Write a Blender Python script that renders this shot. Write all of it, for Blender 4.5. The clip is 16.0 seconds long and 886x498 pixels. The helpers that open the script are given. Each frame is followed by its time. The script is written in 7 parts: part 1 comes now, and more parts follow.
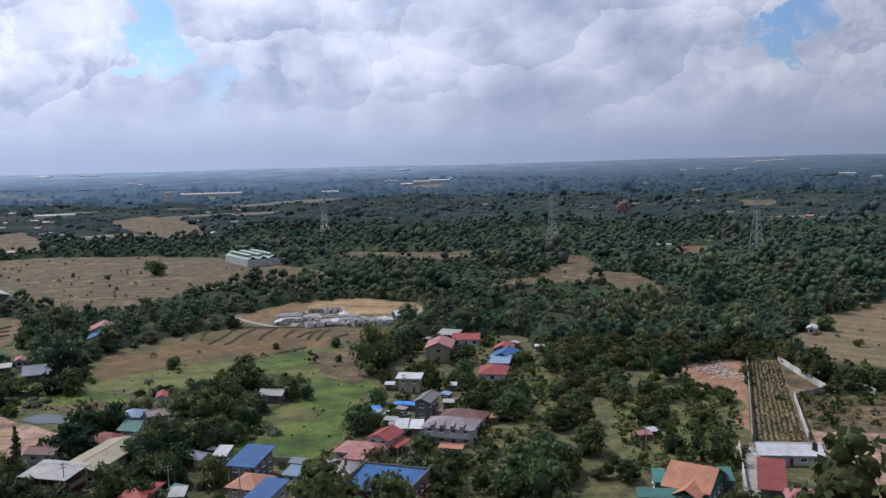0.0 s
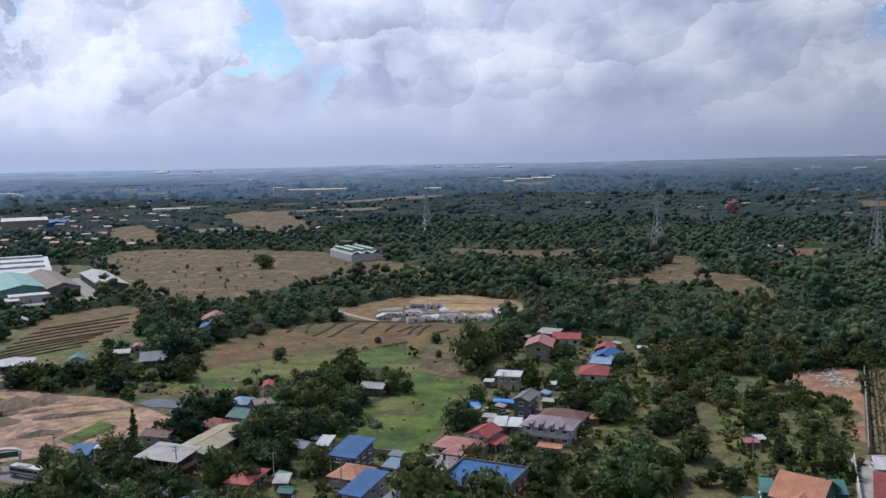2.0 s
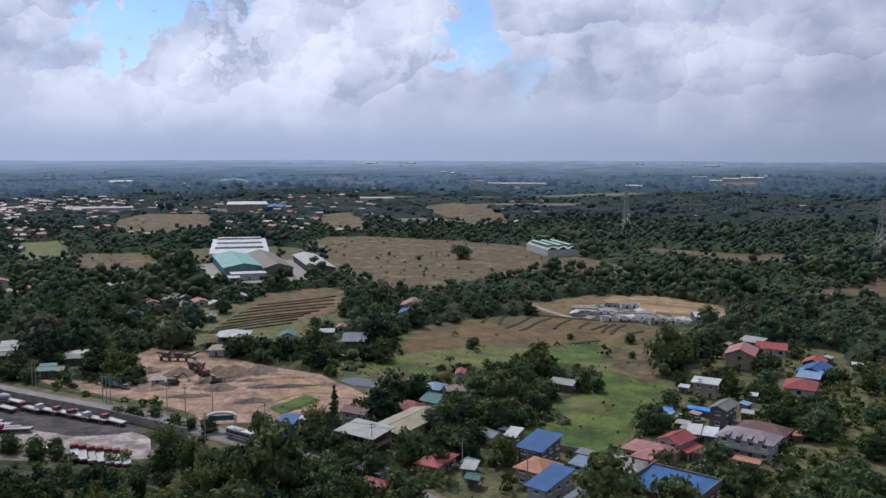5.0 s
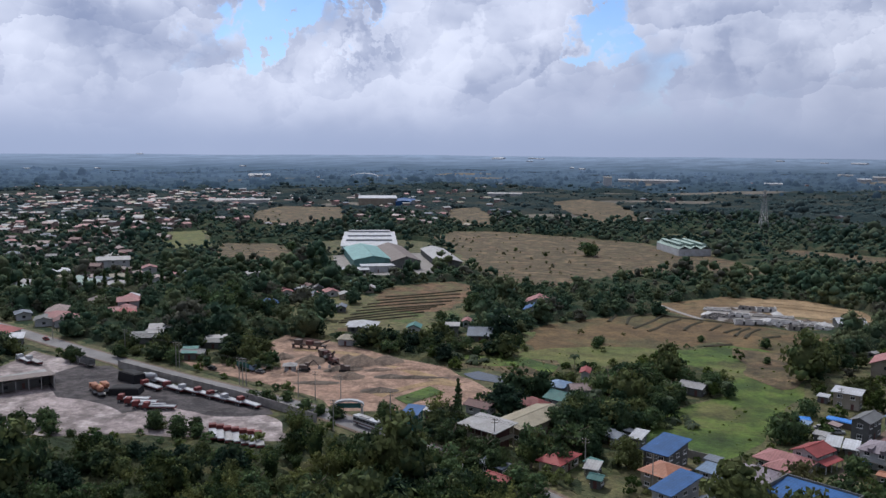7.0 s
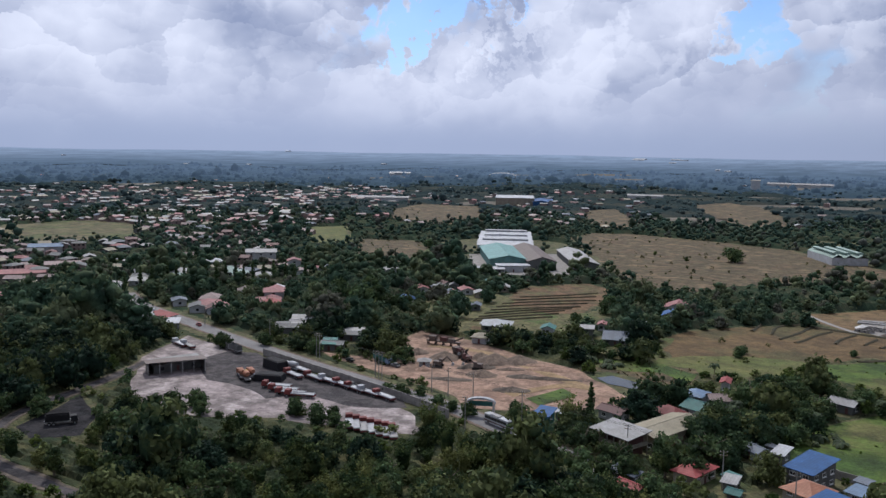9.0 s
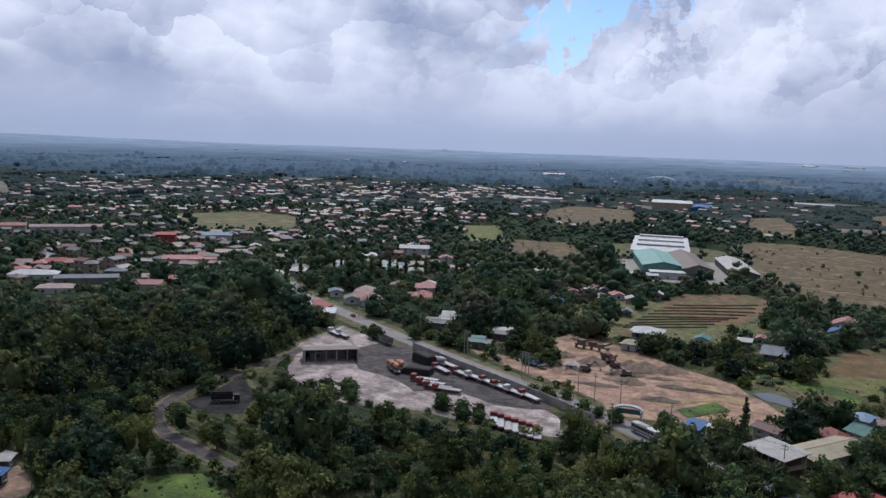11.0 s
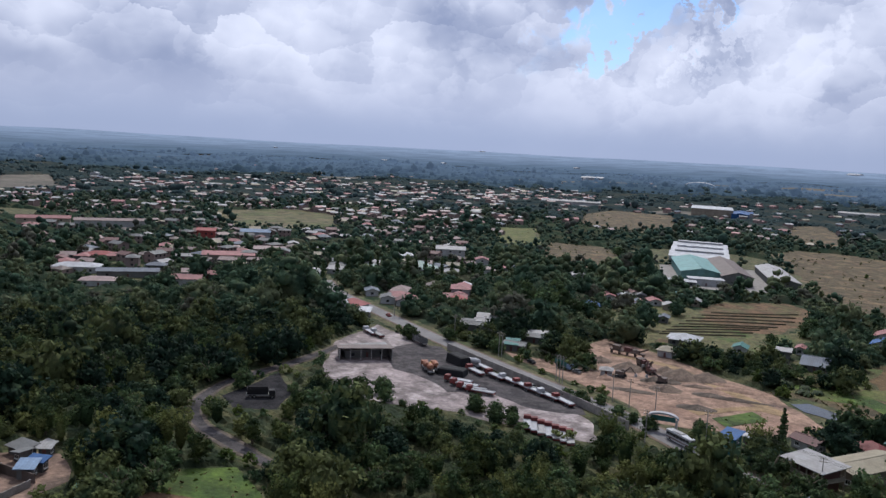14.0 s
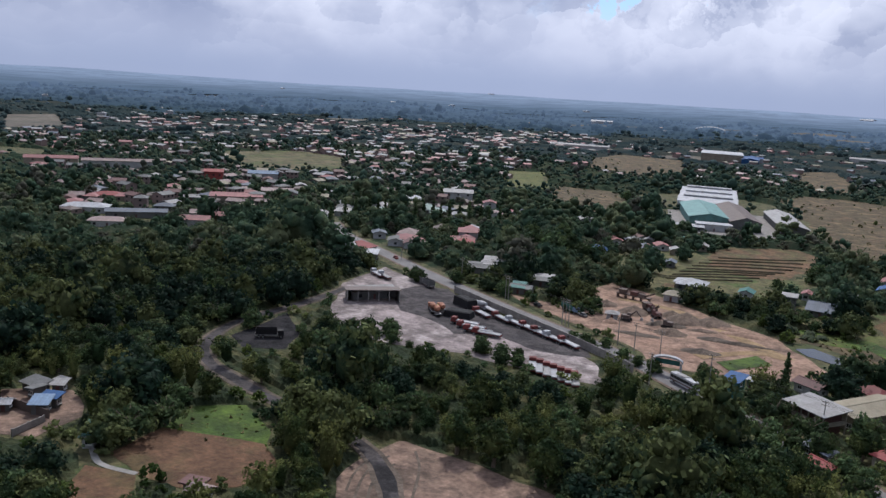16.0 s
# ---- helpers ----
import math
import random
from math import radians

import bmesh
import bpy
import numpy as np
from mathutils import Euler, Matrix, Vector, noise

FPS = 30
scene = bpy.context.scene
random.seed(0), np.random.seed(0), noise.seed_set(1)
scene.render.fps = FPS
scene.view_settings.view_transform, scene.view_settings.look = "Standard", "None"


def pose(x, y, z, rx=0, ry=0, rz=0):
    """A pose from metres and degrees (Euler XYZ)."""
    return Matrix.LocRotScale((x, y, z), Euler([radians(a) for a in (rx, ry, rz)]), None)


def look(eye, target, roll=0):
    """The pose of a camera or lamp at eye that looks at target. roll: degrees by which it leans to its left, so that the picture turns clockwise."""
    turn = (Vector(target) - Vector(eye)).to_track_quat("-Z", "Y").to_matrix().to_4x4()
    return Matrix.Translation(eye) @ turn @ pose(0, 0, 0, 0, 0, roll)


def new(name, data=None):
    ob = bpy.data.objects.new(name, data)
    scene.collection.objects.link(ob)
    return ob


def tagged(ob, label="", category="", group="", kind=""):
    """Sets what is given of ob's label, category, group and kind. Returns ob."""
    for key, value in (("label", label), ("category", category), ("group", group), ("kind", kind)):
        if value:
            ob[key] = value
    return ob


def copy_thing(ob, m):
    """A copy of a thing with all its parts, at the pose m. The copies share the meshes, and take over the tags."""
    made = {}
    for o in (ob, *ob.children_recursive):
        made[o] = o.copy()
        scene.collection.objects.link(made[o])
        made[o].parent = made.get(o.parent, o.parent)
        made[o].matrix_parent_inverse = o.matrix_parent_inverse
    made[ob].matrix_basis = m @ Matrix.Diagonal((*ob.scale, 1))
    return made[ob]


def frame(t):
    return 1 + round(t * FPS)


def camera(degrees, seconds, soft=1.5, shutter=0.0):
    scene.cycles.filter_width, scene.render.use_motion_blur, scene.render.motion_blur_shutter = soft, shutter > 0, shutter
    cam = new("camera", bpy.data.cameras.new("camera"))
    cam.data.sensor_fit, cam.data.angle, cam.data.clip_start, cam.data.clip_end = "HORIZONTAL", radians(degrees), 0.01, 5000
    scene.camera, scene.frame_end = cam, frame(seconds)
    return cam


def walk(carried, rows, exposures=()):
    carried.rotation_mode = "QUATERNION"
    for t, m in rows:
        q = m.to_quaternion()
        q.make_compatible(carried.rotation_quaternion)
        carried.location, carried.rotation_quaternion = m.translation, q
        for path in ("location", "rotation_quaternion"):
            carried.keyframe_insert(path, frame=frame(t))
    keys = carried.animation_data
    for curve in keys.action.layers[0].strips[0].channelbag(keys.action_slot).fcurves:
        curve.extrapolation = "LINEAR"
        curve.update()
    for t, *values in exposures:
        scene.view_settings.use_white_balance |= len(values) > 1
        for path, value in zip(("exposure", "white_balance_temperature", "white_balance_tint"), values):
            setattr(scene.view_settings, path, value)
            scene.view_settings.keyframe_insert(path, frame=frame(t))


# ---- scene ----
# The camera hovers and turns to the left, then tips down.
cam = camera(54.5, 16.0, soft=1.5)
ROWS = [  # seconds, place, yaw, pitch, roll
    (0, 0.0, 0.0, 88.0, -0.00, -6.05, -1.29),
    (0.5, -0.1, -0.1, 87.9, 1.77, -6.03, -1.23),
    (1, -0.2, -0.1, 87.9, 3.61, -6.05, -1.20),
    (1.5, -0.2, -0.1, 87.9, 5.13, -6.06, -1.15),
    (2, -0.2, -0.1, 88.0, 6.75, -6.09, -1.07),
    (2.5, -0.4, -0.2, 88.0, 8.33, -6.12, -0.89),
    (3, -0.5, -0.2, 88.0, 9.93, -6.16, -0.74),
    (3.5, -0.6, -0.3, 88.0, 11.31, -6.22, -0.58),
    (4, -0.5, -0.6, 88.0, 14.47, -6.28, -0.31),
    (4.2, -0.4, -0.7, 88.0, 15.92, -6.29, -0.19),
    (6.3, -0.1, -0.9, 87.9, 24.20, -6.55, 0.29),
    (6.5, -0.1, -0.9, 87.9, 25.23, -6.61, 0.28),
    (7, -0.1, -1.1, 88.0, 28.29, -6.67, 0.42),
    (7.5, 0.0, -1.2, 88.0, 30.35, -6.71, 0.51),
    (8, 0.1, -1.3, 87.9, 32.41, -6.75, 0.55),
    (8.5, 0.1, -1.5, 88.0, 34.90, -6.78, 0.75),
    (9, 0.2, -1.7, 88.1, 37.38, -6.80, 0.96),
    (9.5, 0.2, -1.9, 88.2, 39.88, -6.85, 1.13),
    (10, 0.3, -2.1, 88.2, 42.58, -6.93, 1.37),
    (10.2, 0.4, -2.2, 88.3, 43.64, -6.95, 1.51),
    (12.3, 0.7, -2.7, 88.1, 50.48, -7.15, 2.54),
    (12.5, 0.7, -2.7, 88.1, 49.96, -7.10, 2.62),
    (13, 0.7, -2.9, 88.1, 49.53, -7.08, 2.76),
    (13.5, 0.7, -2.8, 88.2, 49.70, -7.07, 2.91),
    (14, 0.6, -2.9, 88.2, 49.87, -7.06, 3.03),
    (14.5, 0.6, -2.9, 88.2, 49.98, -7.13, 3.19),
    (15, 0.6, -2.9, 88.2, 50.12, -7.86, 3.36),
    (15.5, 0.7, -2.9, 88.1, 50.18, -9.33, 3.41),
    (16, 0.7, -3.1, 88.0, 50.15, -10.85, 3.45),
]
walk(cam, [(t, pose(x, y, z, 90 + pitch, 0, yaw) @ pose(0, 0, 0, 0, 0, roll)) for t, x, y, z, yaw, pitch, roll in ROWS],
     exposures=[(0, 0.08, 5900, 11), (3.5, -0.04, 5900, 11), (8, -0.18, 5900, 11), (12.5, -0.12, 5900, 11), (16, -0.14, 5900, 12)])

# ---- sky and sun ----
SUN = Vector((-0.47, 0.41, 0.78)).normalized()
world = bpy.data.worlds.new("sky")
scene.world = world
world.use_nodes = True
scene.view_settings.exposure = 0.0


class Nodes:
    """Short hand for node trees."""

    def __init__(self, tree):
        self.tree = tree
        tree.nodes.clear()

    def add(self, kind, props=None, **values):
        n = self.tree.nodes.new(kind)
        for key, value in (props or {}).items():
            setattr(n, key, value)
        for key, value in values.items():
            self.put(n, int(key[1:]) if key[0] == "i" and key[1:].isdigit() else key.replace("_", " "), value)
        return n

    def put(self, n, key, value):
        if isinstance(value, bpy.types.Node):
            value = value.outputs[0]
        if isinstance(value, bpy.types.NodeSocket):
            self.tree.links.new(value, n.inputs[key])
        else:
            n.inputs[key].default_value = value

    def math(self, op, a, b=0.0, clamp=False):
        return self.add("ShaderNodeMath", {"operation": op, "use_clamp": clamp}, i0=a, i1=b)

    def mix(self, fac, a, b, blend="MIX"):
        n = self.add("ShaderNodeMix", {"data_type": "RGBA", "blend_type": blend}, i0=fac, i6=a, i7=b)
        return n.outputs[2]

    def step(self, value, low, high, to0=0.0, to1=1.0):
        return self.add("ShaderNodeMapRange", {"interpolation_type": "SMOOTHSTEP"}, i0=value, i1=low, i2=high, i3=to0, i4=to1)

    def noise(self, vector, scale, detail=4.0, rough=0.55):
        return self.add("ShaderNodeTexNoise", Vector=vector, Scale=scale, Detail=detail, Roughness=rough).outputs[0]


def build_sky():
    g = Nodes(world.node_tree)
    way = g.add("ShaderNodeTexCoord").outputs["Generated"]
    sky = g.add("ShaderNodeTexSky", {"sky_type": "NISHITA", "sun_disc": False, "sun_elevation": math.asin(SUN.z),
                                     "sun_rotation": math.atan2(SUN.x, SUN.y), "air_density": 1.0, "dust_density": 0.4})
    blue = g.mix(1.0, sky.outputs[0], (0.082, 0.098, 0.126, 1), "MULTIPLY")

    def moved(at, scale, amount):
        swirl = g.add("ShaderNodeTexNoise", Vector=at, Scale=scale, Detail=6.0, Roughness=0.6).outputs["Color"]
        sway = g.add("ShaderNodeVectorMath", {"operation": "SCALE"}, i0=g.add("ShaderNodeVectorMath", {"operation": "SUBTRACT"}, i0=swirl, i1=(0.5, 0.5, 0.5)))
        g.put(sway, "Scale", amount)
        return g.add("ShaderNodeVectorMath", {"operation": "ADD"}, i0=at, i1=sway).outputs[0]

    bent = moved(way, 20.0, 0.022)
    flat = g.add("ShaderNodeVectorMath", {"operation": "MULTIPLY"}, i0=way, i1=(1.0, 1.0, 1.45)).outputs[0]

    def mass(at):
        """The broad cloud banks."""
        return g.noise(at, 4.6, 4.0, 0.52)

    def puffs(scale, sway, seed):
        """Rounded heads: how full each is, and how far its side turns up to the light."""
        at = moved(g.add("ShaderNodeVectorMath", {"operation": "ADD"}, i0=flat, i1=(seed, seed, seed)).outputs[0], scale * 2.1, sway)
        cell = g.add("ShaderNodeTexVoronoi", {"feature": "F1"}, Vector=at, Scale=scale)
        off = g.add("ShaderNodeVectorMath", {"operation": "SUBTRACT"}, i0=at, i1=cell.outputs["Position"]).outputs[0]
        turned = g.add("ShaderNodeVectorMath", {"operation": "DOT_PRODUCT"}, i0=off, i1=(-0.45 * scale, 0.0, 0.9 * scale)).outputs["Value"]
        return g.math("SUBTRACT", 0.46, cell.outputs["Distance"]), turned

    broad = mass(flat)
    above = mass(g.add("ShaderNodeVectorMath", {"operation": "ADD"}, i0=flat, i1=(-0.03, 0.0, 0.08)).outputs[0])
    (big, big_turn), (small, small_turn) = puffs(10.0, 0.055, 0.0), puffs(25.0, 0.030, 3.7)
    wisps = g.math("MULTIPLY", g.math("SUBTRACT", g.noise(bent, 30.0, 6.0, 0.62), 0.5), 0.12)
    here = g.math("ADD", g.math("ADD", broad, g.math("MULTIPLY", big, 0.15)), g.math("MULTIPLY", small, 0.07))
    height = g.add("ShaderNodeSeparateXYZ", Vector=way).outputs[2]
    cover = g.math("ADD", g.math("ADD", here, wisps), g.step(height, 0.22, 0.55, 0.05, 0.09))
    for (x, y, z), inner, outer, amount in CLOUDS:
        near = g.add("ShaderNodeVectorMath", {"operation": "DOT_PRODUCT"}, i0=bent, i1=Vector((x, y, z)).normalized()).outputs["Value"]
        lobe = g.step(near, math.cos(radians(outer)), math.cos(radians(inner)))
        cover = g.math("ADD", cover, g.math("MULTIPLY", lobe, amount * (0.72 if amount < 0 else 1.0)))
    mask = g.step(cover, 0.27, 0.44, 0.10, 1.0)
    shade = g.step(cover, 0.36, 0.80, 0.66, 0.34)
    for turned, share in ((big_turn, 0.17), (small_turn, 0.08), (g.math("SUBTRACT", broad, above), 2.3), (wisps, 1.3)):
        shade = g.math("ADD", shade, g.math("MULTIPLY", turned, share))
    body = g.mix(g.step(shade, -0.05, 1.05), (0.315, 0.36, 0.505, 1), (0.90, 0.91, 1.0, 1))
    clouds = g.mix(mask, blue, body)
    veil = g.step(g.math("ADD", height, g.math("MULTIPLY", g.math("SUBTRACT", here, 0.5), 0.07)), 0.0, 0.105, 0.97, 0.0)
    low = g.mix(g.step(height, 0.0, 0.06), (0.42, 0.475, 0.63, 1), (0.55, 0.585, 0.725, 1))
    near_sun = g.add("ShaderNodeVectorMath", {"operation": "DOT_PRODUCT"}, i0=way, i1=SUN).outputs["Value"]
    bright = g.add("ShaderNodeVectorMath", {"operation": "SCALE"}, i0=g.mix(veil, clouds, low))
    g.put(bright, "Scale", g.step(near_sun, 0.10, 0.74, 0.58, 1.08))
    back = g.add("ShaderNodeBackground", Color=bright.outputs[0], Strength=1.0)
    g.add("ShaderNodeOutputWorld", Surface=back)


# directions of the gaps (minus) and heaps (plus): inner and outer radius in degrees, amount
CLOUDS = [
    ((0.354, 0.926, 0.131), 0.8, 3.6, -0.20),
    ((0.394, 0.908, 0.139), 0.5, 2.4, -0.16),
    ((-0.311, 0.941, 0.13), 0.4, 2.6, -0.11),
    ((-0.045, 0.992, 0.122), 0.4, 2.6, -0.12),
    ((-0.647, 0.749, 0.143), 1.2, 4.2, -0.24),
    ((-0.607, 0.784, 0.13), 0.8, 3.2, -0.20),
    ((-0.604, 0.784, 0.144), 1.0, 3.6, -0.22),
    ((-0.62, 0.776, 0.116), 0.4, 2.0, -0.12),
    ((-0.323, 0.938, 0.126), 0.3, 2.0, -0.12),
    ((-0.352, 0.923, 0.158), 0.3, 2.4, -0.10),
    ((-0.545, 0.825, 0.15), 0.2, 1.6, -0.14),
    ((-0.568, 0.811, 0.139), 0.4, 1.9, 0.20),
    ((-0.404, 0.904, 0.143), 1.0, 4.5, 0.12),
    ((-0.487, 0.864, 0.132), 1.0, 3.4, 0.12),
    ((-0.414, 0.9, 0.136), 1.0, 4.0, 0.10),
    ((-0.807, 0.579, 0.117), 2.0, 6.0, 0.10),
    ((-0.727, 0.676, 0.122), 1.0, 4.0, 0.10),
    ((-0.419, 0.899, 0.125), 1.0, 3.5, 0.12),
    ((-0.641, 0.763, 0.088), 1.0, 4.0, 0.12),
    ((-0.571, 0.817, 0.076), 1.0, 4.5, 0.12),
    ((-0.195, 0.978, 0.08), 0.8, 3.5, 0.10),
    ((0.117, 0.985, 0.124), 2.0, 7.0, 0.10),
    ((0.439, 0.891, 0.116), 0.8, 3.2, 0.12),
    ((-0.96, 0.267, 0.083), 4.0, 14.0, 0.12),
    ((-0.895, 0.427, 0.13), 2.0, 7.0, 0.10),
    ((-0.162, 0.976, 0.146), 1.5, 5.0, 0.08),
]
build_sky()
lamp = bpy.data.lights.new("sun", "SUN")
lamp.energy, lamp.angle, lamp.color = 3.2, radians(0.6), (1.0, 0.93, 0.82)
new("sun", lamp).matrix_world = look(SUN * 400, (0, 0, 0))

# ---- materials ----
MATS = {}


def surf(name, c1, c2, scale=0.3, fine=7.0, rough=0.9, bump=0.3, grain=0.5, c3=None, spread=0.0, island=0.0, metal=0.0, lines=None, through_light=0.0, gloss=0.3, mid=0.0, tree=0.0, bare=None):
    """A surface of two or three mixed tones, broad patches and fine grain. spread, island: change of tone from object to object,
    piece to piece; lines: (axis, per metre, amount) for sheets and furrows;
    tree: change from one plant to the next, bare: the tone of the few dry ones."""
    m = bpy.data.materials.new(name)
    m.use_nodes = True
    g = Nodes(m.node_tree)
    at = g.add("ShaderNodeTexCoord").outputs["Object"]
    where = g.noise(at, scale, 6.0, 0.62)
    own = g.add("ShaderNodeAttribute", {"attribute_name": "tone"}).outputs["Fac"] if tree else None
    if tree:
        where = g.math("ADD", where, g.math("MULTIPLY", g.math("SUBTRACT", own, 0.5), tree))
    ramp = g.add("ShaderNodeValToRGB", i0=where)
    tones = [c1, c2] if c3 is None else [c1, c2, c3]
    while len(ramp.color_ramp.elements) < len(tones):
        ramp.color_ramp.elements.new(0.5)
    for n, tone in enumerate(tones):
        e = ramp.color_ramp.elements[n]
        e.position, e.color = 0.385 + 0.23 * n / (len(tones) - 1), (*tone, 1)
    small = g.noise(at, scale * fine, 5.0, 0.65)
    value = g.math("ADD", g.math("MULTIPLY", g.math("SUBTRACT", small, 0.5), 2 * grain), 1.0)
    if mid:
        value = g.math("MULTIPLY", value, g.step(g.noise(at, scale * 2.9, 4.0, 0.7), 0.3, 0.7, 1 - mid, 1 + mid))
    if spread:
        value = g.math("MULTIPLY", value, g.step(g.add("ShaderNodeObjectInfo").outputs["Random"], 0.0, 1.0, 1 - spread, 1 + spread))
    if island:
        value = g.math("MULTIPLY", value, g.step(g.add("ShaderNodeNewGeometry").outputs["Random Per Island"], 0.0, 1.0, 1 - island, 1 + island))
    if lines:
        axis, per, amount = lines
        wave = g.add("ShaderNodeTexWave", {"wave_type": "BANDS", "bands_direction": axis}, Vector=at, Scale=per / 3.18, Distortion=0.6, Detail=2.0)
        value = g.math("MULTIPLY", value, g.step(wave.outputs[1], 0.0, 1.0, 1 - amount, 1 + amount))
    colour = ramp.outputs[0]
    if bare:
        colour = g.mix(g.step(own, 0.90, 0.93), colour, (*bare, 1))
    tint = g.add("ShaderNodeVectorMath", {"operation": "SCALE"}, i0=colour)
    g.put(tint, "Scale", value)
    shader = g.add("ShaderNodeBsdfPrincipled", Base_Color=tint.outputs[0], Roughness=rough, Metallic=metal, Specular_IOR_Level=gloss)
    if bump:
        g.put(shader, "Normal", g.add("ShaderNodeBump", Strength=bump, Distance=0.4 / scale / fine * 3, Height=small))
    if through_light:
        leaf = g.add("ShaderNodeBsdfTranslucent", Color=tint.outputs[0])
        shader = g.add("ShaderNodeMixShader", i0=through_light, i1=shader, i2=leaf)
    g.add("ShaderNodeOutputMaterial", Surface=shader)
    MATS[name] = m
    return m


surf("ground", (0.060, 0.066, 0.026), (0.096, 0.086, 0.038), 0.07, 12, grain=0.9, c3=(0.050, 0.066, 0.020), mid=0.45)
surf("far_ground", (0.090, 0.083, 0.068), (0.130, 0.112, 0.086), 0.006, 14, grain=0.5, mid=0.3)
surf("plough", (0.094, 0.060, 0.026), (0.118, 0.076, 0.032), 0.03, 20, grain=0.8, c3=(0.074, 0.064, 0.025), mid=0.4)
# Grass banks; the shade along the terrace edges is painted into their dark tone.
surf("bank", (0.026, 0.024, 0.012), (0.046, 0.038, 0.019), 0.3, 8, grain=0.6)
surf("stubble", (0.118, 0.088, 0.050), (0.160, 0.122, 0.070), 0.05, 14, grain=0.65, lines=("DIAGONAL", 0.12, 0.10), mid=0.2)
surf("dry_grass", (0.106, 0.070, 0.036), (0.068, 0.055, 0.026), 0.045, 14, grain=1.0, c3=(0.146, 0.100, 0.052), mid=0.5)
surf("meadow", (0.038, 0.070, 0.012), (0.066, 0.102, 0.015), 0.028, 24, grain=0.9, c3=(0.088, 0.088, 0.028), mid=0.5)
surf("rough_grass", (0.070, 0.076, 0.026), (0.112, 0.098, 0.040), 0.06, 14, grain=0.9, c3=(0.056, 0.082, 0.018), mid=0.45)
surf("young_green", (0.080, 0.096, 0.024), (0.112, 0.110, 0.034), 0.05, 14, grain=0.7, mid=0.35)
surf("terrace", (0.130, 0.087, 0.039), (0.156, 0.100, 0.048), 0.05, 12, grain=0.7, mid=0.35, c3=(0.096, 0.080, 0.031))
surf("tilled", (0.142, 0.082, 0.042), (0.112, 0.070, 0.034), 0.05, 14, grain=0.8, mid=0.45, c3=(0.092, 0.082, 0.032))
surf("town_grass", (0.066, 0.080, 0.024), (0.098, 0.088, 0.038), 0.028, 24, grain=0.9, c3=(0.118, 0.098, 0.050), mid=0.5)
surf("sand", (0.23, 0.155, 0.080), (0.30, 0.21, 0.115), 0.05, 12, grain=0.5, mid=0.25)
surf("dirt", (0.228, 0.142, 0.100), (0.300, 0.196, 0.140), 0.05, 14, grain=0.7, c3=(0.155, 0.100, 0.072), mid=0.38)
surf("red_dirt", (0.20, 0.105, 0.062), (0.26, 0.155, 0.10), 0.08, 10, grain=0.6, mid=0.3)
surf("south_dirt", (0.165, 0.108, 0.080), (0.225, 0.152, 0.114), 0.06, 12, grain=0.7, c3=(0.105, 0.074, 0.056), mid=0.4)
surf("red_soil", (0.096, 0.052, 0.028), (0.132, 0.072, 0.040), 0.06, 12, grain=0.7, c3=(0.095, 0.066, 0.030), mid=0.35)
surf("gravel", (0.112, 0.082, 0.062), (0.172, 0.126, 0.094), 0.25, 8, grain=0.6, mid=0.25)
surf("lot", (0.30, 0.25, 0.24), (0.165, 0.136, 0.130), 0.05, 14, grain=0.6, c3=(0.40, 0.345, 0.33), mid=0.36)
surf("cinder", (0.052, 0.048, 0.050), (0.085, 0.076, 0.076), 0.06, 12, grain=0.6, c3=(0.036, 0.034, 0.036), mid=0.35, gloss=0.1)
surf("coal", (0.016, 0.016, 0.018), (0.040, 0.038, 0.040), 0.12, 10, grain=0.7, mid=0.3, gloss=0.05)
surf("asphalt", (0.160, 0.153, 0.152), (0.215, 0.206, 0.202), 0.08, 12, grain=0.3)
surf("concrete", (0.24, 0.228, 0.212), (0.31, 0.298, 0.28), 0.35, 7, grain=0.4)
surf("old_concrete", (0.20, 0.185, 0.17), (0.30, 0.28, 0.26), 0.3, 7, grain=0.4)
surf("pale_concrete", (0.44, 0.425, 0.41), (0.54, 0.53, 0.52), 0.3, 7, grain=0.25, spread=0.15)
surf("mud", (0.080, 0.064, 0.050), (0.125, 0.098, 0.076), 0.12, 8, grain=0.6, mid=0.3)
surf("bark", (0.13, 0.10, 0.075), (0.20, 0.165, 0.125), 1.2, 6, grain=0.5, bump=0.6)
LEAFY = dict(rough=0.8, grain=0.35, bump=0, gloss=0.1, mid=0.3, tree=0.40)
DRY = (0.106, 0.108, 0.080)
surf("leaf", (0.034, 0.062, 0.031), (0.068, 0.102, 0.043), 0.11, 6, island=0.3, spread=0.35, through_light=0.32, c3=(0.118, 0.138, 0.052), **LEAFY)
# Darker copy of the leaf tones: backlit shade of the western woods painted in.
surf("leaf_shaded", (0.013, 0.027, 0.017), (0.034, 0.054, 0.026), 0.11, 6, island=0.3, spread=0.35, through_light=0.28, c3=(0.080, 0.094, 0.036), **LEAFY)
surf("leaf_light", (0.042, 0.070, 0.020), (0.088, 0.116, 0.030), 0.11, 6, island=0.35, spread=0.25, through_light=0.3, **LEAFY)
surf("leaf_bamboo", (0.024, 0.043, 0.018), (0.062, 0.084, 0.028), 0.16, 6, island=0.35, spread=0.25, through_light=0.3, c3=(0.118, 0.128, 0.044), **LEAFY)
surf("leaf_meadow", (0.060, 0.096, 0.016), (0.112, 0.134, 0.028), 0.08, 8, rough=0.8, grain=0.35, island=0.35, bump=0, through_light=0.4, gloss=0.1)
surf("leaf_palm", (0.032, 0.054, 0.022), (0.068, 0.094, 0.034), 0.2, 6, rough=0.75, grain=0.3, island=0.3, spread=0.2, bump=0, through_light=0.2)
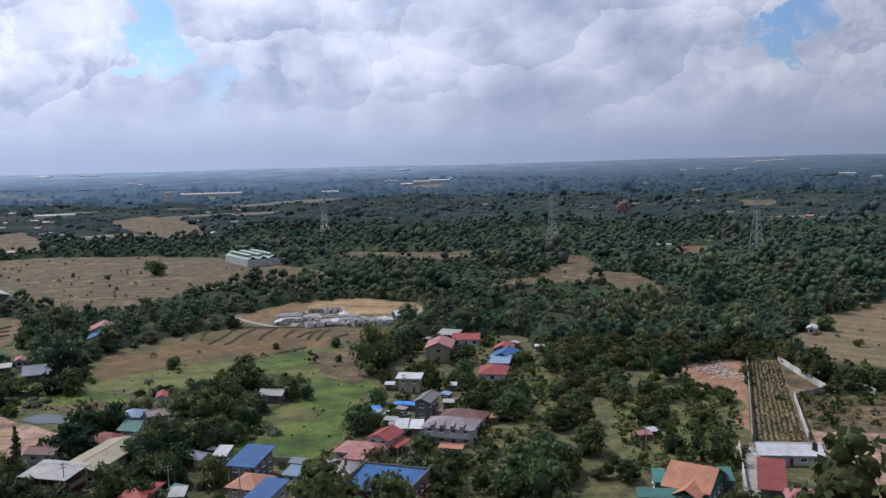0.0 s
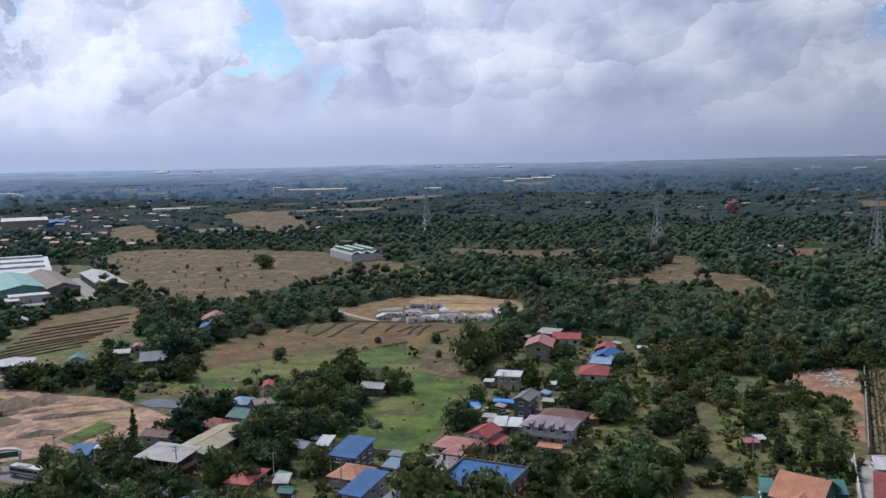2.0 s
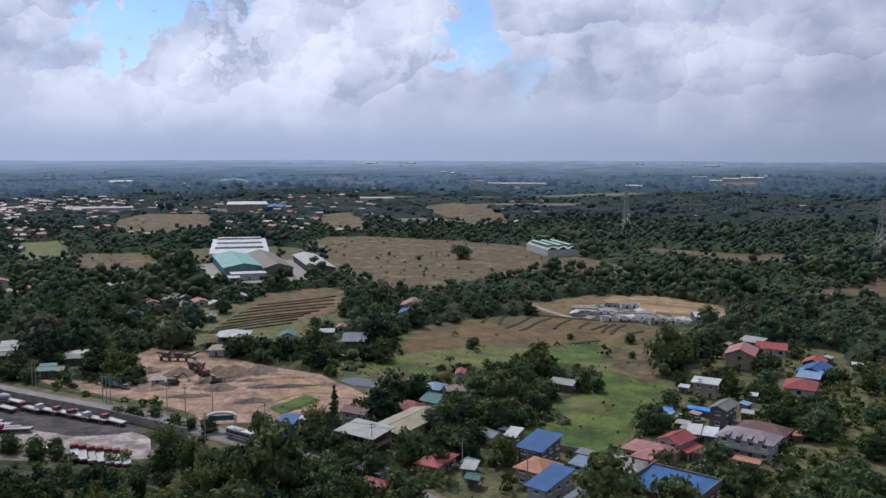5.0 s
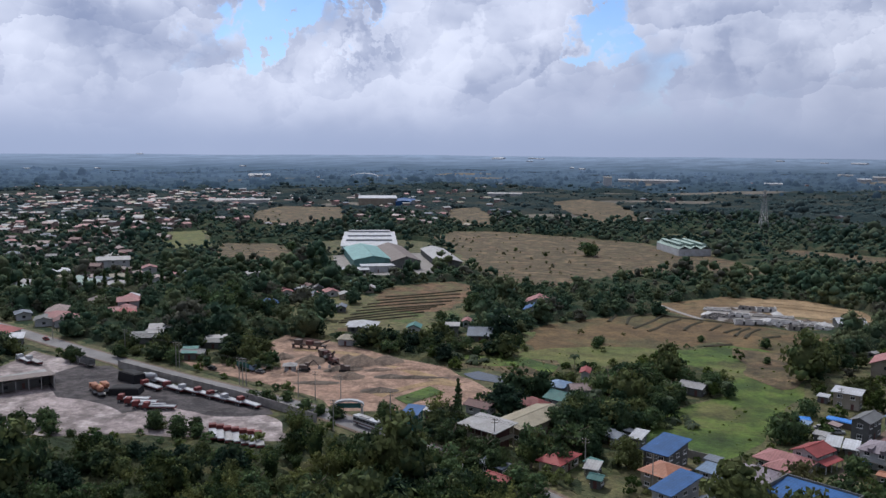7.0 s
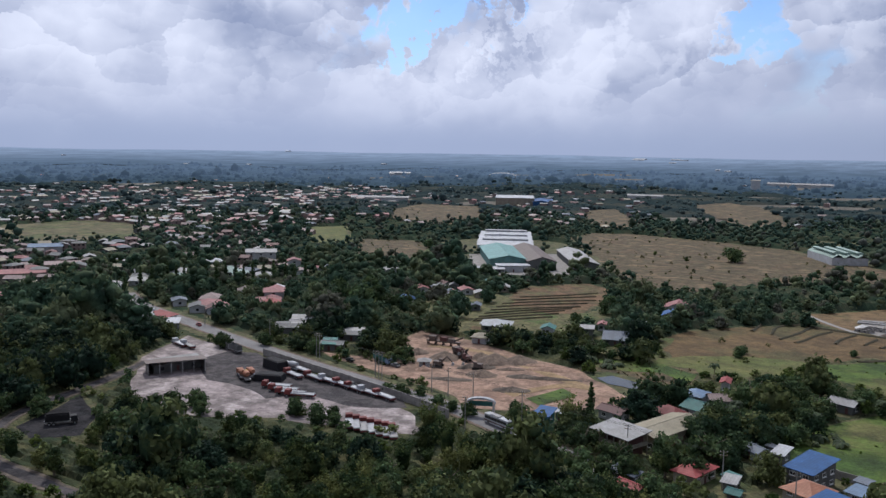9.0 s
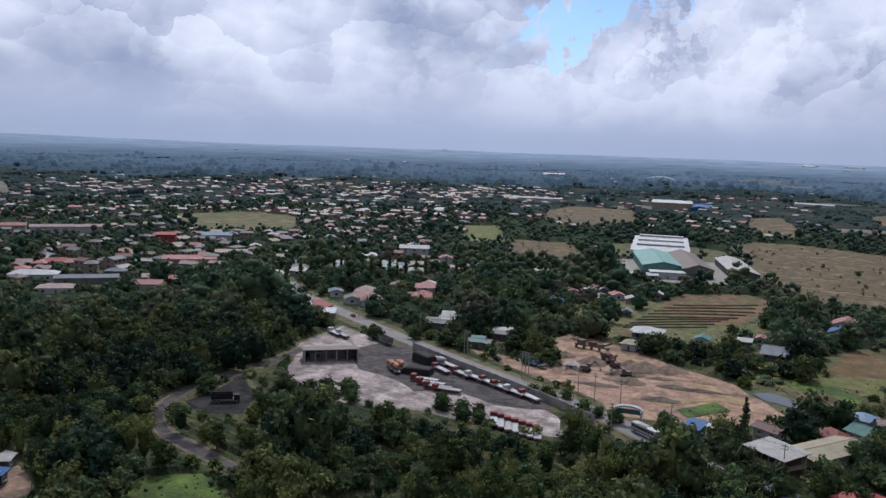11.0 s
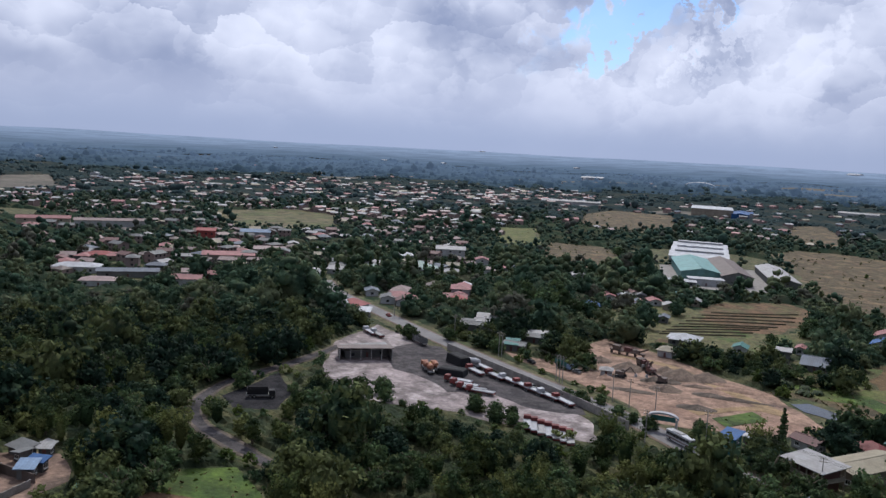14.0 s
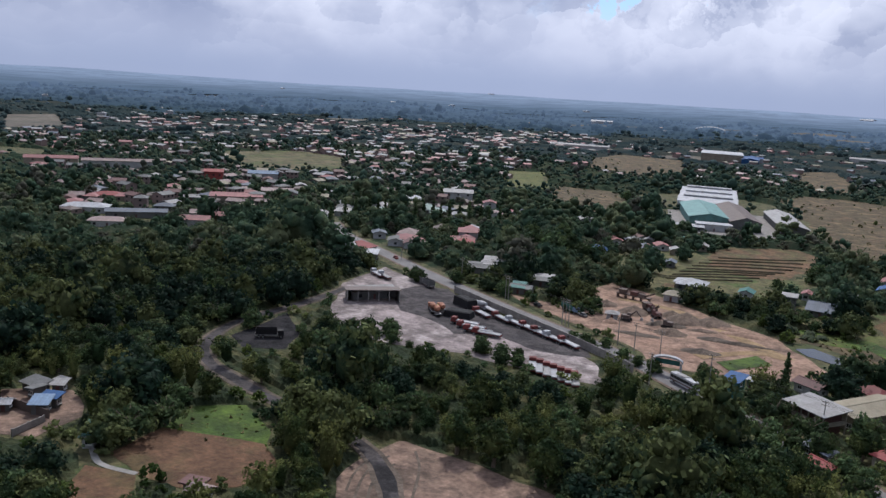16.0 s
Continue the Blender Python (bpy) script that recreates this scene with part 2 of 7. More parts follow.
surf("leaf_flame", (0.44, 0.27, 0.26), (0.56, 0.36, 0.34), 0.11, 6, island=0.35, spread=0.35, through_light=0.3, **LEAFY)
surf("leaf_olive", (0.080, 0.102, 0.038), (0.126, 0.140, 0.052), 0.11, 6, island=0.35, spread=0.35, through_light=0.34, c3=(0.160, 0.152, 0.070), bare=DRY, **LEAFY)
surf("woods", (0.043, 0.078, 0.048), (0.074, 0.112, 0.062), 0.07, 9, rough=0.9, grain=0.5, island=0.25, bump=0.3, c3=(0.116, 0.136, 0.070), gloss=0.1, mid=0.3, through_light=0.28, tree=0.32, bare=DRY)
# Outer woods get bluer base colours ring by ring: distance haze painted in.
surf("woods_hazed", (0.046, 0.080, 0.062), (0.070, 0.108, 0.078), 0.05, 12, rough=0.95, grain=0.5, island=0.2, bump=0.2, c3=(0.100, 0.124, 0.082), gloss=0.0, mid=0.25, through_light=0.25, tree=0.32, bare=(0.100, 0.108, 0.090))
# Floor under the crowns: tree shade, farther out blue haze too, in the colour.
surf("woods_floor_shaded", (0.028, 0.045, 0.030), (0.046, 0.063, 0.040), 0.06, 30, rough=1.0, grain=0.7, bump=0.5, gloss=0.0, c3=(0.078, 0.080, 0.050))
surf("far_floor_shaded", (0.024, 0.038, 0.040), (0.036, 0.050, 0.050), 0.012, 40, rough=1.0, grain=0.5, bump=0.3, c3=(0.062, 0.066, 0.056), gloss=0.0)
surf("far_forest_hazed", (0.046, 0.072, 0.076), (0.062, 0.090, 0.090), 0.02, 30, rough=1.0, grain=0.4, island=0.15, bump=0.2, c3=(0.082, 0.104, 0.096), gloss=0.0, mid=0.25, tree=0.2, through_light=0.2)
surf("grass_tufts", (0.15, 0.125, 0.055), (0.20, 0.16, 0.075), 0.1, 8, rough=0.8, grain=0.4, island=0.4, bump=0)
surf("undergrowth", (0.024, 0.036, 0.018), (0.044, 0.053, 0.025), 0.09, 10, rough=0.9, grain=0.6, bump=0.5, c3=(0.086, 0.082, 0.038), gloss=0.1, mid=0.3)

TONES = {  # sheet and paint colours
    "blue": (0.028, 0.105, 0.285), "skyblue": (0.20, 0.29, 0.42), "red": (0.33, 0.072, 0.068), "darkred": (0.21, 0.048, 0.045),
    "pink": (0.35, 0.155, 0.15), "orange": (0.42, 0.19, 0.115), "mauve": (0.25, 0.215, 0.24), "maroon": (0.17, 0.085, 0.080),
    "grey": (0.17, 0.175, 0.175), "palegrey": (0.37, 0.365, 0.36), "white": (0.54, 0.555, 0.58), "teal": (0.060, 0.185, 0.17),
    "paleteal": (0.17, 0.33, 0.32), "beige": (0.31, 0.275, 0.195), "rosegrey": (0.33, 0.25, 0.235), "slate": (0.16, 0.185, 0.225), "rust": (0.17, 0.135, 0.12),
    "palegreen": (0.30, 0.40, 0.355), "cream": (0.38, 0.34, 0.28), "yellow": (0.50, 0.36, 0.08), "black": (0.022, 0.022, 0.025),
}
WORDS = {"skyblue": "light blue", "darkred": "dark red", "palegrey": "pale grey", "rosegrey": "rose-grey", "palegreen": "pale green", "paleteal": "pale teal"}
for tone, (r, gr, b) in TONES.items():
    r, gr, b = 0.78 * r, 0.78 * gr, 0.78 * b
    surf("roof_" + tone, (r * 0.86, gr * 0.84, b * 0.82), (r * 1.1, gr * 1.1, b * 1.1), 0.22, 8, rough=0.68, bump=0.1, grain=0.26, spread=0.12, lines=("X", 1.2, 0.06), mid=0.08)
    surf("wall_" + tone, (r * 0.84, gr * 0.82, b * 0.78), (r * 1.06, gr * 1.06, b * 1.06), 0.3, 9, rough=0.85, bump=0.15, grain=0.25, spread=0.12)
surf("opening", (0.018, 0.020, 0.024), (0.050, 0.055, 0.060), 0.5, 4, rough=0.2, bump=0, grain=0.3)
surf("frame_white", (0.66, 0.66, 0.64), (0.76, 0.76, 0.75), 0.8, 4, rough=0.5, bump=0)
surf("steel", (0.30, 0.30, 0.30), (0.42, 0.42, 0.41), 0.8, 4, rough=0.45, bump=0, metal=0.5)
surf("rubber", (0.020, 0.020, 0.020), (0.035, 0.034, 0.033), 2.0, 4, rough=0.9, bump=0)
surf("tarp_blue", (0.03, 0.16, 0.50), (0.06, 0.24, 0.62), 0.8, 4, rough=0.5)
w = surf("water", (0.055, 0.060, 0.060), (0.075, 0.080, 0.075), 0.1, 9, rough=0.06, bump=0.02)


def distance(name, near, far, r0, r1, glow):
    """A backdrop of woods and hills that fade into the sky: haze painted as glow, bluer and paler with their distance,
    brighter towards the sun.
    """
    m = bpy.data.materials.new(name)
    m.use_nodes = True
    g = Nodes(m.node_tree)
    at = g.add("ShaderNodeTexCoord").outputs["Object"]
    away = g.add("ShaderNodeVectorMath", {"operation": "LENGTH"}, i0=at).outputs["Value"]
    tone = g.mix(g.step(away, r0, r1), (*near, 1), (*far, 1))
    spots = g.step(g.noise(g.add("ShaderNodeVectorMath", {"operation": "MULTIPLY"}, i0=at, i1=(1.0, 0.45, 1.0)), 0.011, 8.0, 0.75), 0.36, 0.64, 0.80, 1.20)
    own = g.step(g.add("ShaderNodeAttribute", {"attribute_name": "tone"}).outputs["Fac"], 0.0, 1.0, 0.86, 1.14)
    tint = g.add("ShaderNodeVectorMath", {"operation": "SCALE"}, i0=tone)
    # the painted haze glows brighter on the sun's side
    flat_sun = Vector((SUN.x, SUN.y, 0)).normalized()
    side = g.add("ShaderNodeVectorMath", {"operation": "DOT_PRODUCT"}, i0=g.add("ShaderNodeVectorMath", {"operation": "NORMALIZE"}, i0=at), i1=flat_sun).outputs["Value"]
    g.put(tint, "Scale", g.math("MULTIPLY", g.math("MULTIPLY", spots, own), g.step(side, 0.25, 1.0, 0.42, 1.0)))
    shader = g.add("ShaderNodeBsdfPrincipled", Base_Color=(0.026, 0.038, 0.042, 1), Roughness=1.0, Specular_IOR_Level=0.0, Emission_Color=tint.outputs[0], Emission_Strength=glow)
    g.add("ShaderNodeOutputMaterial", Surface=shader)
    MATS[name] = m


distance("rim_haze_glow", (0.106, 0.152, 0.230), (0.330, 0.405, 0.560), 2700, 4800, 0.80)
distance("woods_haze_glow", (0.034, 0.056, 0.084), (0.106, 0.152, 0.230), 1700, 2900, 0.80)


def mixed_roof():
    """Sheet roofs of many colours, one to a piece."""
    m = surf("distant_roof", (0.5, 0.5, 0.5), (0.6, 0.6, 0.6), 0.3, 6, rough=0.6, bump=0.1, grain=0.2)
    g = m.node_tree
    ramp = g.nodes.new("ShaderNodeValToRGB")
    ramp.color_ramp.interpolation = "CONSTANT"
    for n, tone in enumerate(("rosegrey", "palegrey", "pink", "grey", "rosegrey", "palegrey", "maroon", "slate", "beige", "palegrey", "pink")):
        e = ramp.color_ramp.elements[n] if n < 2 else ramp.color_ramp.elements.new(n / 11)
        e.position, e.color = n / 11, (*(0.85 * c for c in TONES[tone]), 1)
    geo = g.nodes.new("ShaderNodeNewGeometry")
    g.links.new(geo.outputs["Random Per Island"], ramp.inputs[0])
    shader = next(n for n in g.nodes if n.type == "BSDF_PRINCIPLED")
    g.links.new(ramp.outputs[0], shader.inputs["Base Color"])


mixed_roof()

# ---- helpers for meshes ----
def mesh_of(name, verts, faces, mat, smooth=False):
    me = bpy.data.meshes.new(name)
    me.from_pydata([tuple(v) for v in verts], [], [tuple(f) for f in faces])
    me.materials.append(MATS[mat])
    if smooth:
        me.polygons.foreach_set("use_smooth", [True] * len(me.polygons))
    me.update()
    return me


def part(name, shape, mat, parent, label="", smooth=False):
    """One mesh object under a thing or a part; shape: a Solid, or a mesh."""
    me = shape if isinstance(shape, bpy.types.Mesh) else mesh_of(name, shape.v, shape.f, mat, smooth)
    ob = new(name, me)
    ob.parent = parent
    return tagged(ob, label)


def thing(name, x, y, z, turn, label, category, group="", kind=""):
    ob = new(name)
    ob.empty_display_size = 0.5
    ob.matrix_basis = pose(x, y, z, 0, 0, turn)
    return tagged(ob, label, category, group, kind)


class Solid:
    """Vertices and faces of one mesh."""

    def __init__(self):
        self.v, self.f = [], []

    def poly(self, pts):
        n = len(self.v)
        self.v += [tuple(p) for p in pts]
        self.f.append(tuple(range(n, n + len(pts))))
        return self

    def box(self, cx, cy, cz, sx, sy, sz, turn=0.0, taper=1.0):
        """A box with its middle at cx, cy and its foot at cz."""
        n, c, s = len(self.v), math.cos(radians(turn)), math.sin(radians(turn))
        for z, k in ((cz, 1.0), (cz + sz, taper)):
            for dx, dy in ((-1, -1), (1, -1), (1, 1), (-1, 1)):
                px, py = dx * sx / 2 * k, dy * sy / 2 * k
                self.v.append((cx + px * c - py * s, cy + px * s + py * c, z))
        self.f += [tuple(n + i for i in q) for q in ((3, 2, 1, 0), (4, 5, 6, 7), (0, 1, 5, 4), (1, 2, 6, 5), (2, 3, 7, 6), (3, 0, 4, 7))]
        return self

    def rod(self, a, b, r0, r1=None, sides=6):
        a, b, r1 = Vector(a), Vector(b), r0 if r1 is None else r1
        side = (b - a).orthogonal().normalized()
        other = (b - a).normalized().cross(side)
        n = len(self.v)
        for k in range(sides):
            way = side * math.cos(2 * math.pi * k / sides) + other * math.sin(2 * math.pi * k / sides)
            self.v += [tuple(a + way * r0), tuple(b + way * r1)]
        self.f += [(n + 2 * k, n + 2 * ((k + 1) % sides), n + 2 * ((k + 1) % sides) + 1, n + 2 * k + 1) for k in range(sides)]
        self.f += [tuple(n + 2 * k for k in reversed(range(sides))), tuple(n + 2 * k + 1 for k in range(sides))]
        return self

    def wheel(self, x, y, r, width, sides=12):
        return self.rod((x, y - width / 2, r), (x, y + width / 2, r), r, r, sides)

    def slab(self, pts, thick):
        """A plate between the outline pts and the same lower by thick."""
        n, k = len(self.v), len(pts)
        self.v += [tuple(p) for p in pts] + [(p[0], p[1], p[2] - thick) for p in pts]
        self.f += [tuple(range(n, n + k)), tuple(reversed(range(n + k, n + 2 * k)))]
        self.f += [(n + i, n + k + i, n + k + (i + 1) % k, n + (i + 1) % k) for i in range(k)]
        return self


def inside(px, py, poly):
    """Which of the points lie in the outline."""
    hit = np.zeros(np.shape(px), bool)
    for (x0, y0), (x1, y1) in zip(poly, poly[1:] + poly[:1]):
        if y0 != y1:
            hit ^= ((y0 > py) != (y1 > py)) & (px < (x1 - x0) * (py - y0) / (y1 - y0) + x0)
    return hit


def off_line(px, py, line):
    """The distance of the points from a line of straight pieces."""
    best = np.full(np.shape(px), 1e9)
    for (x0, y0), (x1, y1) in zip(line, line[1:]):
        t = np.clip(((px - x0) * (x1 - x0) + (py - y0) * (y1 - y0)) / ((x1 - x0) ** 2 + (y1 - y0) ** 2 + 1e-9), 0, 1)
        best = np.minimum(best, np.hypot(px - x0 - t * (x1 - x0), py - y0 - t * (y1 - y0)))
    return best


# ---- ground ----
def rise(x, y):
    """The height of the land: flat near by, low swells far out, hills at the rim."""
    r = np.hypot(x, y)
    far = np.clip((r - 1000) / 1200, 0, 1)
    swell = 5 * np.sin(x / 310 + 1.3) * np.cos(y / 420 - 0.4) + 3 * np.sin((x + 1.7 * y) / 230)
    west = np.clip((-x / np.maximum(r, 1) - 0.62) / 0.35, 0, 1)
    out = np.clip((r - 2300) / 2400, 0, 1)
    ridge = 9 * np.sin(np.arctan2(y, x) * 17 + r / 500) * out + 6 * np.sin(np.arctan2(y, x) * 41 - r / 330) * out
    side = np.clip((np.abs(np.degrees(np.arctan2(-x, y)) - 25) - 32) / 18, 0, 1)
    return far * swell * (1 - out) + out ** 1.25 * (44 + 13 * side) + ridge * 0.45 * (1 - 0.6 * out) - west * 6 * out


def sheet(name, r0, r1, rows, cols, mat, kind_label, a0=0.0, a1=360.0, lift=None, wander=(0.0, 0.0)):
    """A ring of land between two radii, as one mesh."""
    t = np.linspace(0, 1, rows)
    a = np.radians(np.linspace(a0, a1, cols))
    tt, aa = np.meshgrid(t, a, indexing="ij")
    w = np.sin(aa * 13) * 0.5 + np.sin(aa * 31 + 1) * 0.3 + np.sin(aa * 67 + 2) * 0.2
    rr = r0 * (1 + wander[0] * w) * (r1 * (1 + wander[1] * w) / (r0 * (1 + wander[0] * w))) ** tt
    x, y = rr * np.cos(aa), rr * np.sin(aa)
    z = rise(x, y) + (lift(x, y) if lift else 0)
    co = np.stack([x, y, z], -1).reshape(-1, 3)
    i, j = np.meshgrid(np.arange(rows - 1), np.arange(cols - 1), indexing="ij")
    q = (i * cols + j).ravel()
    return tagged(new(name, fast_mesh(name, co, np.stack([q, q + cols, q + cols + 1, q + 1], 1), mat, True)), kind_label, kind="structure")


def fast_mesh(name, co, faces, mat, smooth=False, tone=None):
    me = bpy.data.meshes.new(name)
    n, k = faces.shape
    me.vertices.add(len(co))
    me.vertices.foreach_set("co", np.asarray(co, np.float32).ravel())
    me.loops.add(n * k)
    me.loops.foreach_set("vertex_index", faces.astype(np.int32).ravel())
    me.polygons.add(n)
    me.polygons.foreach_set("loop_start", np.arange(0, n * k, k, dtype=np.int32))
    me.polygons.foreach_set("use_smooth", np.full(n, smooth))
    me.materials.append(MATS[mat])
    me.update(calc_edges=True)
    me.validate()
    if tone is None:
        tone = np.full(len(co), 0.5)
    me.attributes.new("tone", "FLOAT", "POINT").data.foreach_set("value", np.asarray(tone, np.float32))
    return me


def rough_line(pts, step, amount, seed, closed=True):
    """The outline cut into short pieces that wander a little, as the edge of a field does."""
    out = []
    ring = list(zip(pts, pts[1:] + pts[:1])) if closed else list(zip(pts, pts[1:]))
    for (x0, y0), (x1, y1) in ring:
        n = max(1, int(math.hypot(x1 - x0, y1 - y0) / step))
        for k in range(n):
            x, y = x0 + (x1 - x0) * k / n, y0 + (y1 - y0) * k / n
            w = noise.noise_vector(Vector((x * 0.06, y * 0.06, seed)))
            out.append((x + w.x * amount, y + w.y * amount))
    return out if closed else out + [pts[-1]]


def patch(name, pts, mat, z, label, amount=4.0, kind="structure"):
    """A flat piece of ground with a ragged edge."""
    bm = bmesh.new()
    face = bm.faces.new([bm.verts.new((x, y, z)) for x, y in rough_line(pts, 5.0, amount, z * 40)])
    bmesh.ops.triangulate(bm, faces=[face])
    bmesh.ops.recalc_face_normals(bm, faces=bm.faces)
    if sum(f.normal.z for f in bm.faces) < 0:
        bmesh.ops.reverse_faces(bm, faces=bm.faces)
    for v in bm.verts:
        if v.co.xy.length > 1000:
            v.co.z += float(rise(np.array(v.co.x), np.array(v.co.y))) + 1.2
    me = bpy.data.meshes.new(name)
    bm.to_mesh(me)
    bm.free()
    me.materials.append(MATS[mat])
    return tagged(new(name, me), label, kind=kind)


def ribbon(name, pts, width, mat, z, label, crown=0.0, amount=0.0, kind="structure", smooth=2):
    """A road, track or low bank along a line."""
    line = [Vector((x, y, 0)) for x, y in pts]
    for _ in range(smooth):
        cut = [line[0]]
        for a, b in zip(line, line[1:]):
            cut += [a.lerp(b, 0.25), a.lerp(b, 0.75)]
        line = cut + [line[-1]]
    s = Solid()
    for n, p in enumerate(line):
        way = (line[min(n + 1, len(line) - 1)] - line[max(n - 1, 0)]).normalized()
        side = Vector((-way.y, way.x, 0)) * (width / 2 * (1 + amount * noise.noise(p * 0.11)))
        s.v += [tuple(p - side + Vector((0, 0, z))), tuple(p + Vector((0, 0, z + crown))), tuple(p + side + Vector((0, 0, z)))]
    for n in range(len(line) - 1):
        s.f += [(3 * n, 3 * n + 3, 3 * n + 4, 3 * n + 1), (3 * n + 1, 3 * n + 4, 3 * n + 5, 3 * n + 2)]
    s.f = [tuple(reversed(q)) for q in s.f]
    ob = new(name, mesh_of(name, s.v, s.f, mat, True))
    return tagged(ob, label, kind=kind)


bm_sheet = sheet("ground", 0.3, 1000, 62, 181, "ground", "flat dry scrub land with brown and green grass")
closing = bmesh.new()
closing.from_mesh(bm_sheet.data)
closing.verts.ensure_lookup_table()
closing.faces.new([closing.verts[k] for k in range(180)])
closing.to_mesh(bm_sheet.data)
closing.free()
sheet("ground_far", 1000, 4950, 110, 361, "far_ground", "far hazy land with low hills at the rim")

FIELDS = {}


def field(name, mat, label, pts, amount=4.0, z=None, clear=True):
    patch(name, pts, mat, z if z is not None else 0.03 + 0.003 * len(FIELDS), label, amount)
    FIELDS[name + str(len(FIELDS))] = (pts, clear)


field("field_plough", "plough", "brown ploughed field with low banks", [(-159, 366), (-155, 402), (-133, 436), (-109, 457), (-56, 448), (-27, 445), (-28, 416), (-49, 388), (-72, 402), (-90, 375), (-116, 352), (-135, 340)])
field("field_young", "young_green", "yellow-green strip of young crop", [(-147, 337), (-124, 363), (-93, 375), (-84, 359), (-108, 330), (-135, 324)])
field("field_meadow", "meadow", "bright green grazed meadow", [(-89, 370), (-70, 396), (-54, 396), (-33, 384), (-29, 323), (-31, 301), (-35, 265), (-39, 243), (-53, 241), (-68, 246), (-66, 286), (-52, 317), (-60, 347), (-76, 353)])
field("field_pondside", "dry_grass", "brown fallow field beside the pond", [(-165, 300), (-152, 326), (-125, 331), (-116, 310), (-128, 298), (-140, 304)])
field("field_dry", "dry_grass", "wide dry brown grass field", [(-413.4, 747.4), (-421.8, 811), (-386.5, 831.6), (-279.4, 820), (-216.9, 800), (-150, 740), (-102.9, 691.5), (-78.7, 641.4), (-89.3, 610.9), (-128.3, 634.3), (-150.3, 620.4), (-171.2, 578.8), (-188, 560), (-190.6, 522), (-225, 508), (-262.4, 544.2), (-295.1, 591.9), (-339.9, 644.4)], 10)
field("field_terrace", "terrace", "yellow-brown terraced field", [(-115, 497), (-91, 533), (-53, 543), (-18, 523), (-10, 496), (-27, 473), (-56, 452), (-92, 449), (-128, 486)])
field("ground_sand", "sand", "bare yellow sand bank", [(-84, 516), (-80, 534), (-52, 541), (-18, 521), (-8, 495), (-31, 484), (-67, 491)])
field("ground_site", "old_concrete", "pale concrete building site", [(-95, 494), (-75, 501), (-60, 481), (-28, 477), (-30, 457), (-62, 451), (-89, 457)], 2)
field("field_stubble", "stubble", "pale harvested stubble field", [(163, 396), (193, 442), (256, 492), (300, 480), (240, 340), (177, 338), (160, 352)])
field("field_vines", "dry_grass", "planted field with straight rows", [(127, 354), (140, 355), (143, 307), (126, 299), (112, 252), (93, 252)], 1)
field("path_red", "red_dirt", "red dirt path beside the wall", [(119, 358), (125, 356), (109, 304), (91, 248), (87, 248), (104, 304)], 1)
field("ground_rubble", "red_dirt", "red cleared ground with rubble", [(95, 349), (119, 358), (108, 311), (93, 313)], 5)
field("ground_brown_lot", "dirt", "bare brown lot", [(115, 264), (150, 258), (140, 205), (101, 205), (110, 236)], 3)
field("field_tall_grass", "dry_grass", "tall dry grass behind the wall", [(126, 297), (175, 303), (150, 258), (116, 263)], 3)
field("field_hill", "dry_grass", "dry brown clearing among woods", [(107.7, 755.1), (121.5, 748), (122, 645.8), (143.2, 626.3), (140, 530), (118, 549.4), (108.7, 592), (68.9, 590), (44.5, 580), (42.4, 610), (68.2, 623.5), (91, 685.9)], 9)
field("field_orchard", "rough_grass", "dry grass under scattered orchard trees", [(60, 322), (91, 316), (105, 304), (80, 215), (54, 215), (52, 250)], 6, clear=False)
field("field_strip", "rough_grass", "strip of rough grass between trees", [(32, 353), (42, 352), (36, 310), (22, 245), (6, 243), (12, 271), (28, 296)], 4)
field("field_far_a", "dry_grass", "far brown field", [(-508.5, 1305.8), (-491.9, 1420), (-419.7, 1356.9), (-330.7, 1178.4), (-281.2, 1026.9), (-317, 959.2), (-372, 1080.6), (-436.9, 1154.2)], 15)
field("field_far_b", "dry_grass", "far brown field", [(-476.8, 895), (-579.5, 1094.9), (-563.1, 1150), (-462.9, 1002.7), (-405.9, 873.2), (-466.6, 880)], 12)
field("field_contour", "tilled", "contour-ploughed field below the warehouses", [(-240, 327), (-272, 405), (-285, 464), (-263, 500), (-237, 485), (-221, 435), (-215, 379), (-230, 340)])
field("ground_quarry", "dirt", "bare tan quarry yard with wheel tracks", [(-262, 253), (-216, 243), (-187, 240), (-165, 230), (-150, 236), (-138, 250), (-126, 262), (-129, 278), (-156, 297), (-187, 304), (-223, 314), (-254, 316), (-249, 294), (-216, 267), (-240, 259)], 3)
field("ground_lot", "lot", "pale dusty truck yard", [(-308, 197), (-329, 236), (-299, 233), (-246, 226), (-200, 222), (-175, 212), (-160, 197), (-172, 190), (-205, 180), (-219, 170), (-240, 158), (-264, 165)], 3)
field("ground_cinder", "cinder", "dark cinder ground of the truck yard", [(-287.3, 209.8), (-257.6, 194.4), (-247.1, 197.3), (-226.1, 194.1), (-214.2, 205.9), (-198.0, 204.1), (-187.2, 210.9), (-179.8, 216.8), (-189.0, 224.5), (-211.9, 225.3), (-228.8, 224.0), (-251.8, 226.8), (-278.1, 233.5), (-289.4, 226.7)], 4)
field("ground_coal", "coal", "black coal dust beside the track", [(-258, 122), (-267, 136), (-275, 154), (-253, 148), (-238, 131), (-246, 121)], 3)
field("ground_sand_south", "south_dirt", "bare sandy clearing at the track", [(-134, 86), (-148.3, 95.5), (-156, 106), (-158.6, 113), (-158.7, 119.3), (-150.7, 122.8), (-136.5, 126.8), (-120.7, 131.5), (-107.7, 131.8)], 3)
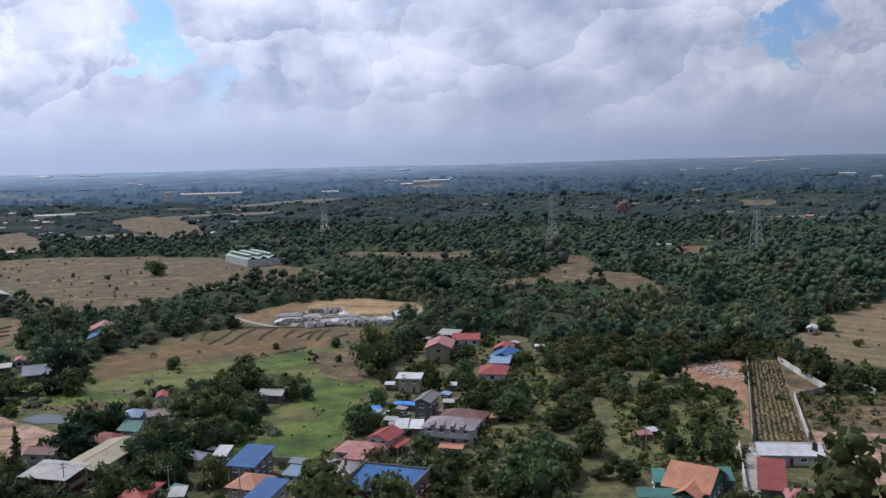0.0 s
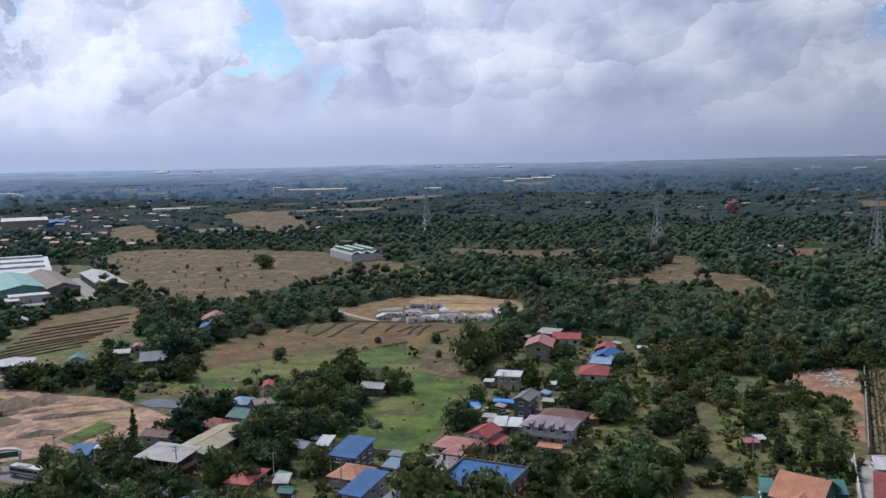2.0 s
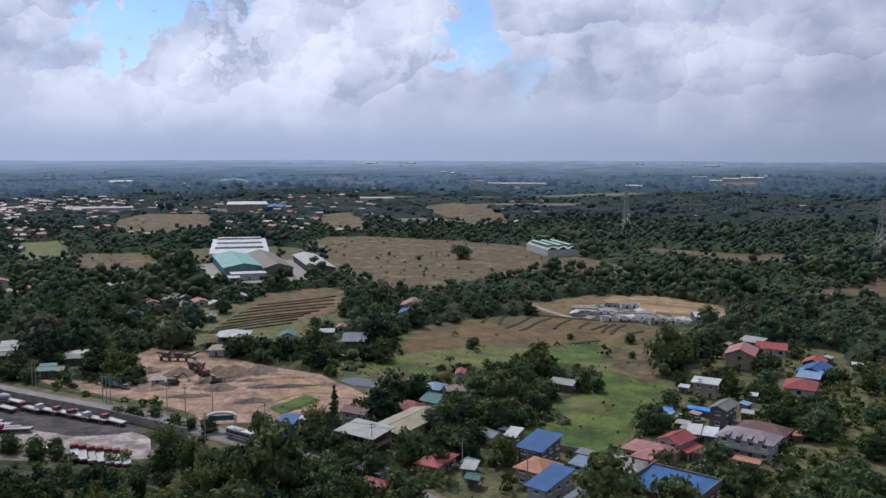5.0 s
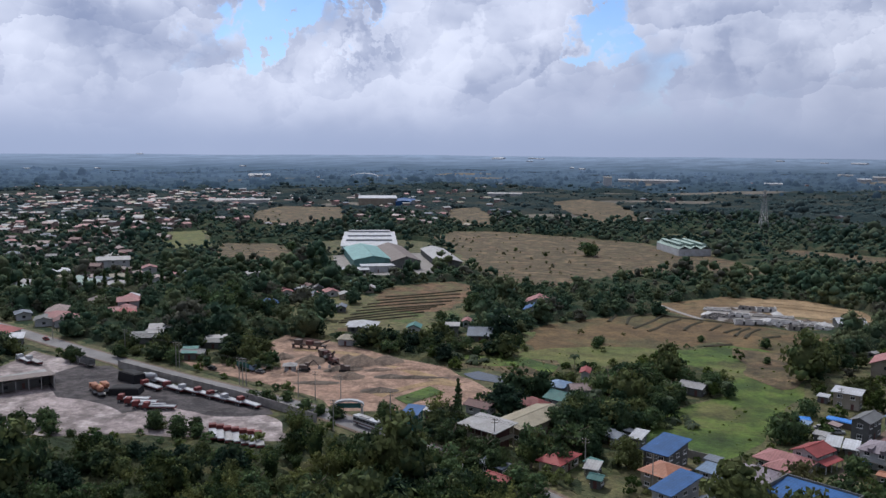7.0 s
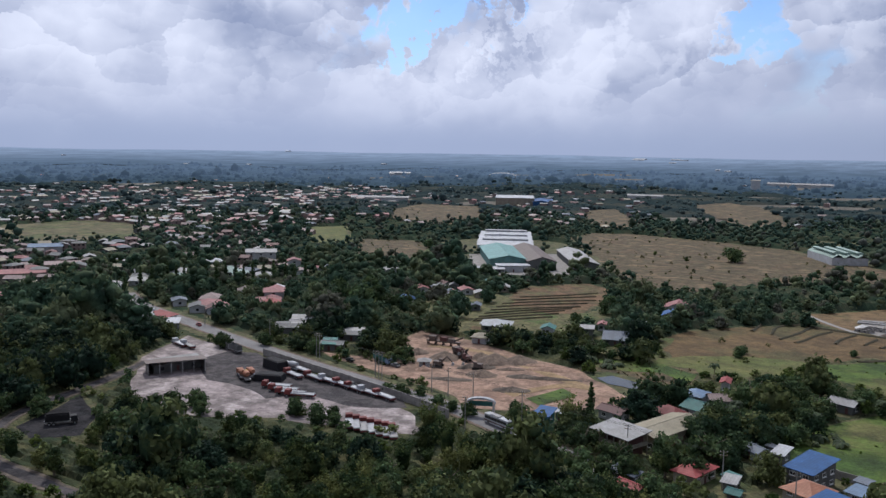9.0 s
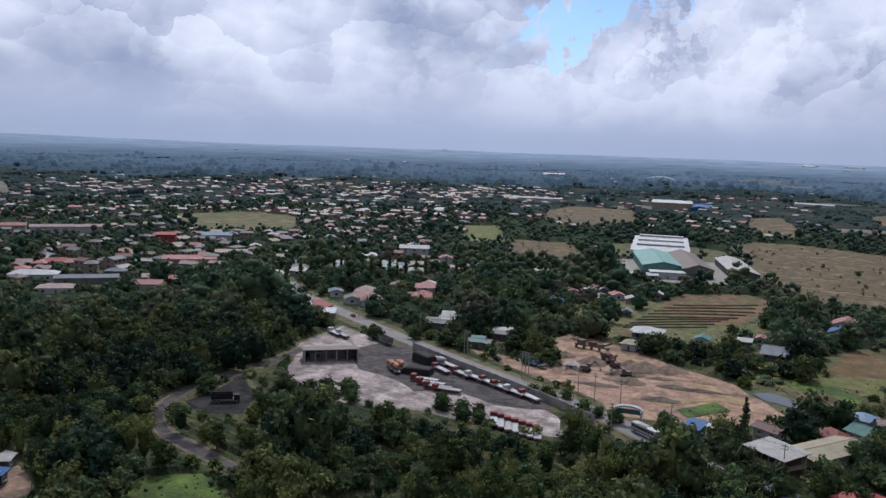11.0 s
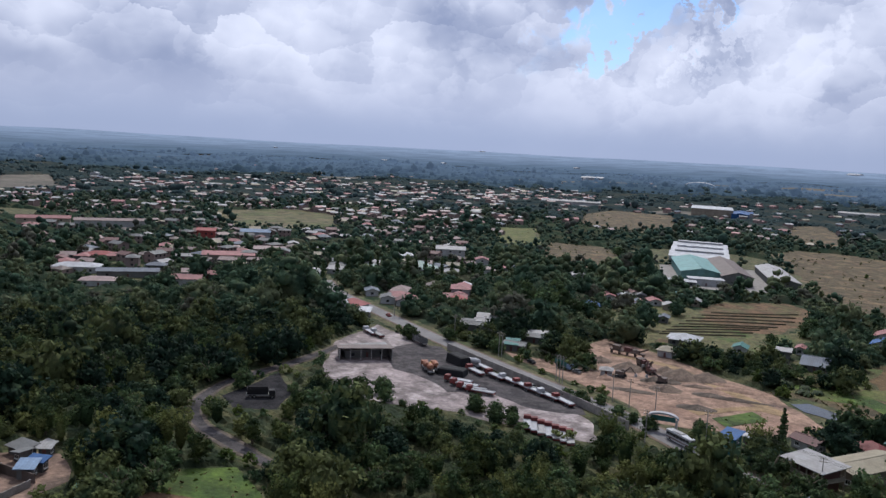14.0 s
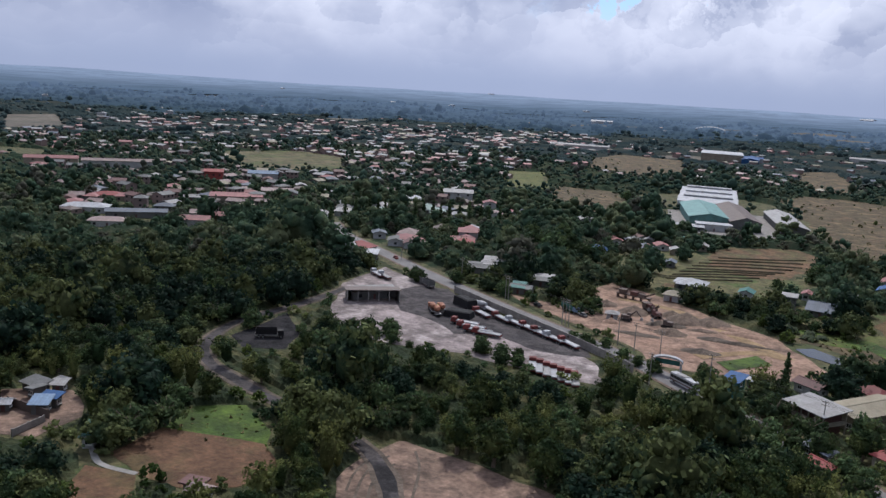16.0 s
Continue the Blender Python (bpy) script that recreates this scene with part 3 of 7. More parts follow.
field("ground_depot", "old_concrete", "grey concrete yard before the warehouses", [(-352, 486), (-318, 497), (-300, 515), (-290, 530), (-352, 628), (-400, 600), (-410, 572)], 2)
field("field_hamlet", "rough_grass", "rough green and tan grass round the hamlet", [(-305.2, 337), (-324.9, 388.6), (-290, 430), (-262.2, 412), (-248, 351.2), (-233.1, 320), (-278.9, 325)], 5, clear=False)
field("field_low_terrace", "rough_grass", "green terraced strips below the ploughed field", [(-243.1, 338.3), (-261.3, 359.6), (-253, 391.4), (-216.1, 400), (-211.8, 449.2), (-195, 445), (-201.9, 400.4), (-198, 365), (-215.2, 350)], 4)
field("field_garden", "rough_grass", "grass between the farm houses", [(-165.6, 327.5), (-190, 347.1), (-175, 376), (-154.7, 380), (-142.2, 333.8)], 4, clear=False)
field("field_slit", "dry_grass", "narrow brown clearing in the woods", [(-96.4, 785), (-12.1, 742), (48.8, 768), (46.3, 820), (-12.7, 800), (-89.3, 823.5)], 8)
field("field_far_d", "dry_grass", "small far clearing", [(529.5, 1526.5), (580.8, 1503.4), (526.1, 1349.9), (483.3, 1367)], 10)
field("field_far_e", "red_soil", "small bare clearing in the woods", [(212, 800), (255, 806), (238, 755), (197, 748)], 5)
FIELDS["long_shed"] = ([(-287, 538), (-273, 550), (-340, 640), (-356, 628)], True)
field("field_south_green", "meadow", "small green field", [(-196, 75), (-206, 85), (-199, 97), (-179, 96), (-169, 89), (-193, 74)], 3)
field("field_south_brown", "red_soil", "small brown field", [(-190, 58), (-196, 75), (-174, 92), (-160, 87), (-158, 75), (-174, 59)], 3)
field("ground_south_yard", "south_dirt", "trodden yard between small houses", [(-243, 47), (-233, 64), (-214, 60), (-205, 47), (-213, 38)], 3)
field("field_south_plot", "red_soil", "small brown plot", [(-177, 45), (-186, 52), (-174, 59), (-163, 55), (-168, 44)], 2)
field("field_town_green", "town_grass", "worn green sports field in the town", [(-900, 418.3), (-880, 510), (-826, 528.5), (-705.7, 455), (-713.7, 392.5), (-752.3, 352.4)], 8)
field("field_town_far", "far_ground", "far pale brown field", [(-1144, 253), (-1448, 322), (-1487, 406), (-1240, 353)], 14, z=0.6)
field("field_yellow", "young_green", "yellow-green field at the edge of town", [(-670, 637), (-651, 678), (-536, 565), (-561, 539)], 8)
field("field_fallow", "dry_grass", "brown fallow field at the edge of town", [(-549, 590.9), (-505.2, 618), (-425, 551), (-410, 500.5), (-448.6, 485), (-490.1, 520.5)], 8)
field("field_far_c", "dry_grass", "far brown field", [(-684.9, 787.6), (-770.9, 898.3), (-813.3, 1006.6), (-727.9, 1040), (-562.5, 821.6), (-604.8, 763.9)], 12)
water = patch("pond", [(-150, 293), (-146, 299), (-133, 297), (-127, 291), (-131, 287), (-142, 288)], "water", 0.22, "still grey pond", 2.0)
FIELDS["pond"] = ([(-154, 288), (-148, 305), (-129, 302), (-126, 289), (-134, 278), (-146, 281)], True)
field("field_meadow_dry", "dry_grass", "trodden tan corner of the meadow", [(-63.7, 393), (-41, 395.2), (-34, 386), (-30, 350), (-36, 330), (-50.8, 345)], 5)
field("field_reeds", "meadow", "green plot in the quarry yard", [(-156.3, 251.6), (-146.5, 247.8), (-143.1, 266.6), (-152.1, 270.5)], 2, z=0.27)

field("field_bank_green", "meadow", "bright green grass strip beyond the pond", [(-167.0, 309.0), (-162.1, 321.7), (-139.0, 331.3), (-120.5, 323.0), (-117.9, 308.1), (-133.1, 317.6), (-146.1, 309.7)], 2)
field("ground_village", "ground", "trodden grass and earth between village houses", [(-62, 196), (20, 196), (22, 245), (6, 262), (20, 300), (34, 345), (36, 400), (-6, 420), (-10, 380), (-12, 345), (-26, 318), (-28, 268), (-40, 246), (-64, 240)], 4, clear=False)
ROAD = [(-446, 280), (-425, 271), (-409, 264), (-365, 256), (-308, 245), (-265, 238), (-229, 233), (-199, 230), (-170, 226.5), (-147, 219.5), (-124, 213), (-100, 206), (-70, 193), (-30, 172)]
ribbon("road", ROAD, 7.8, "asphalt", 0.24, "worn grey concrete highway", 0.08)
ribbon("road_verge", ROAD, 10.4, "gravel", 0.20, "dusty verge of the highway", 0.02, 0.15)
TRACK = [(-300, 196), (-293, 183), (-282, 158), (-276, 136), (-266, 121), (-252, 109), (-236, 104), (-220, 105), (-204, 106), (-177.9, 108.9), (-167.2, 110.6), (-157.8, 110.1), (-145.9, 106.2), (-135.9, 100.8), (-126.4, 94.3)]
ribbon("track_verge", TRACK, 6.0, "mud", 0.185, "pale trodden edge of the track", 0.0, 0.35)
ribbon("track", TRACK, 3.6, "cinder", 0.22, "rutted dirt track", 0.0, 0.3)
for line in ([(-138, 92), (-147.6, 100.9), (-151.9, 107.7), (-153.2, 112.7)], [(-134, 92.5), (-143.2, 100.2), (-147.1, 105.5), (-149, 111.3)], [(-143.8, 94.2), (-150.3, 100.4), (-154.6, 108)], [(-152, 119.5), (-143.9, 114.9), (-133, 104)]):
    ribbon("wheel_rut", line, 0.7, "mud", 0.16, "dark wheel rut in the sandy clearing", 0.0, 0.4)
LANE = [(-132, 497), (-106, 467), (-89, 452)]
ribbon("farm_track", LANE, 3.0, "concrete", 0.2, "pale farm track", 0.0, 0.2)
SPATH = [(-201, 58), (-188, 55), (-183, 55), (-175, 60)]
ribbon("footpath", SPATH, 1.5, "concrete", 0.2, "pale footpath between plots", 0.0, 0.2)
VLANE = [(-8, 225), (-12, 250), (-5, 284), (4, 310)]
ribbon("village_lane", VLANE, 2.4, "gravel", 0.2, "grey gravel village lane", 0.0, 0.1)

for line in ([(-72, 520), (-45, 522), (-14, 514)], [(-74, 511), (-48, 511), (-12, 505)]):
    ribbon("terrace_cut", line, 1.0, "terrace", 0.26, "low cut between sandy terraces", 0.06, 0.5)

# ---- houses ----
HOUSES = []


def window(parent, x, y, z, turn, w, h, plain=False):
    """A window set into a wall face: frame, dark pane and sill, its back 3 cm inside the wall."""
    if plain:
        ob = part("window", Solid().box(0, 0, 0, w, 0.16, h), "opening", parent)
        ob.matrix_basis = pose(x, y, z, 0, 0, turn)
        return ob
    fr = Solid()
    for dx, dz, sx, sz in ((-w / 2, 0, 0.1, h), (w / 2, 0, 0.1, h), (0, 0, w, 0.1), (0, h - 0.1, w, 0.1), (0, 0, 0.07, h)):
        fr.box(dx, 0.02, dz, sx, 0.16, sz)
    ob = part("window", fr, "frame_white", parent)
    ob.matrix_basis = pose(x, y, z, 0, 0, turn)
    part("pane", Solid().box(0, 0.0, 0.05, w - 0.1, 0.1, h - 0.1), "opening", ob)
    part("sill", Solid().box(0, 0.16, -0.12, w + 0.3, 0.3, 0.1), "frame_white", ob)
    return ob


def extrude(profile, x0, x1):
    """A bar along x with the given outline in y and z."""
    s, n = Solid(), len(profile)
    s.v = [(x0, y, z) for y, z in profile] + [(x1, y, z) for y, z in profile]
    s.f = [tuple(range(n)), tuple(reversed(range(n, 2 * n)))] + [((i + 1) % n, i, n + i, n + (i + 1) % n) for i in range(n)]
    return s


def roof_solid(kind, w, d, h, over, pitch):
    """The roof over a wall block w by d whose top is at h."""
    W, D, t = w / 2 + over, d / 2 + over, 0.16
    low, top = h - pitch * over, h + pitch * d / 2
    if kind in ("gable", "cross"):
        return extrude([(-D, low), (0, top), (D, low), (D, low - t), (0, top - t), (-D, low - t)], -W, W)
    s = Solid()
    if kind == "hip":
        run = min(D, W)
        top, rx = low + pitch * run * 1.02, max(W - run, 0.05)
        s.v = [(-W, -D, low), (W, -D, low), (W, D, low), (-W, D, low), (-rx, 0, top), (rx, 0, top)]
        s.v += [(x, y, z - t) for x, y, z in s.v]
        up = [(0, 1, 5, 4), (2, 3, 4, 5), (1, 2, 5), (3, 0, 4)]
        s.f = up + [tuple(i + 6 for i in reversed(f)) for f in up] + [(i, i + 6, (i + 1) % 4 + 6, (i + 1) % 4) for i in range(4)]
        return s
    if kind == "shed":
        return s.slab([(-W, -D, h + 0.1), (W, -D, h + 0.1), (W, D, h + 0.1 + 0.14 * 2 * D), (-W, D, h + 0.1 + 0.14 * 2 * D)], t)
    return s.slab([(-W, -D, h + 0.3), (W, -D, h + 0.3), (W, D, h + 0.3), (-W, D, h + 0.3)], 0.35)


def house(x, y, turn, w, d, h, kind, roof, wall, storeys=1, pitch=0.4, over=0.8, openings=True, label="", name="house", z=0.0, group="houses of the village", plain=False):
    """A block of walls with its roof, windows and doors."""
    plain = plain or math.hypot(x, y) > 330
    if group == "houses of the village" and kind != "parapet":
        w, d = max(w - 1.2, 2.8), max(d - 1.2, 2.6)
    words = lambda c: WORDS.get(c, c)
    shape = {"gable": "gabled", "cross": "cross-gabled", "hip": "hipped", "shed": "lean-to", "multi": "ridged", "flat": "flat", "parapet": "parapeted"}[kind]
    size = "two-storey" if storeys == 2 else "three-storey" if storeys > 2 else "low"
    ob = thing(name, x, y, z, turn, label or f"{size} {words(wall)} walled house with {words(roof)} {shape} roof", "house" if name == "house" else name.replace("_", " "), group)
    body = Solid().box(0, 0, -0.3, w, d, h + 0.3)
    if kind in ("gable", "cross"):
        top = h + pitch * d / 2 - 0.12
        for sx in (-1, 1):
            a = [(sx * w / 2, -d / 2, h), (sx * w / 2, d / 2, h), (sx * w / 2, 0, top)]
            b = [(sx * (w / 2 - 0.25), p[1], p[2]) for p in a]
            n = len(body.v)
            body.v += a + b
            body.f += [(n, n + 1, n + 2), (n + 5, n + 4, n + 3), (n + 1, n + 4, n + 5, n + 2), (n + 2, n + 5, n + 3, n)]
    elif kind == "shed":
        n, k = len(body.v), 0.14 * d
        body.v += [(-w / 2, d / 2, h), (w / 2, d / 2, h), (w / 2, d / 2, h + k), (-w / 2, d / 2, h + k), (-w / 2, -d / 2, h), (w / 2, -d / 2, h)]
        body.f += [(n + 1, n, n + 3, n + 2), (n, n + 4, n + 3), (n + 5, n + 1, n + 2), (n + 4, n + 5, n + 2, n + 3)]
    part("wall", body, "wall_" + wall, ob)
    if kind == "parapet":
        rf = Solid().slab([(-w / 2 + 0.3, -d / 2 + 0.3, h - 0.1), (w / 2 - 0.3, -d / 2 + 0.3, h - 0.1), (w / 2 - 0.3, d / 2 - 0.3, h + 1.1), (-w / 2 + 0.3, d / 2 - 0.3, h + 1.1)], 0.2)
        part("roof", rf, "roof_" + roof, ob, f"{words(roof)} metal sheet roof")
        for bx, by, bw, bd, bh in ((0, -d / 2, w + 0.4, 0.3, 0.4), (-w / 2, 0, 0.3, d, 1.5), (w / 2, 0, 0.3, d, 1.5), (0, d / 2, w + 0.4, 0.3, 1.6)):
            part("parapet", Solid().box(bx, by, h - 0.4, bw, bd, bh + 0.4), "wall_grey", ob, "grey concrete parapet")
    elif kind == "multi":
        for k in range(3):
            m, half = -d / 2 + d * (k + 0.5) / 3, d / 6
            bay = extrude([(m - half, h), (m, h + 2.6), (m + half, h), (m + half, h - 0.3), (m, h + 2.3), (m - half, h - 0.3)], -w / 2 - 0.6, w / 2 + 0.6)
            bay_roof = part("roof", bay, "roof_" + roof, ob, f"{words(roof)} metal sheet roof")
            part("ridge_vent", extrude([(m - 2.2, h + 2.4), (m - 2.6, h + 3.6), (m, h + 4.2), (m + 2.6, h + 3.6), (m + 2.2, h + 2.4)], -w * 0.42, w * 0.42), "roof_" + roof, bay_roof)
    else:
        rf = part("roof", roof_solid(kind, w, d, h, over, pitch), "roof_" + roof, ob, f"{words(roof)} metal sheet roof")
        if kind == "gable":
            part("ridge_cap", Solid().box(0, 0, h + pitch * d / 2 - 0.03, w + 2 * over, 0.5, 0.09), "roof_" + roof, rf)
    if kind == "cross":
        wing = roof_solid("gable", d * 0.95, w * 0.55, h - 0.3, 0.5, pitch)
        wing.v = [(-b + w * 0.12, a - d * 0.35, c) for a, b, c in wing.v]
        part("wing_roof", wing, "roof_" + roof, ob)
        part("wing_wall", Solid().box(w * 0.12, -d * 0.35, -0.3, w * 0.5, d * 0.85, h), "wall_" + wall, ob)
    if openings:
        step = h / storeys
        for k in range(storeys):
            for side, run, off, turn_w in ((0, w, -d / 2, 180), (1, d, w / 2, -90), (2, d, -w / 2, 90)):
                n = max(1, min(6, int(run / 3.2)))
                if plain:
                    n = min(n, 3) if side == 0 else 1
                for i in range(n):
                    p = -run / 2 + run * (i + 0.5) / n
                    if k == 0 and side == 0 and i == n // 2:
                        dr = part("door", Solid().box(0, 0, 0, 1.0, 0.14, 2.1), "wall_maroon" if wall != "maroon" else "wall_cream", ob)
                        dr.matrix_basis = pose(p, off - 0.03, 0.05)
                        continue
                    wx, wy = (p, off) if side == 0 else (off, p)
                    window(ob, wx, wy, k * step + 1.0, turn_w, min(1.5, run / n * 0.55), min(1.3, step * 0.42), plain)
    HOUSES.append((x, y, max(w, d)))
    return ob


house(-16.0, 211.2, -19, 18.3, 15.6, 6.6, "parapet", "blue", "red", 2)
house(-54.9, 232.8, -16, 8.5, 12.6, 5.6, "shed", "blue", "grey", 2)
house(-46.2, 207.7, -21, 6.5, 13.4, 5.0, "shed", "blue", "white", 2)
house(-51.7, 218.2, -19, 9.3, 10.5, 5.0, "hip", "orange", "cream", 2)
house(-29.4, 231.1, -20, 14.1, 10.9, 3.4, "hip", "mauve", "white", 1)
pink_house = house(-25.2, 247.2, -18, 14.4, 9.7, 3.4, "hip", "pink", "cream", 1)
wing = roof_solid("hip", 8.6, 7.4, 3.2, 0.8, 0.45)
wing.v = [(x + 2.6, y - 4.6, z) for x, y, z in wing.v]
part("wing_roof", wing, "roof_pink", pink_house)
part("wing_wall", Solid().box(2.6, -4.6, -0.3, 8.6, 7.4, 3.5), "wall_cream", pink_house)
red_house = house(-18.9, 254.6, 65, 10.1, 8.0, 4.8, "gable", "red", "white", 2)
part("porch_roof", Solid().slab([(-4.5, -6.6, 2.6), (4.5, -6.6, 2.6), (4.5, -4.0, 3.3), (-4.5, -4.0, 3.3)], 0.14), "roof_red", red_house, "lean-to porch roof")
for k in range(4):
    part("post", Solid().box(-4.2 + 2.8 * k, -6.4, -0.3, 0.18, 0.18, 2.8), "wall_white", red_house)
row_house = house(1.5, 262.1, -17, 16.6, 10.8, 5.6, "hip", "mauve", "white", 2)
for k in range(4):
    part("dormer", extrude([(-5.6, 5.3), (-5.6, 6.2), (-2.6, 6.6), (-2.6, 5.3)], -5.4 + 3.2 * k, -4.2 + 3.2 * k), "roof_mauve", row_house, "small sloping dormer")
part("balcony", Solid().box(0, -6.0, 2.6, 15.0, 1.4, 0.2), "wall_cream", row_house, "narrow front balcony")
part("railing", Solid().box(0, -6.6, 2.8, 15.0, 0.1, 0.8), "wall_white", row_house)
house(5.8, 278.0, -17, 15.2, 10.0, 3.4, "hip", "maroon", "grey", 1)
house(-6.7, 288.1, 72, 11.7, 6.2, 6.6, "gable", "grey", "grey", 2)
house(-13.7, 319.7, -10, 9.5, 5.9, 5.6, "shed", "white", "cream", 2)
house(-2.2, 373.1, 84, 16.3, 11.8, 6.6, "gable", "pink", "cream", 2)
house(10.2, 401.4, -6, 13.1, 10.3, 3.4, "gable", "red", "white", 1)
house(2.2, 410.2, -22, 10.4, 8.0, 3.4, "shed", "palegrey", "grey", 1)
house(25.9, 363.6, 71, 14.9, 12.0, 3.3, "gable", "blue", "grey", 1)
house(23.0, 353.2, -12, 8.4, 9.2, 3, "shed", "skyblue", "grey", 1)
house(26.3, 379.3, 75, 10.4, 8.4, 3.3, "gable", "red", "grey", 1)
house(19.1, 337.5, 82, 14.1, 11.3, 3.4, "hip", "red", "white", 1)
house(-14.5, 268.6, -3, 3.5, 7.1, 3, "shed", "white", "grey", 1)
house(-9.7, 267.9, -4, 3.5, 6.5, 3, "shed", "white", "grey", 1)
house(-100.4, 243.6, 78, 26.0, 12.6, 4.4, "gable", "beige", "cream", 1, pitch=0.2, label="long low cream hall with beige gabled sheet roof")
house(-121.2, 251.4, -9, 9.7, 6.5, 3.3, "gable", "maroon", "white", 1)
house(-106.0, 261.9, -26, 12.4, 8.9, 3.4, "hip", "darkred", "white", 1)
house(-100.4, 273.4, -15, 10.0, 9.6, 3.3, "gable", "teal", "white", 1)
house(-107.7, 288.4, -90, 8.9, 7.2, 3.3, "hip", "skyblue", "white", 1)
house(-98.2, 288.6, 35, 10.7, 7.4, 3.3, "gable", "rosegrey", "white", 1)
house(-104.4, 308.7, -76, 8.0, 3.5, 4.2, "gable", "red", "white", 1)
house(-80.5, 217.2, 81, 12.1, 7.5, 3.6, "hip", "red", "cream", 1)
house(-70.2, 215.5, 4, 3.6, 5.1, 3, "shed", "palegrey", "grey", 1)
house(-67.0, 209.4, -4, 3.6, 4.1, 3, "gable", "teal", "grey", 1)
house(-73.2, 244.9, -28, 7.2, 6.0, 3.0, "gable", "slate", "white", 1)
house(-66.3, 246.4, -6, 4.0, 6.7, 3.0, "shed", "white", "grey", 1)
house(-64.0, 310.9, -12, 9.4, 6.7, 3.3, "gable", "palegrey", "grey", 1)
house(-41.1, 223.5, -18, 4.9, 5.5, 5.0, "shed", "skyblue", "white", 2)
house(-34.4, 217.7, -20, 6.9, 4.5, 5, "shed", "skyblue", "white", 2)
house(-37.6, 204.4, 79, 9.5, 7.4, 3.3, "gable", "slate", "grey", 1)
house(-89.1, 196.0, -14, 7.6, 4.3, 3.3, "gable", "red", "white", 1)
house(-94.2, 203.8, -12, 8.4, 3.5, 3.0, "shed", "slate", "grey", 1)
house(-89.7, 191.1, -10, 5.4, 3.7, 3.0, "gable", "teal", "grey", 1)
house(-132.9, 226.5, 9, 5.5, 7.2, 5.6, "shed", "blue", "teal", 2)
house(-133.0, 237.5, 1, 3.8, 3.5, 3.3, "shed", "white", "grey", 1)
house(-228.1, 341.0, 21, 11.6, 12.9, 3.4, "hip", "white", "grey", 1)
house(-218.5, 314.1, 21, 7.6, 9.0, 3.3, "hip", "beige", "white", 1)
house(-170.4, 353.3, 20, 11.7, 13.9, 3.3, "gable", "slate", "grey", 1)
house(-185.2, 352.1, 25, 7.3, 9.1, 5.6, "flat", "palegrey", "grey", 2)
house(-204.9, 350.9, -66, 8.6, 6.9, 3.3, "gable", "teal", "white", 1)
house(-205.0, 468.3, -74, 11.2, 8.9, 3.3, "hip", "teal", "grey", 1)
house(-179.7, 446.6, -74, 16.7, 13.4, 3.4, "gable", "pink", "white", 1)
house(-173.3, 423.8, -73, 12.1, 9.7, 3.3, "gable", "blue", "white", 1)
house(-174.0, 391.7, -75, 8.0, 6.0, 3.3, "hip", "white", "white", 1)
house(-189.6, 376.6, -69, 8.0, 4.5, 3.3, "gable", "pink", "white", 1)
house(-185.6, 380.7, -68, 8.0, 3.8, 3.3, "gable", "blue", "white", 1)
house(-318.6, 412.6, -58, 8.9, 7.2, 3.3, "gable", "grey", "grey", 1)
house(-314.4, 421.3, -58, 8.0, 6.4, 3.3, "gable", "palegrey", "grey", 1)
house(-299.4, 400.3, -57, 8.0, 6.1, 3.3, "gable", "pink", "white", 1)
house(-286.9, 438.0, -61, 8.0, 6.0, 3.3, "gable", "palegrey", "cream", 1)
house(-265.2, 376.2, -59, 8.0, 5.7, 3.3, "gable", "slate", "grey", 1)
house(-304.3, 366.6, -53, 8.0, 5.8, 3.4, "gable", "blue", "white", 1)
house(-372.9, 328.9, -44, 12.5, 10.0, 5.0, "gable", "pink", "white", 2)
house(-360.1, 314.6, -45, 12.6, 10.1, 3.3, "hip", "pink", "cream", 1)
house(-365.2, 283.5, -43, 10.6, 8.5, 3.3, "hip", "pink", "cream", 1)
house(-388.1, 294.9, -47, 14.1, 11.3, 3.3, "hip", "rosegrey", "white", 1)
house(-300.7, 269.0, 42, 6.7, 8.4, 3.0, "shed", "grey", "grey", 1)
house(-302.8, 283.3, 42, 10.2, 12.7, 3.0, "shed", "palegrey", "grey", 1)
house(-266.1, 281.8, 44, 9.8, 7.9, 3.0, "shed", "palegrey", "grey", 1)
house(-260.1, 259.2, 38, 6.1, 8.0, 3.0, "shed", "teal", "grey", 1)
house(-370.4, 243.4, -35, 8.4, 6.7, 3.3, "gable", "white", "white", 1)
house(-363.9, 247.2, -3, 17.1, 7.1, 3.0, "shed", "red", "white", 1)
house(-346.4, 241.0, 47, 5.9, 8.0, 3.0, "shed", "white", "grey", 1)
house(-281.3, 195.9, 75, 19.8, 6.9, 3.3, "shed", "palegrey", "grey", 1)
house(-423.1, 645.0, 33, 46.2, 115.3, 7.0, "multi", "white", "white", 1, pitch=0.15, name="warehouse", openings=False, group="warehouses")
house(-367.5, 556.3, -50, 83.0, 28.0, 7.0, "gable", "paleteal", "paleteal", 1, pitch=0.2, name="warehouse", openings=False, group="warehouses")
house(-347.0, 567.5, -50, 94.0, 20.5, 7.0, "gable", "rust", "grey", 1, pitch=0.3, name="warehouse", group="warehouses")
house(-331.0, 514.5, 40, 24.0, 12.0, 4.6, "flat", "white", "white", 1)
house(-338.5, 497.0, 40, 20.0, 7.0, 3.0, "shed", "white", "grey", 1)
house(-318.4, 586.0, -52, 88.0, 18.0, 5.5, "gable", "palegrey", "grey", 1, pitch=0.25, name="warehouse", openings=False, group="warehouses")
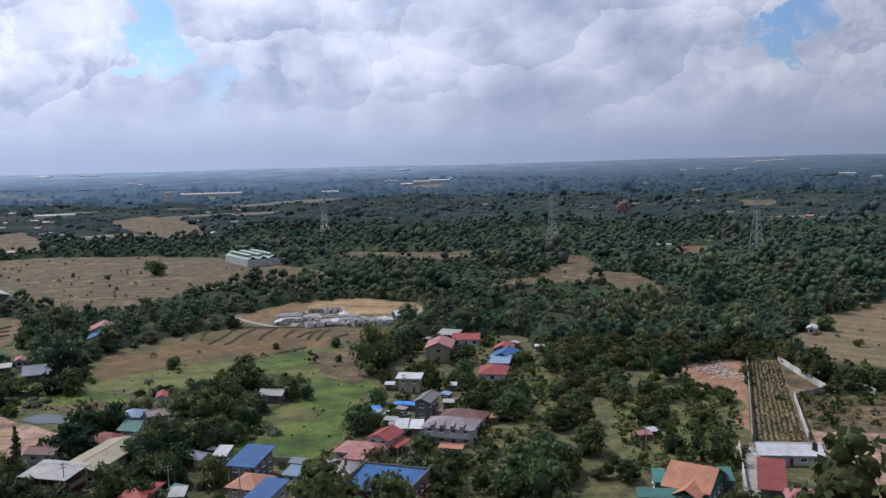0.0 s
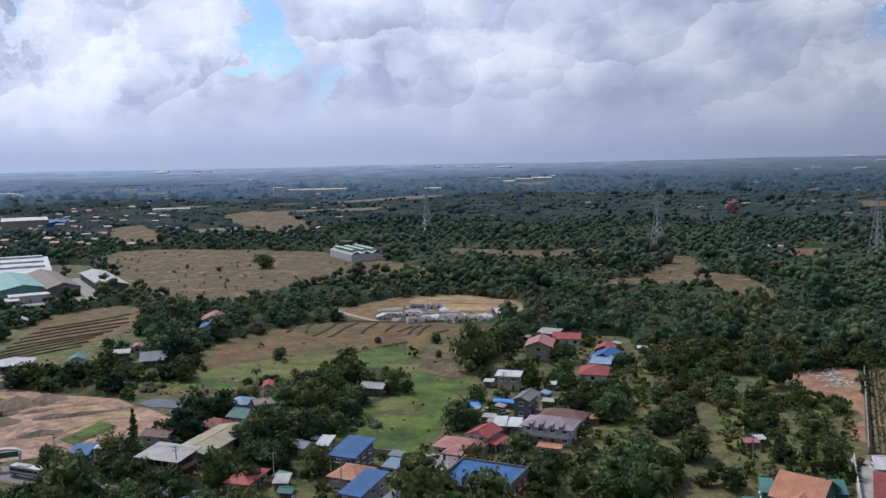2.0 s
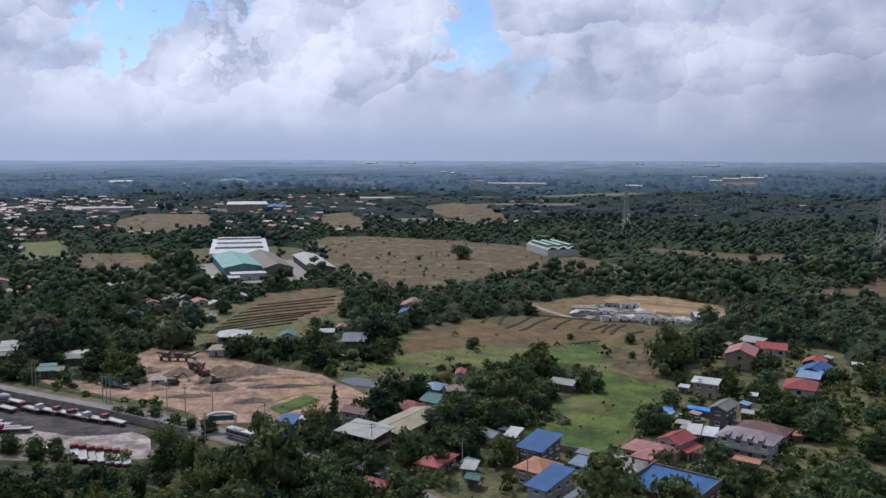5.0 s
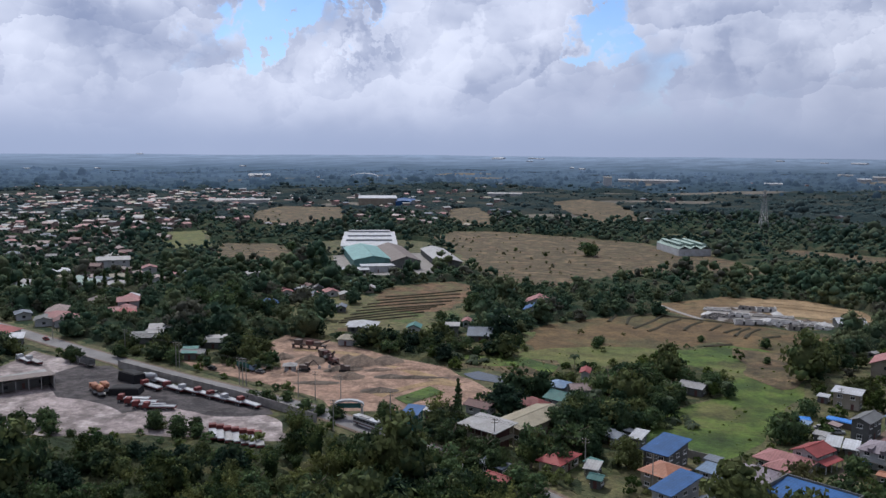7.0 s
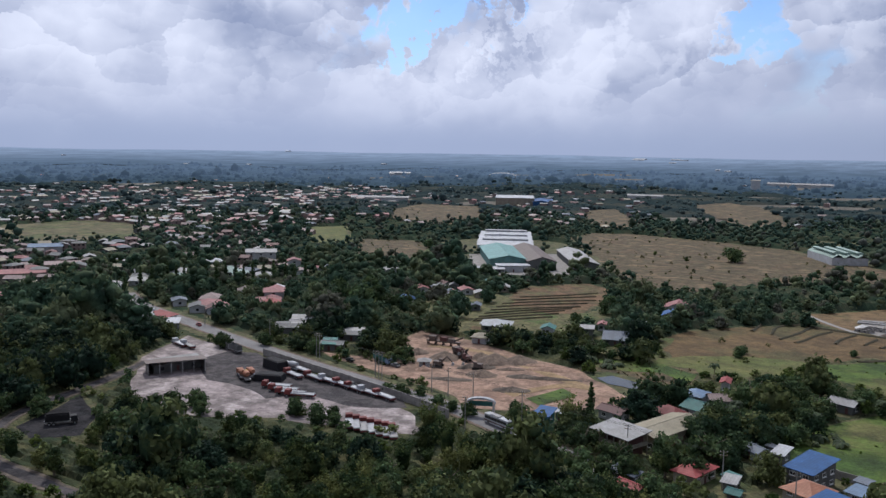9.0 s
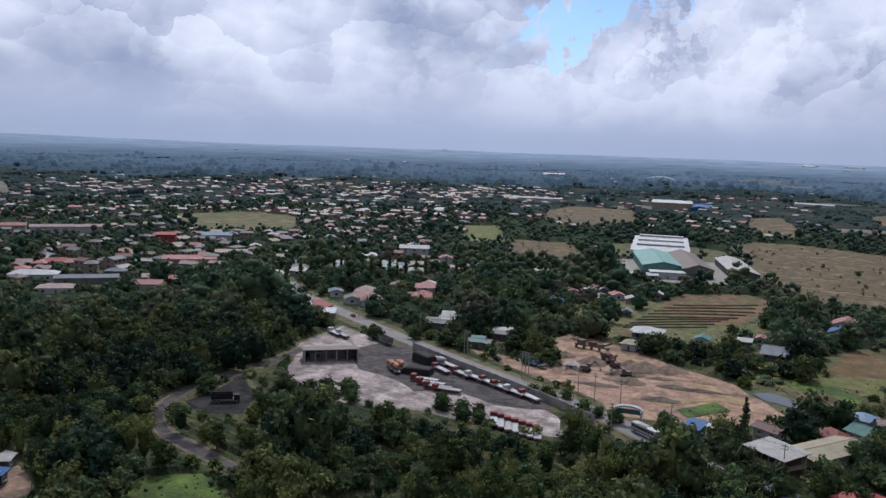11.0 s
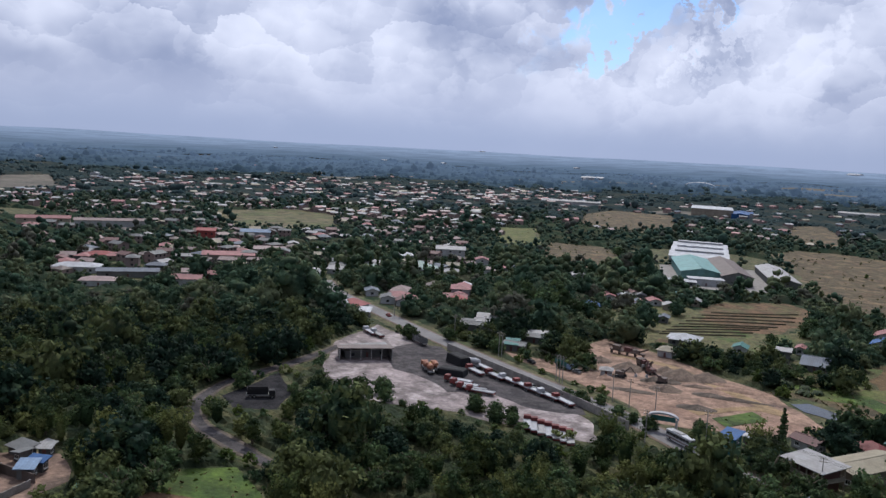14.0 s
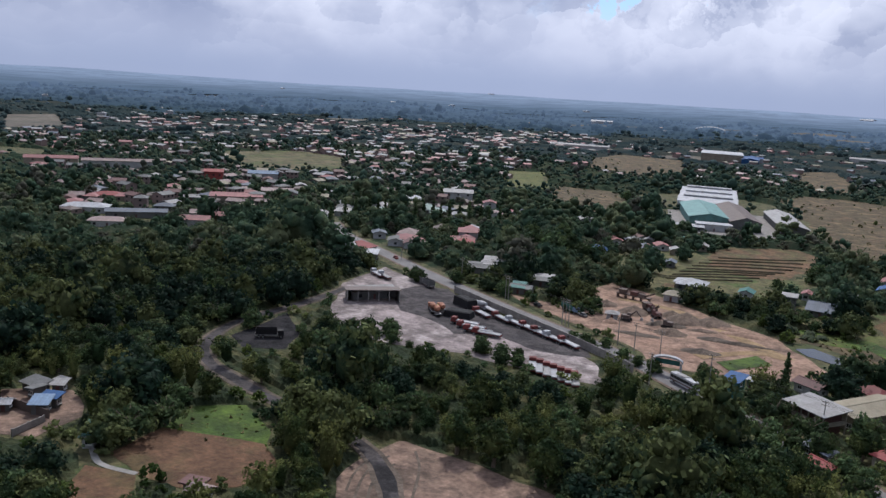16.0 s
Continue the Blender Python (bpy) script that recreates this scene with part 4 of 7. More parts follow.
house(-167.9, 749.4, -56, 53.4, 28.0, 6.0, "multi", "palegreen", "white", 1, pitch=0.15, name="warehouse", openings=False, group="warehouses")
house(-737.3, 1148.7, 33, 58.7, 78.2, 11, "flat", "white", "cream", 3, pitch=0.15, name="warehouse", openings=False, group="warehouses")
house(-695.3, 1159.0, -60, 74.2, 23.7, 7, "gable", "blue", "blue", 1, pitch=0.15, name="warehouse", openings=False, group="warehouses")
house(63.7, 214.6, -34, 12.3, 15.4, 4.2, "cross", "orange", "teal", 1, pitch=0.55)
house(52.8, 206.8, -7, 11.1, 4.4, 3.3, "shed", "teal", "grey", 1)
house(96.9, 237.6, -7, 17.8, 9.8, 3.4, "gable", "white", "white", 1)
house(84.3, 216.4, -19, 6.8, 16.9, 3.0, "shed", "darkred", "grey", 1)
house(91.3, 205.3, -9, 15.5, 6.7, 3.3, "hip", "pink", "cream", 1)
house(177.1, 408.1, 62, 8.0, 4.4, 3.3, "gable", "white", "white", 1)
house(-21.6, 469.7, 23, 14.2, 10.2, 3.3, "gable", "white", "grey", 1)
house(-233.1, 54.5, -71, 4.6, 3.5, 2.6, "shed", "grey", "grey", 1)
house(-233.5, 60.3, 53, 3.5, 3.5, 2.6, "shed", "palegrey", "grey", 1)
house(-221.3, 52.6, 57, 4.9, 5.5, 3.0, "shed", "skyblue", "grey", 1)
house(-224.0, 55.8, 41, 5.2, 3.5, 3.0, "shed", "blue", "grey", 1)
house(-194.9, 56.3, -34, 4.3, 3.5, 3.3, "gable", "teal", "white", 1)
house(-201.3, 59.8, -33, 3.5, 3.5, 3.3, "gable", "teal", "white", 1)
house(-156.4, 66.5, 32, 4.8, 4.6, 3.0, "gable", "rosegrey", "white", 1)
# beside the south yard
house(-237.7, 55.5, 20, 7.5, 5.0, 2.4, "shed", "grey", "grey", 1)
house(-235.5, 61.1, 25, 4.0, 3.4, 2.4, "shed", "palegrey", "grey", 1)
house(-227.4, 45.4, 60, 4.0, 4.0, 2.6, "gable", "white", "grey", 1)
house(-160.8, 67.2, 35, 5.0, 4.0, 2.4, "flat", "maroon", "rust", 1)
# small sheds and lean-tos between the houses
for hx, hy, turn, w, d, h, roof, wall in (
        (-21.5, 322.3, -12, 4.5, 3.0, 2.4, "white", "grey"), (1.4, 249.0, -18, 8.0, 5.0, 2.6, "orange", "cream"), (15.3, 278.4, 20, 4.0, 3.0, 2.2, "orange", "rust"), (1.0, 296.1, -14, 5.0, 3.4, 2.5, "palegrey", "grey"),
        (0.1, 306.3, 70, 5.0, 3.2, 2.5, "skyblue", "grey"), (2.5, 319.5, -10, 4.0, 3.0, 2.4, "white", "grey"), (-16.0, 272.1, -15, 6.0, 4.4, 2.7, "palegrey", "white"), (-9.7, 271.7, -15, 5.4, 4.0, 2.7, "palegrey", "grey"),
        (63.9, 261.1, 10, 4.0, 2.4, 2.0, "white", "grey"), (61.0, 258.6, 5, 5.0, 3.0, 1.8, "pink", "rust"), (56.6, 208.4, -8, 14.0, 6.0, 3.0, "skyblue", "white"), (73.2, 219.0, -8, 3.0, 8.0, 3.0, "teal", "teal"),
        (55.6, 218.9, -8, 3.0, 8.0, 3.0, "teal", "teal"), (42.8, 382.2, 0, 5.0, 3.0, 2.4, "white", "grey"), (32.5, 390.4, 70, 5.0, 4.0, 2.6, "palegrey", "grey"), (-69.3, 251.7, -14, 6.0, 4.0, 2.6, "white", "grey"),
        (-71.6, 219.9, -20, 5.0, 4.0, 2.5, "teal", "grey"), (-2.0, 389.2, 60, 6.0, 4.0, 2.6, "rosegrey", "grey"), (-8.2, 404.8, 60, 6.0, 4.0, 2.6, "palegrey", "grey"), (-23.9, 286.3, -14, 4.0, 3.0, 2.4, "skyblue", "grey"),
        (-18.5, 276.9, -14, 5.0, 3.4, 2.5, "palegrey", "grey"), (-15.4, 289.1, 72, 4.4, 3.2, 2.4, "rosegrey", "grey"), (-43.0, 238.6, -18, 5.0, 4.0, 2.5, "slate", "white"), (-76.7, 248.5, 10, 6.0, 4.4, 2.6, "slate", "white"),
        (-166.1, 377.1, 60, 6.0, 4.5, 2.6, "palegrey", "white"), (-172.9, 379.9, 60, 4.0, 3.0, 2.6, "white", "white"), (-155.7, 341.7, 20, 3.4, 3.0, 2.4, "white", "grey")):
    house(hx, hy, turn, w, d, h, "shed" if w < 5.2 else "gable", roof, wall, 1, 0.25, 0.4)

# ---- the town beyond the road ----
def town_house(seed):
    rng = random.Random(seed)
    roof = ["pink", "maroon", "rosegrey", "rust", "rosegrey", "grey", "slate", "maroon", "beige", "grey", "palegrey", "rosegrey"][seed % 12]
    w, d = rng.uniform(8, 13), rng.uniform(6.5, 9.5)
    st = 2 if seed % 4 == 1 else 1
    ob = house(0, 0, 0, w, d, 3.2 * st, "hip" if seed % 3 == 0 else "gable", roof, ["grey", "rosegrey", "grey", "rosegrey"][seed % 4], st, 0.32, 0.6, group="houses of the town", plain=True)
    HOUSES.pop()
    return ob


TOWN = [(-822, 175), (-1144, 250), (-1627, 662), (-1478, 903), (-1319, 1093), (-1240, 1463), (-967, 1142), (-784, 763), (-560, 590), (-440, 400), (-420, 330), (-470, 240), (-500, 143), (-641, 172)]
MODELS = [town_house(k) for k in range(12)]
trng = random.Random(21)
spots = []
while len(spots) < 540:
    hx, hy = trng.uniform(-1650, -400), trng.uniform(140, 1460)
    r = math.hypot(hx, hy)
    if math.sin(hx / 41 + 2 * math.sin(hy / 67)) * math.cos(hy / 49 + 1.5 * math.sin(hx / 73)) + 0.4 * math.sin((hx - hy) / 29) < -0.12:
        continue
    if trng.random() > (640 / r) ** 1.2 or not inside(np.array([hx]), np.array([hy]), TOWN)[0]:
        continue
    if any(inside(np.array([hx]), np.array([hy]), pts)[0] for pts, clear in FIELDS.values()) or off_line(np.array([hx]), np.array([hy]), ROAD)[0] < 14:
        continue
    if all((hx - a) ** 2 + (hy - b) ** 2 > 12 ** 2 for a, b in spots):
        spots.append((hx, hy))
spots.sort(key=lambda p: math.hypot(*p))
for n, (hx, hy) in enumerate(spots[:165]):
    m = pose(hx, hy, float(rise(np.array(hx), np.array(hy))), 0, 0, trng.choice((20, 35, 60, 110, -30)) + trng.uniform(-8, 8))
    if n < 12:
        MODELS[n].matrix_basis = m
    else:
        copy_thing(MODELS[n % 12], m)
    HOUSES.append((hx, hy, 9))
# the houses beyond, too many to tell apart
distant = spots[165:]
far_rng = random.Random(8)
for n in range(430):
    a, r = (radians(far_rng.uniform(-26, 74)), far_rng.uniform(1050, 2400)) if n % 6 == 0 else (radians(far_rng.uniform(24, 74)), far_rng.uniform(950, 1700))
    hx, hy = -math.sin(a) * r, math.cos(a) * r
    if not any(inside(np.array([hx]), np.array([hy]), pts)[0] for pts, clear in FIELDS.values()):
        distant.append((hx, hy))
walls, roofs = Solid(), Solid()
for hx, hy in distant:
    w, d, h, t = far_rng.uniform(8, 13), far_rng.uniform(6.5, 9), far_rng.choice((3.2, 3.4, 6.0)), radians(far_rng.uniform(0, 180))
    z = float(rise(np.array(hx), np.array(hy)))
    for solid, block in ((walls, Solid().box(0, 0, -0.5, w, d, h + 0.5)), (roofs, roof_solid("gable", w, d, h, 0.6, 0.32))):
        n = len(solid.v)
        solid.v += [(hx + a * math.cos(t) - b * math.sin(t), hy + a * math.sin(t) + b * math.cos(t), z + c) for a, b, c in block.v]
        solid.f += [tuple(n + i for i in f) for f in block.f]
    HOUSES.append((hx, hy, 14))
tagged(new("distant_walls", mesh_of("distant_walls", walls.v, walls.f, "wall_rosegrey")), "pale walls of many distant small houses", "houses", kind="stuff")
tagged(new("distant_roofs", mesh_of("distant_roofs", roofs.v, roofs.f, "distant_roof")), "grey, white and pink roofs of many distant houses", "roofs", kind="stuff")
# larger buildings of the town
for hx, hy, turn, w, d, h, roof, wall, st in (
        (-541.0, 261.7, 62, 34, 14, 5, "pink", "cream", 1), (-780.3, 206.9, 70, 42, 14, 7, "pink", "cream", 2),
        (-758.5, 256.8, 70, 60, 12, 6, "rosegrey", "white", 1), (-646.6, 293.8, 60, 14, 12, 9, "red", "red", 2),
        (-501.9, 178.9, 66, 34, 10, 4, "slate", "grey", 1), (-652.2, 340.3, 60, 24, 14, 6, "skyblue", "white", 1),
        (-460.8, 196.1, 60, 18, 12, 5, "pink", "white", 1), (-503.4, 430.0, 48, 22, 14, 7, "palegrey", "white", 2),
        (-927.0, 1026.1, 40, 70, 14, 6, "white", "white", 1), (-557.9, 302.5, 60, 22, 12, 5, "rosegrey", "cream", 1)):
    house(hx, hy, turn, w, d, h, "gable", roof, wall, st, 0.25, z=float(rise(np.array(hx), np.array(hy))), group="large buildings of the town")
# houses beside the highway and below the warehouses
for hx, hy, turn, w, d, h, roof, wall, st in (
        (-372.2, 281.5, -40, 17, 11, 3.6, "pink", "cream", 1), (-352.2, 276.3, -40, 15, 10, 3.6, "rosegrey", "white", 1), (-367.8, 322.5, -42, 14, 10, 6.0, "pink", "white", 2), (-349.7, 305.0, -42, 12, 9, 3.4, "red", "cream", 1),
        (-299.1, 270.1, 40, 11, 6, 3.2, "grey", "grey", 1), (-300.5, 282.0, 40, 12, 6, 3.2, "palegrey", "grey", 1), (-265.4, 279.4, 30, 14, 6, 3.2, "grey", "grey", 1), (-258.9, 260.0, 30, 9, 6, 3.0, "grey", "grey", 1),
        (-469.8, 199.3, 60, 18, 11, 3.6, "rosegrey", "white", 1), (-307.3, 367.6, -30, 9, 7, 3.2, "blue", "white", 1), (-323.7, 401.5, -40, 9, 7, 3.2, "pink", "white", 1), (-321.4, 413.2, -40, 9, 7, 3.2, "white", "cream", 1),
        (-299.6, 400.4, -40, 10, 7, 3.2, "slate", "white", 1), (-324.8, 425.7, -20, 8, 6, 3.2, "maroon", "white", 1), (-300.0, 414.6, -40, 9, 7, 3.2, "pink", "white", 1), (-287.0, 410.9, -50, 8, 6, 3.2, "palegrey", "cream", 1),
        (-305.5, 446.5, -40, 8, 6, 3.2, "teal", "white", 1), (-281.7, 384.0, -40, 8, 6, 3.0, "grey", "grey", 1), (-229.1, 342.9, 25, 14, 9, 3.4, "white", "cream", 1), (-428.9, 422.6, -40, 12, 9, 3.4, "pink", "white", 1),
        (-425.3, 397.5, -40, 12, 9, 3.4, "rosegrey", "white", 1), (-432.0, 370.6, -40, 14, 9, 3.4, "palegrey", "white", 1), (-445.9, 363.0, -35, 18, 10, 3.6, "palegreen", "grey", 1), (-464.7, 327.3, -35, 16, 10, 3.6, "palegreen", "white", 1),
        (-387.3, 447.6, -40, 11, 9, 3.4, "palegrey", "white", 1), (-456.8, 420.5, -40, 10, 9, 5.5, "pink", "white", 2), (-426.3, 422.2, -40, 12, 9, 3.4, "slate", "white", 1), (-478.0, 366.5, -40, 14, 10, 3.6, "beige", "white", 1),
        (-482.5, 340.3, -40, 20, 10, 3.6, "palegrey", "cream", 1), (-482.3, 312.4, -40, 14, 10, 3.6, "grey", "white", 1), (-463.4, 281.1, -40, 18, 9, 3.6, "palegrey", "white", 1), (-529.4, 158.3, 60, 26, 12, 4.0, "white", "white", 1),
        (-576.7, 187.2, 65, 18, 11, 3.6, "red", "cream", 1), (-567.2, 196.9, 65, 16, 11, 3.6, "pink", "cream", 1), (-479.2, 155.1, 60, 20, 10, 3.6, "rosegrey", "white", 1),
        (-371.8, 274.0, -40, 10, 8, 3.4, "grey", "white", 1), (-363.3, 277.6, -30, 11, 8, 3.4, "maroon", "white", 1), (-358.3, 309.7, 50, 12, 9, 3.4, "pink", "white", 1), (-384.6, 339.3, -48, 12, 8, 3.4, "white", "white", 1), (-463.2, 368.0, -40, 24, 10, 3.4, "palegreen", "white", 1), (-507.7, 390.0, -30, 14, 9, 3.4, "white", "white", 1), (-583.9, 437.1, 50, 11, 8, 3.4, "grey", "white", 1), (-546.0, 465.9, -48, 16, 10, 3.4, "palegrey", "white", 1), (-470.6, 303.0, -40, 14, 9, 3.4, "palegrey", "white", 1), (-499.5, 325.2, -30, 16, 9, 3.4, "grey", "white", 1), (-551.1, 397.0, 50, 10, 8, 3.4, "rosegrey", "white", 1), (-528.7, 362.2, -48, 12, 8, 3.4, "palegrey", "white", 1), (-391.6, 322.0, -40, 10, 8, 3.4, "rust", "white", 1), (-393.8, 278.1, -30, 9, 7, 3.4, "slate", "white", 1)):
    house(hx, hy, turn, w, d, h, "hip" if w > 13 else "gable", roof, wall, st, 0.3, group="houses beside the highway", plain=True)
# scattered far buildings
for hx, hy, turn, w, d, h, roof in (
        (-104, 2570, 8, 34, 22, 8, "white"), (-62, 2640, -3, 46, 26, 9, "palegrey"), (-6, 2690, 4, 62, 24, 9, "white"), (38, 2900, -6, 24, 14, 8, "white"), (-586.7, 2198.8, 10, 150, 30, 8, "palegrey"), (-280.1, 2171.2, 8, 40, 20, 8, "white"),
        (-640.6, 2026.8, 20, 20, 14, 22, "cream"), (-633.5, 1407.9, 18, 60, 20, 6, "palegrey"), (-699.1, 1166.3, 30, 34, 20, 7, "blue"),
        (-1618.0, 1905.8, 35, 60, 30, 9, "white"), (-915.9, 1030.5, 40, 90, 16, 6, "palegrey"), (202.7, 783.7, -20, 12, 9, 5, "palegrey"),
        (-158, 2760, 12, 44, 18, 8, "palegrey"), (1531.3, 4502.8, -15, 90, 30, 8, "white"),
        (-1829, 3991, -10, 60, 26, 8, "white"), (-1689, 4095, 0, 42, 18, 8, "white"), (-524, 4248, -26, 36, 16, 8, "white"), (-186, 4136, -26, 65, 29, 8, "white"),
        (-328, 4147, -30, 31, 13, 8, "white"), (895, 3186, -20, 24, 12, 8, "white"), (996, 3313, 10, 33, 14, 8, "white"), (1090, 3146, 20, 46, 20, 8, "white"),
        (1382, 3743, 25, 76, 33, 8, "palegrey"), (1493, 3840, -5, 65, 28, 8, "palegrey"), (1232, 2920, -15, 27, 12, 8, "palegrey"), (1244, 2641, -30, 46, 20, 8, "white"),
        (1235, 2445, -26, 29, 13, 8, "white"), (346, 3221, -15, 14, 12, 8, "palegrey"), (-1058, 3040, -20, 24, 12, 8, "white"), (-1113, 3084, 20, 17, 12, 8, "white"),
        (-3487, 3179, 0, 35, 15, 8, "white"), (-1619, 1875, -25, 29, 13, 8, "palegrey"), (-2061, 2339, -10, 23, 12, 8, "white"), (-2434, 1767, 0, 28, 12, 8, "white"),
        (-2371, 1978, -10, 23, 12, 8, "white"), (-1791, 3885, 20, 54, 24, 8, "white"), (-1628, 4043, -20, 46, 20, 8, "white"), (-1503, 3607, 20, 29, 13, 8, "white"),
        (-2048, 538, -10, 20, 12, 8, "white"), (-3275, 1801, -10, 24, 12, 8, "white"), (-1593, 637, -30, 14, 12, 8, "white"), (-1472, 473, -30, 14, 12, 8, "white")):
    zz = float(rise(np.array(hx), np.array(hy)))
    house(hx, hy, turn, w, d, h, "gable", roof, "white", 1, 0.18, openings=False, name="warehouse", z=zz, group="far warehouses")

def arch_hall(x, y, turn, w, d, h):
    """A white vaulted roof on open posts."""
    ob = thing("covered_court", x, y, float(rise(np.array(x), np.array(y))), turn, "white vaulted metal roof of an open sports court", "hall")
    s, n = Solid(), 18
    for k in range(n + 1):
        a = math.pi * (0.12 + 0.76 * k / n)
        for r in (1.0, 0.96):
            for yy in (-d / 2, d / 2):
                s.v.append((-math.cos(a) * w / 2 / 0.93 * r, yy, h * (math.sin(a) * r) * 0.75 + h * 0.35))
    for k in range(n):
        i = 4 * k
        s.f += [(i, i + 1, i + 5, i + 4), (i + 2, i + 6, i + 7, i + 3), (i, i + 4, i + 6, i + 2), (i + 1, i + 3, i + 7, i + 5)]
    part("roof", s, "roof_white", ob, "curved white sheet roof")
    for sx in (-1, 1):
        for k in range(5):
            part("post", Solid().box(sx * w * 0.46, -d * 0.45 + k * d * 0.22, -0.5, 0.8, 0.8, h * 0.72), "concrete", ob)
    HOUSES.append((x, y, w))


arch_hall(-1250.1, 1885.1, 32, 74, 40, 17)

# ---- the truck yard ----
def vehicle_wheels(ob, spots, r, width):
    for wx, wy in spots:
        wh = part("wheel", Solid().wheel(wx, wy, r, width), "rubber", ob)
        part("rim", Solid().wheel(wx, wy + (0.03 if wy > 0 else -0.03), r * 0.55, width), "steel", wh)


def truck(x, y, turn, length=9.5, cab="red", bed="white", kind="flat"):
    words = {"flat": "flatbed lorry", "mixer": "concrete mixer lorry", "dump": "tipper lorry"}[kind]
    ob = thing("truck", x, y, 0.2, turn, f"parked {words} with {WORDS.get(cab, cab)} cab and {WORDS.get(bed, bed)} body", "truck", "lorries in the truck yard")
    L = length
    part("chassis", Solid().box(-0.6, 0, 0.7, L - 1.0, 2.2, 0.42), "roof_darkred" if kind == "flat" else "steel", ob)
    c = Solid()
    c.v = [(L / 2 - 2.1, -1.2, 0.7), (L / 2, -1.2, 0.7), (L / 2, 1.2, 0.7), (L / 2 - 2.1, 1.2, 0.7), (L / 2 - 2.1, -1.15, 2.5), (L / 2 - 0.35, -1.15, 2.5), (L / 2 - 0.35, 1.15, 2.5), (L / 2 - 2.1, 1.15, 2.5)]
    c.f = [(3, 2, 1, 0), (4, 5, 6, 7), (0, 1, 5, 4), (1, 2, 6, 5), (2, 3, 7, 6), (3, 0, 4, 7)]
    cb = part("cab", c, "roof_" + cab, ob)
    wsn = Solid()
    wsn.v = [(L / 2 - 0.12, -1.0, 1.7), (L / 2 - 0.12, 1.0, 1.7), (L / 2 - 0.30, 1.0, 2.35), (L / 2 - 0.30, -1.0, 2.35), (L / 2 - 0.22, -1.0, 1.7), (L / 2 - 0.22, 1.0, 1.7), (L / 2 - 0.42, 1.0, 2.35), (L / 2 - 0.42, -1.0, 2.35)]
    wsn.f = [(0, 1, 2, 3), (7, 6, 5, 4), (0, 4, 5, 1), (1, 5, 6, 2), (2, 6, 7, 3), (3, 7, 4, 0)]
    part("windscreen", wsn, "opening", cb)
    if kind == "mixer":
        dr = Solid().rod((-L / 2 + 0.4, 0, 2.9), (-0.6, 0, 2.2), 0.7, 1.35, 12).rod((-0.6, 0, 2.2), (L / 2 - 2.4, 0, 1.9), 1.35, 0.8, 12)
        part("drum", dr, "roof_" + bed, ob, f"{bed} mixing drum")
    else:
        h = 1.4 if kind == "dump" else 0.14
        bd = part("cargo_bed", Solid().box(-1.15, 0, 1.12, L - 2.4, 2.5, 0.55 if kind == "dump" else 0.22), "roof_" + bed, ob)
        for sx, sy, lx, ly in ((-1.15, -1.2, L - 2.5, 0.08), (-1.15, 1.2, L - 2.5, 0.08), (-L / 2 + 0.1, 0, 0.08, 2.4), (L / 2 - 2.4, 0, 0.08, 2.4)):
            part("side_board", Solid().box(sx, sy, 1.65 if kind == "dump" else 1.32, lx, ly, h), "roof_" + bed, bd)
    vehicle_wheels(ob, [(wx, wy) for wx in (L / 2 - 1.0, -L / 2 + 1.2, -L / 2 + 2.5) for wy in (-1.05, 1.05)], 0.5, 0.3)
    return ob


HEAD = -9.0
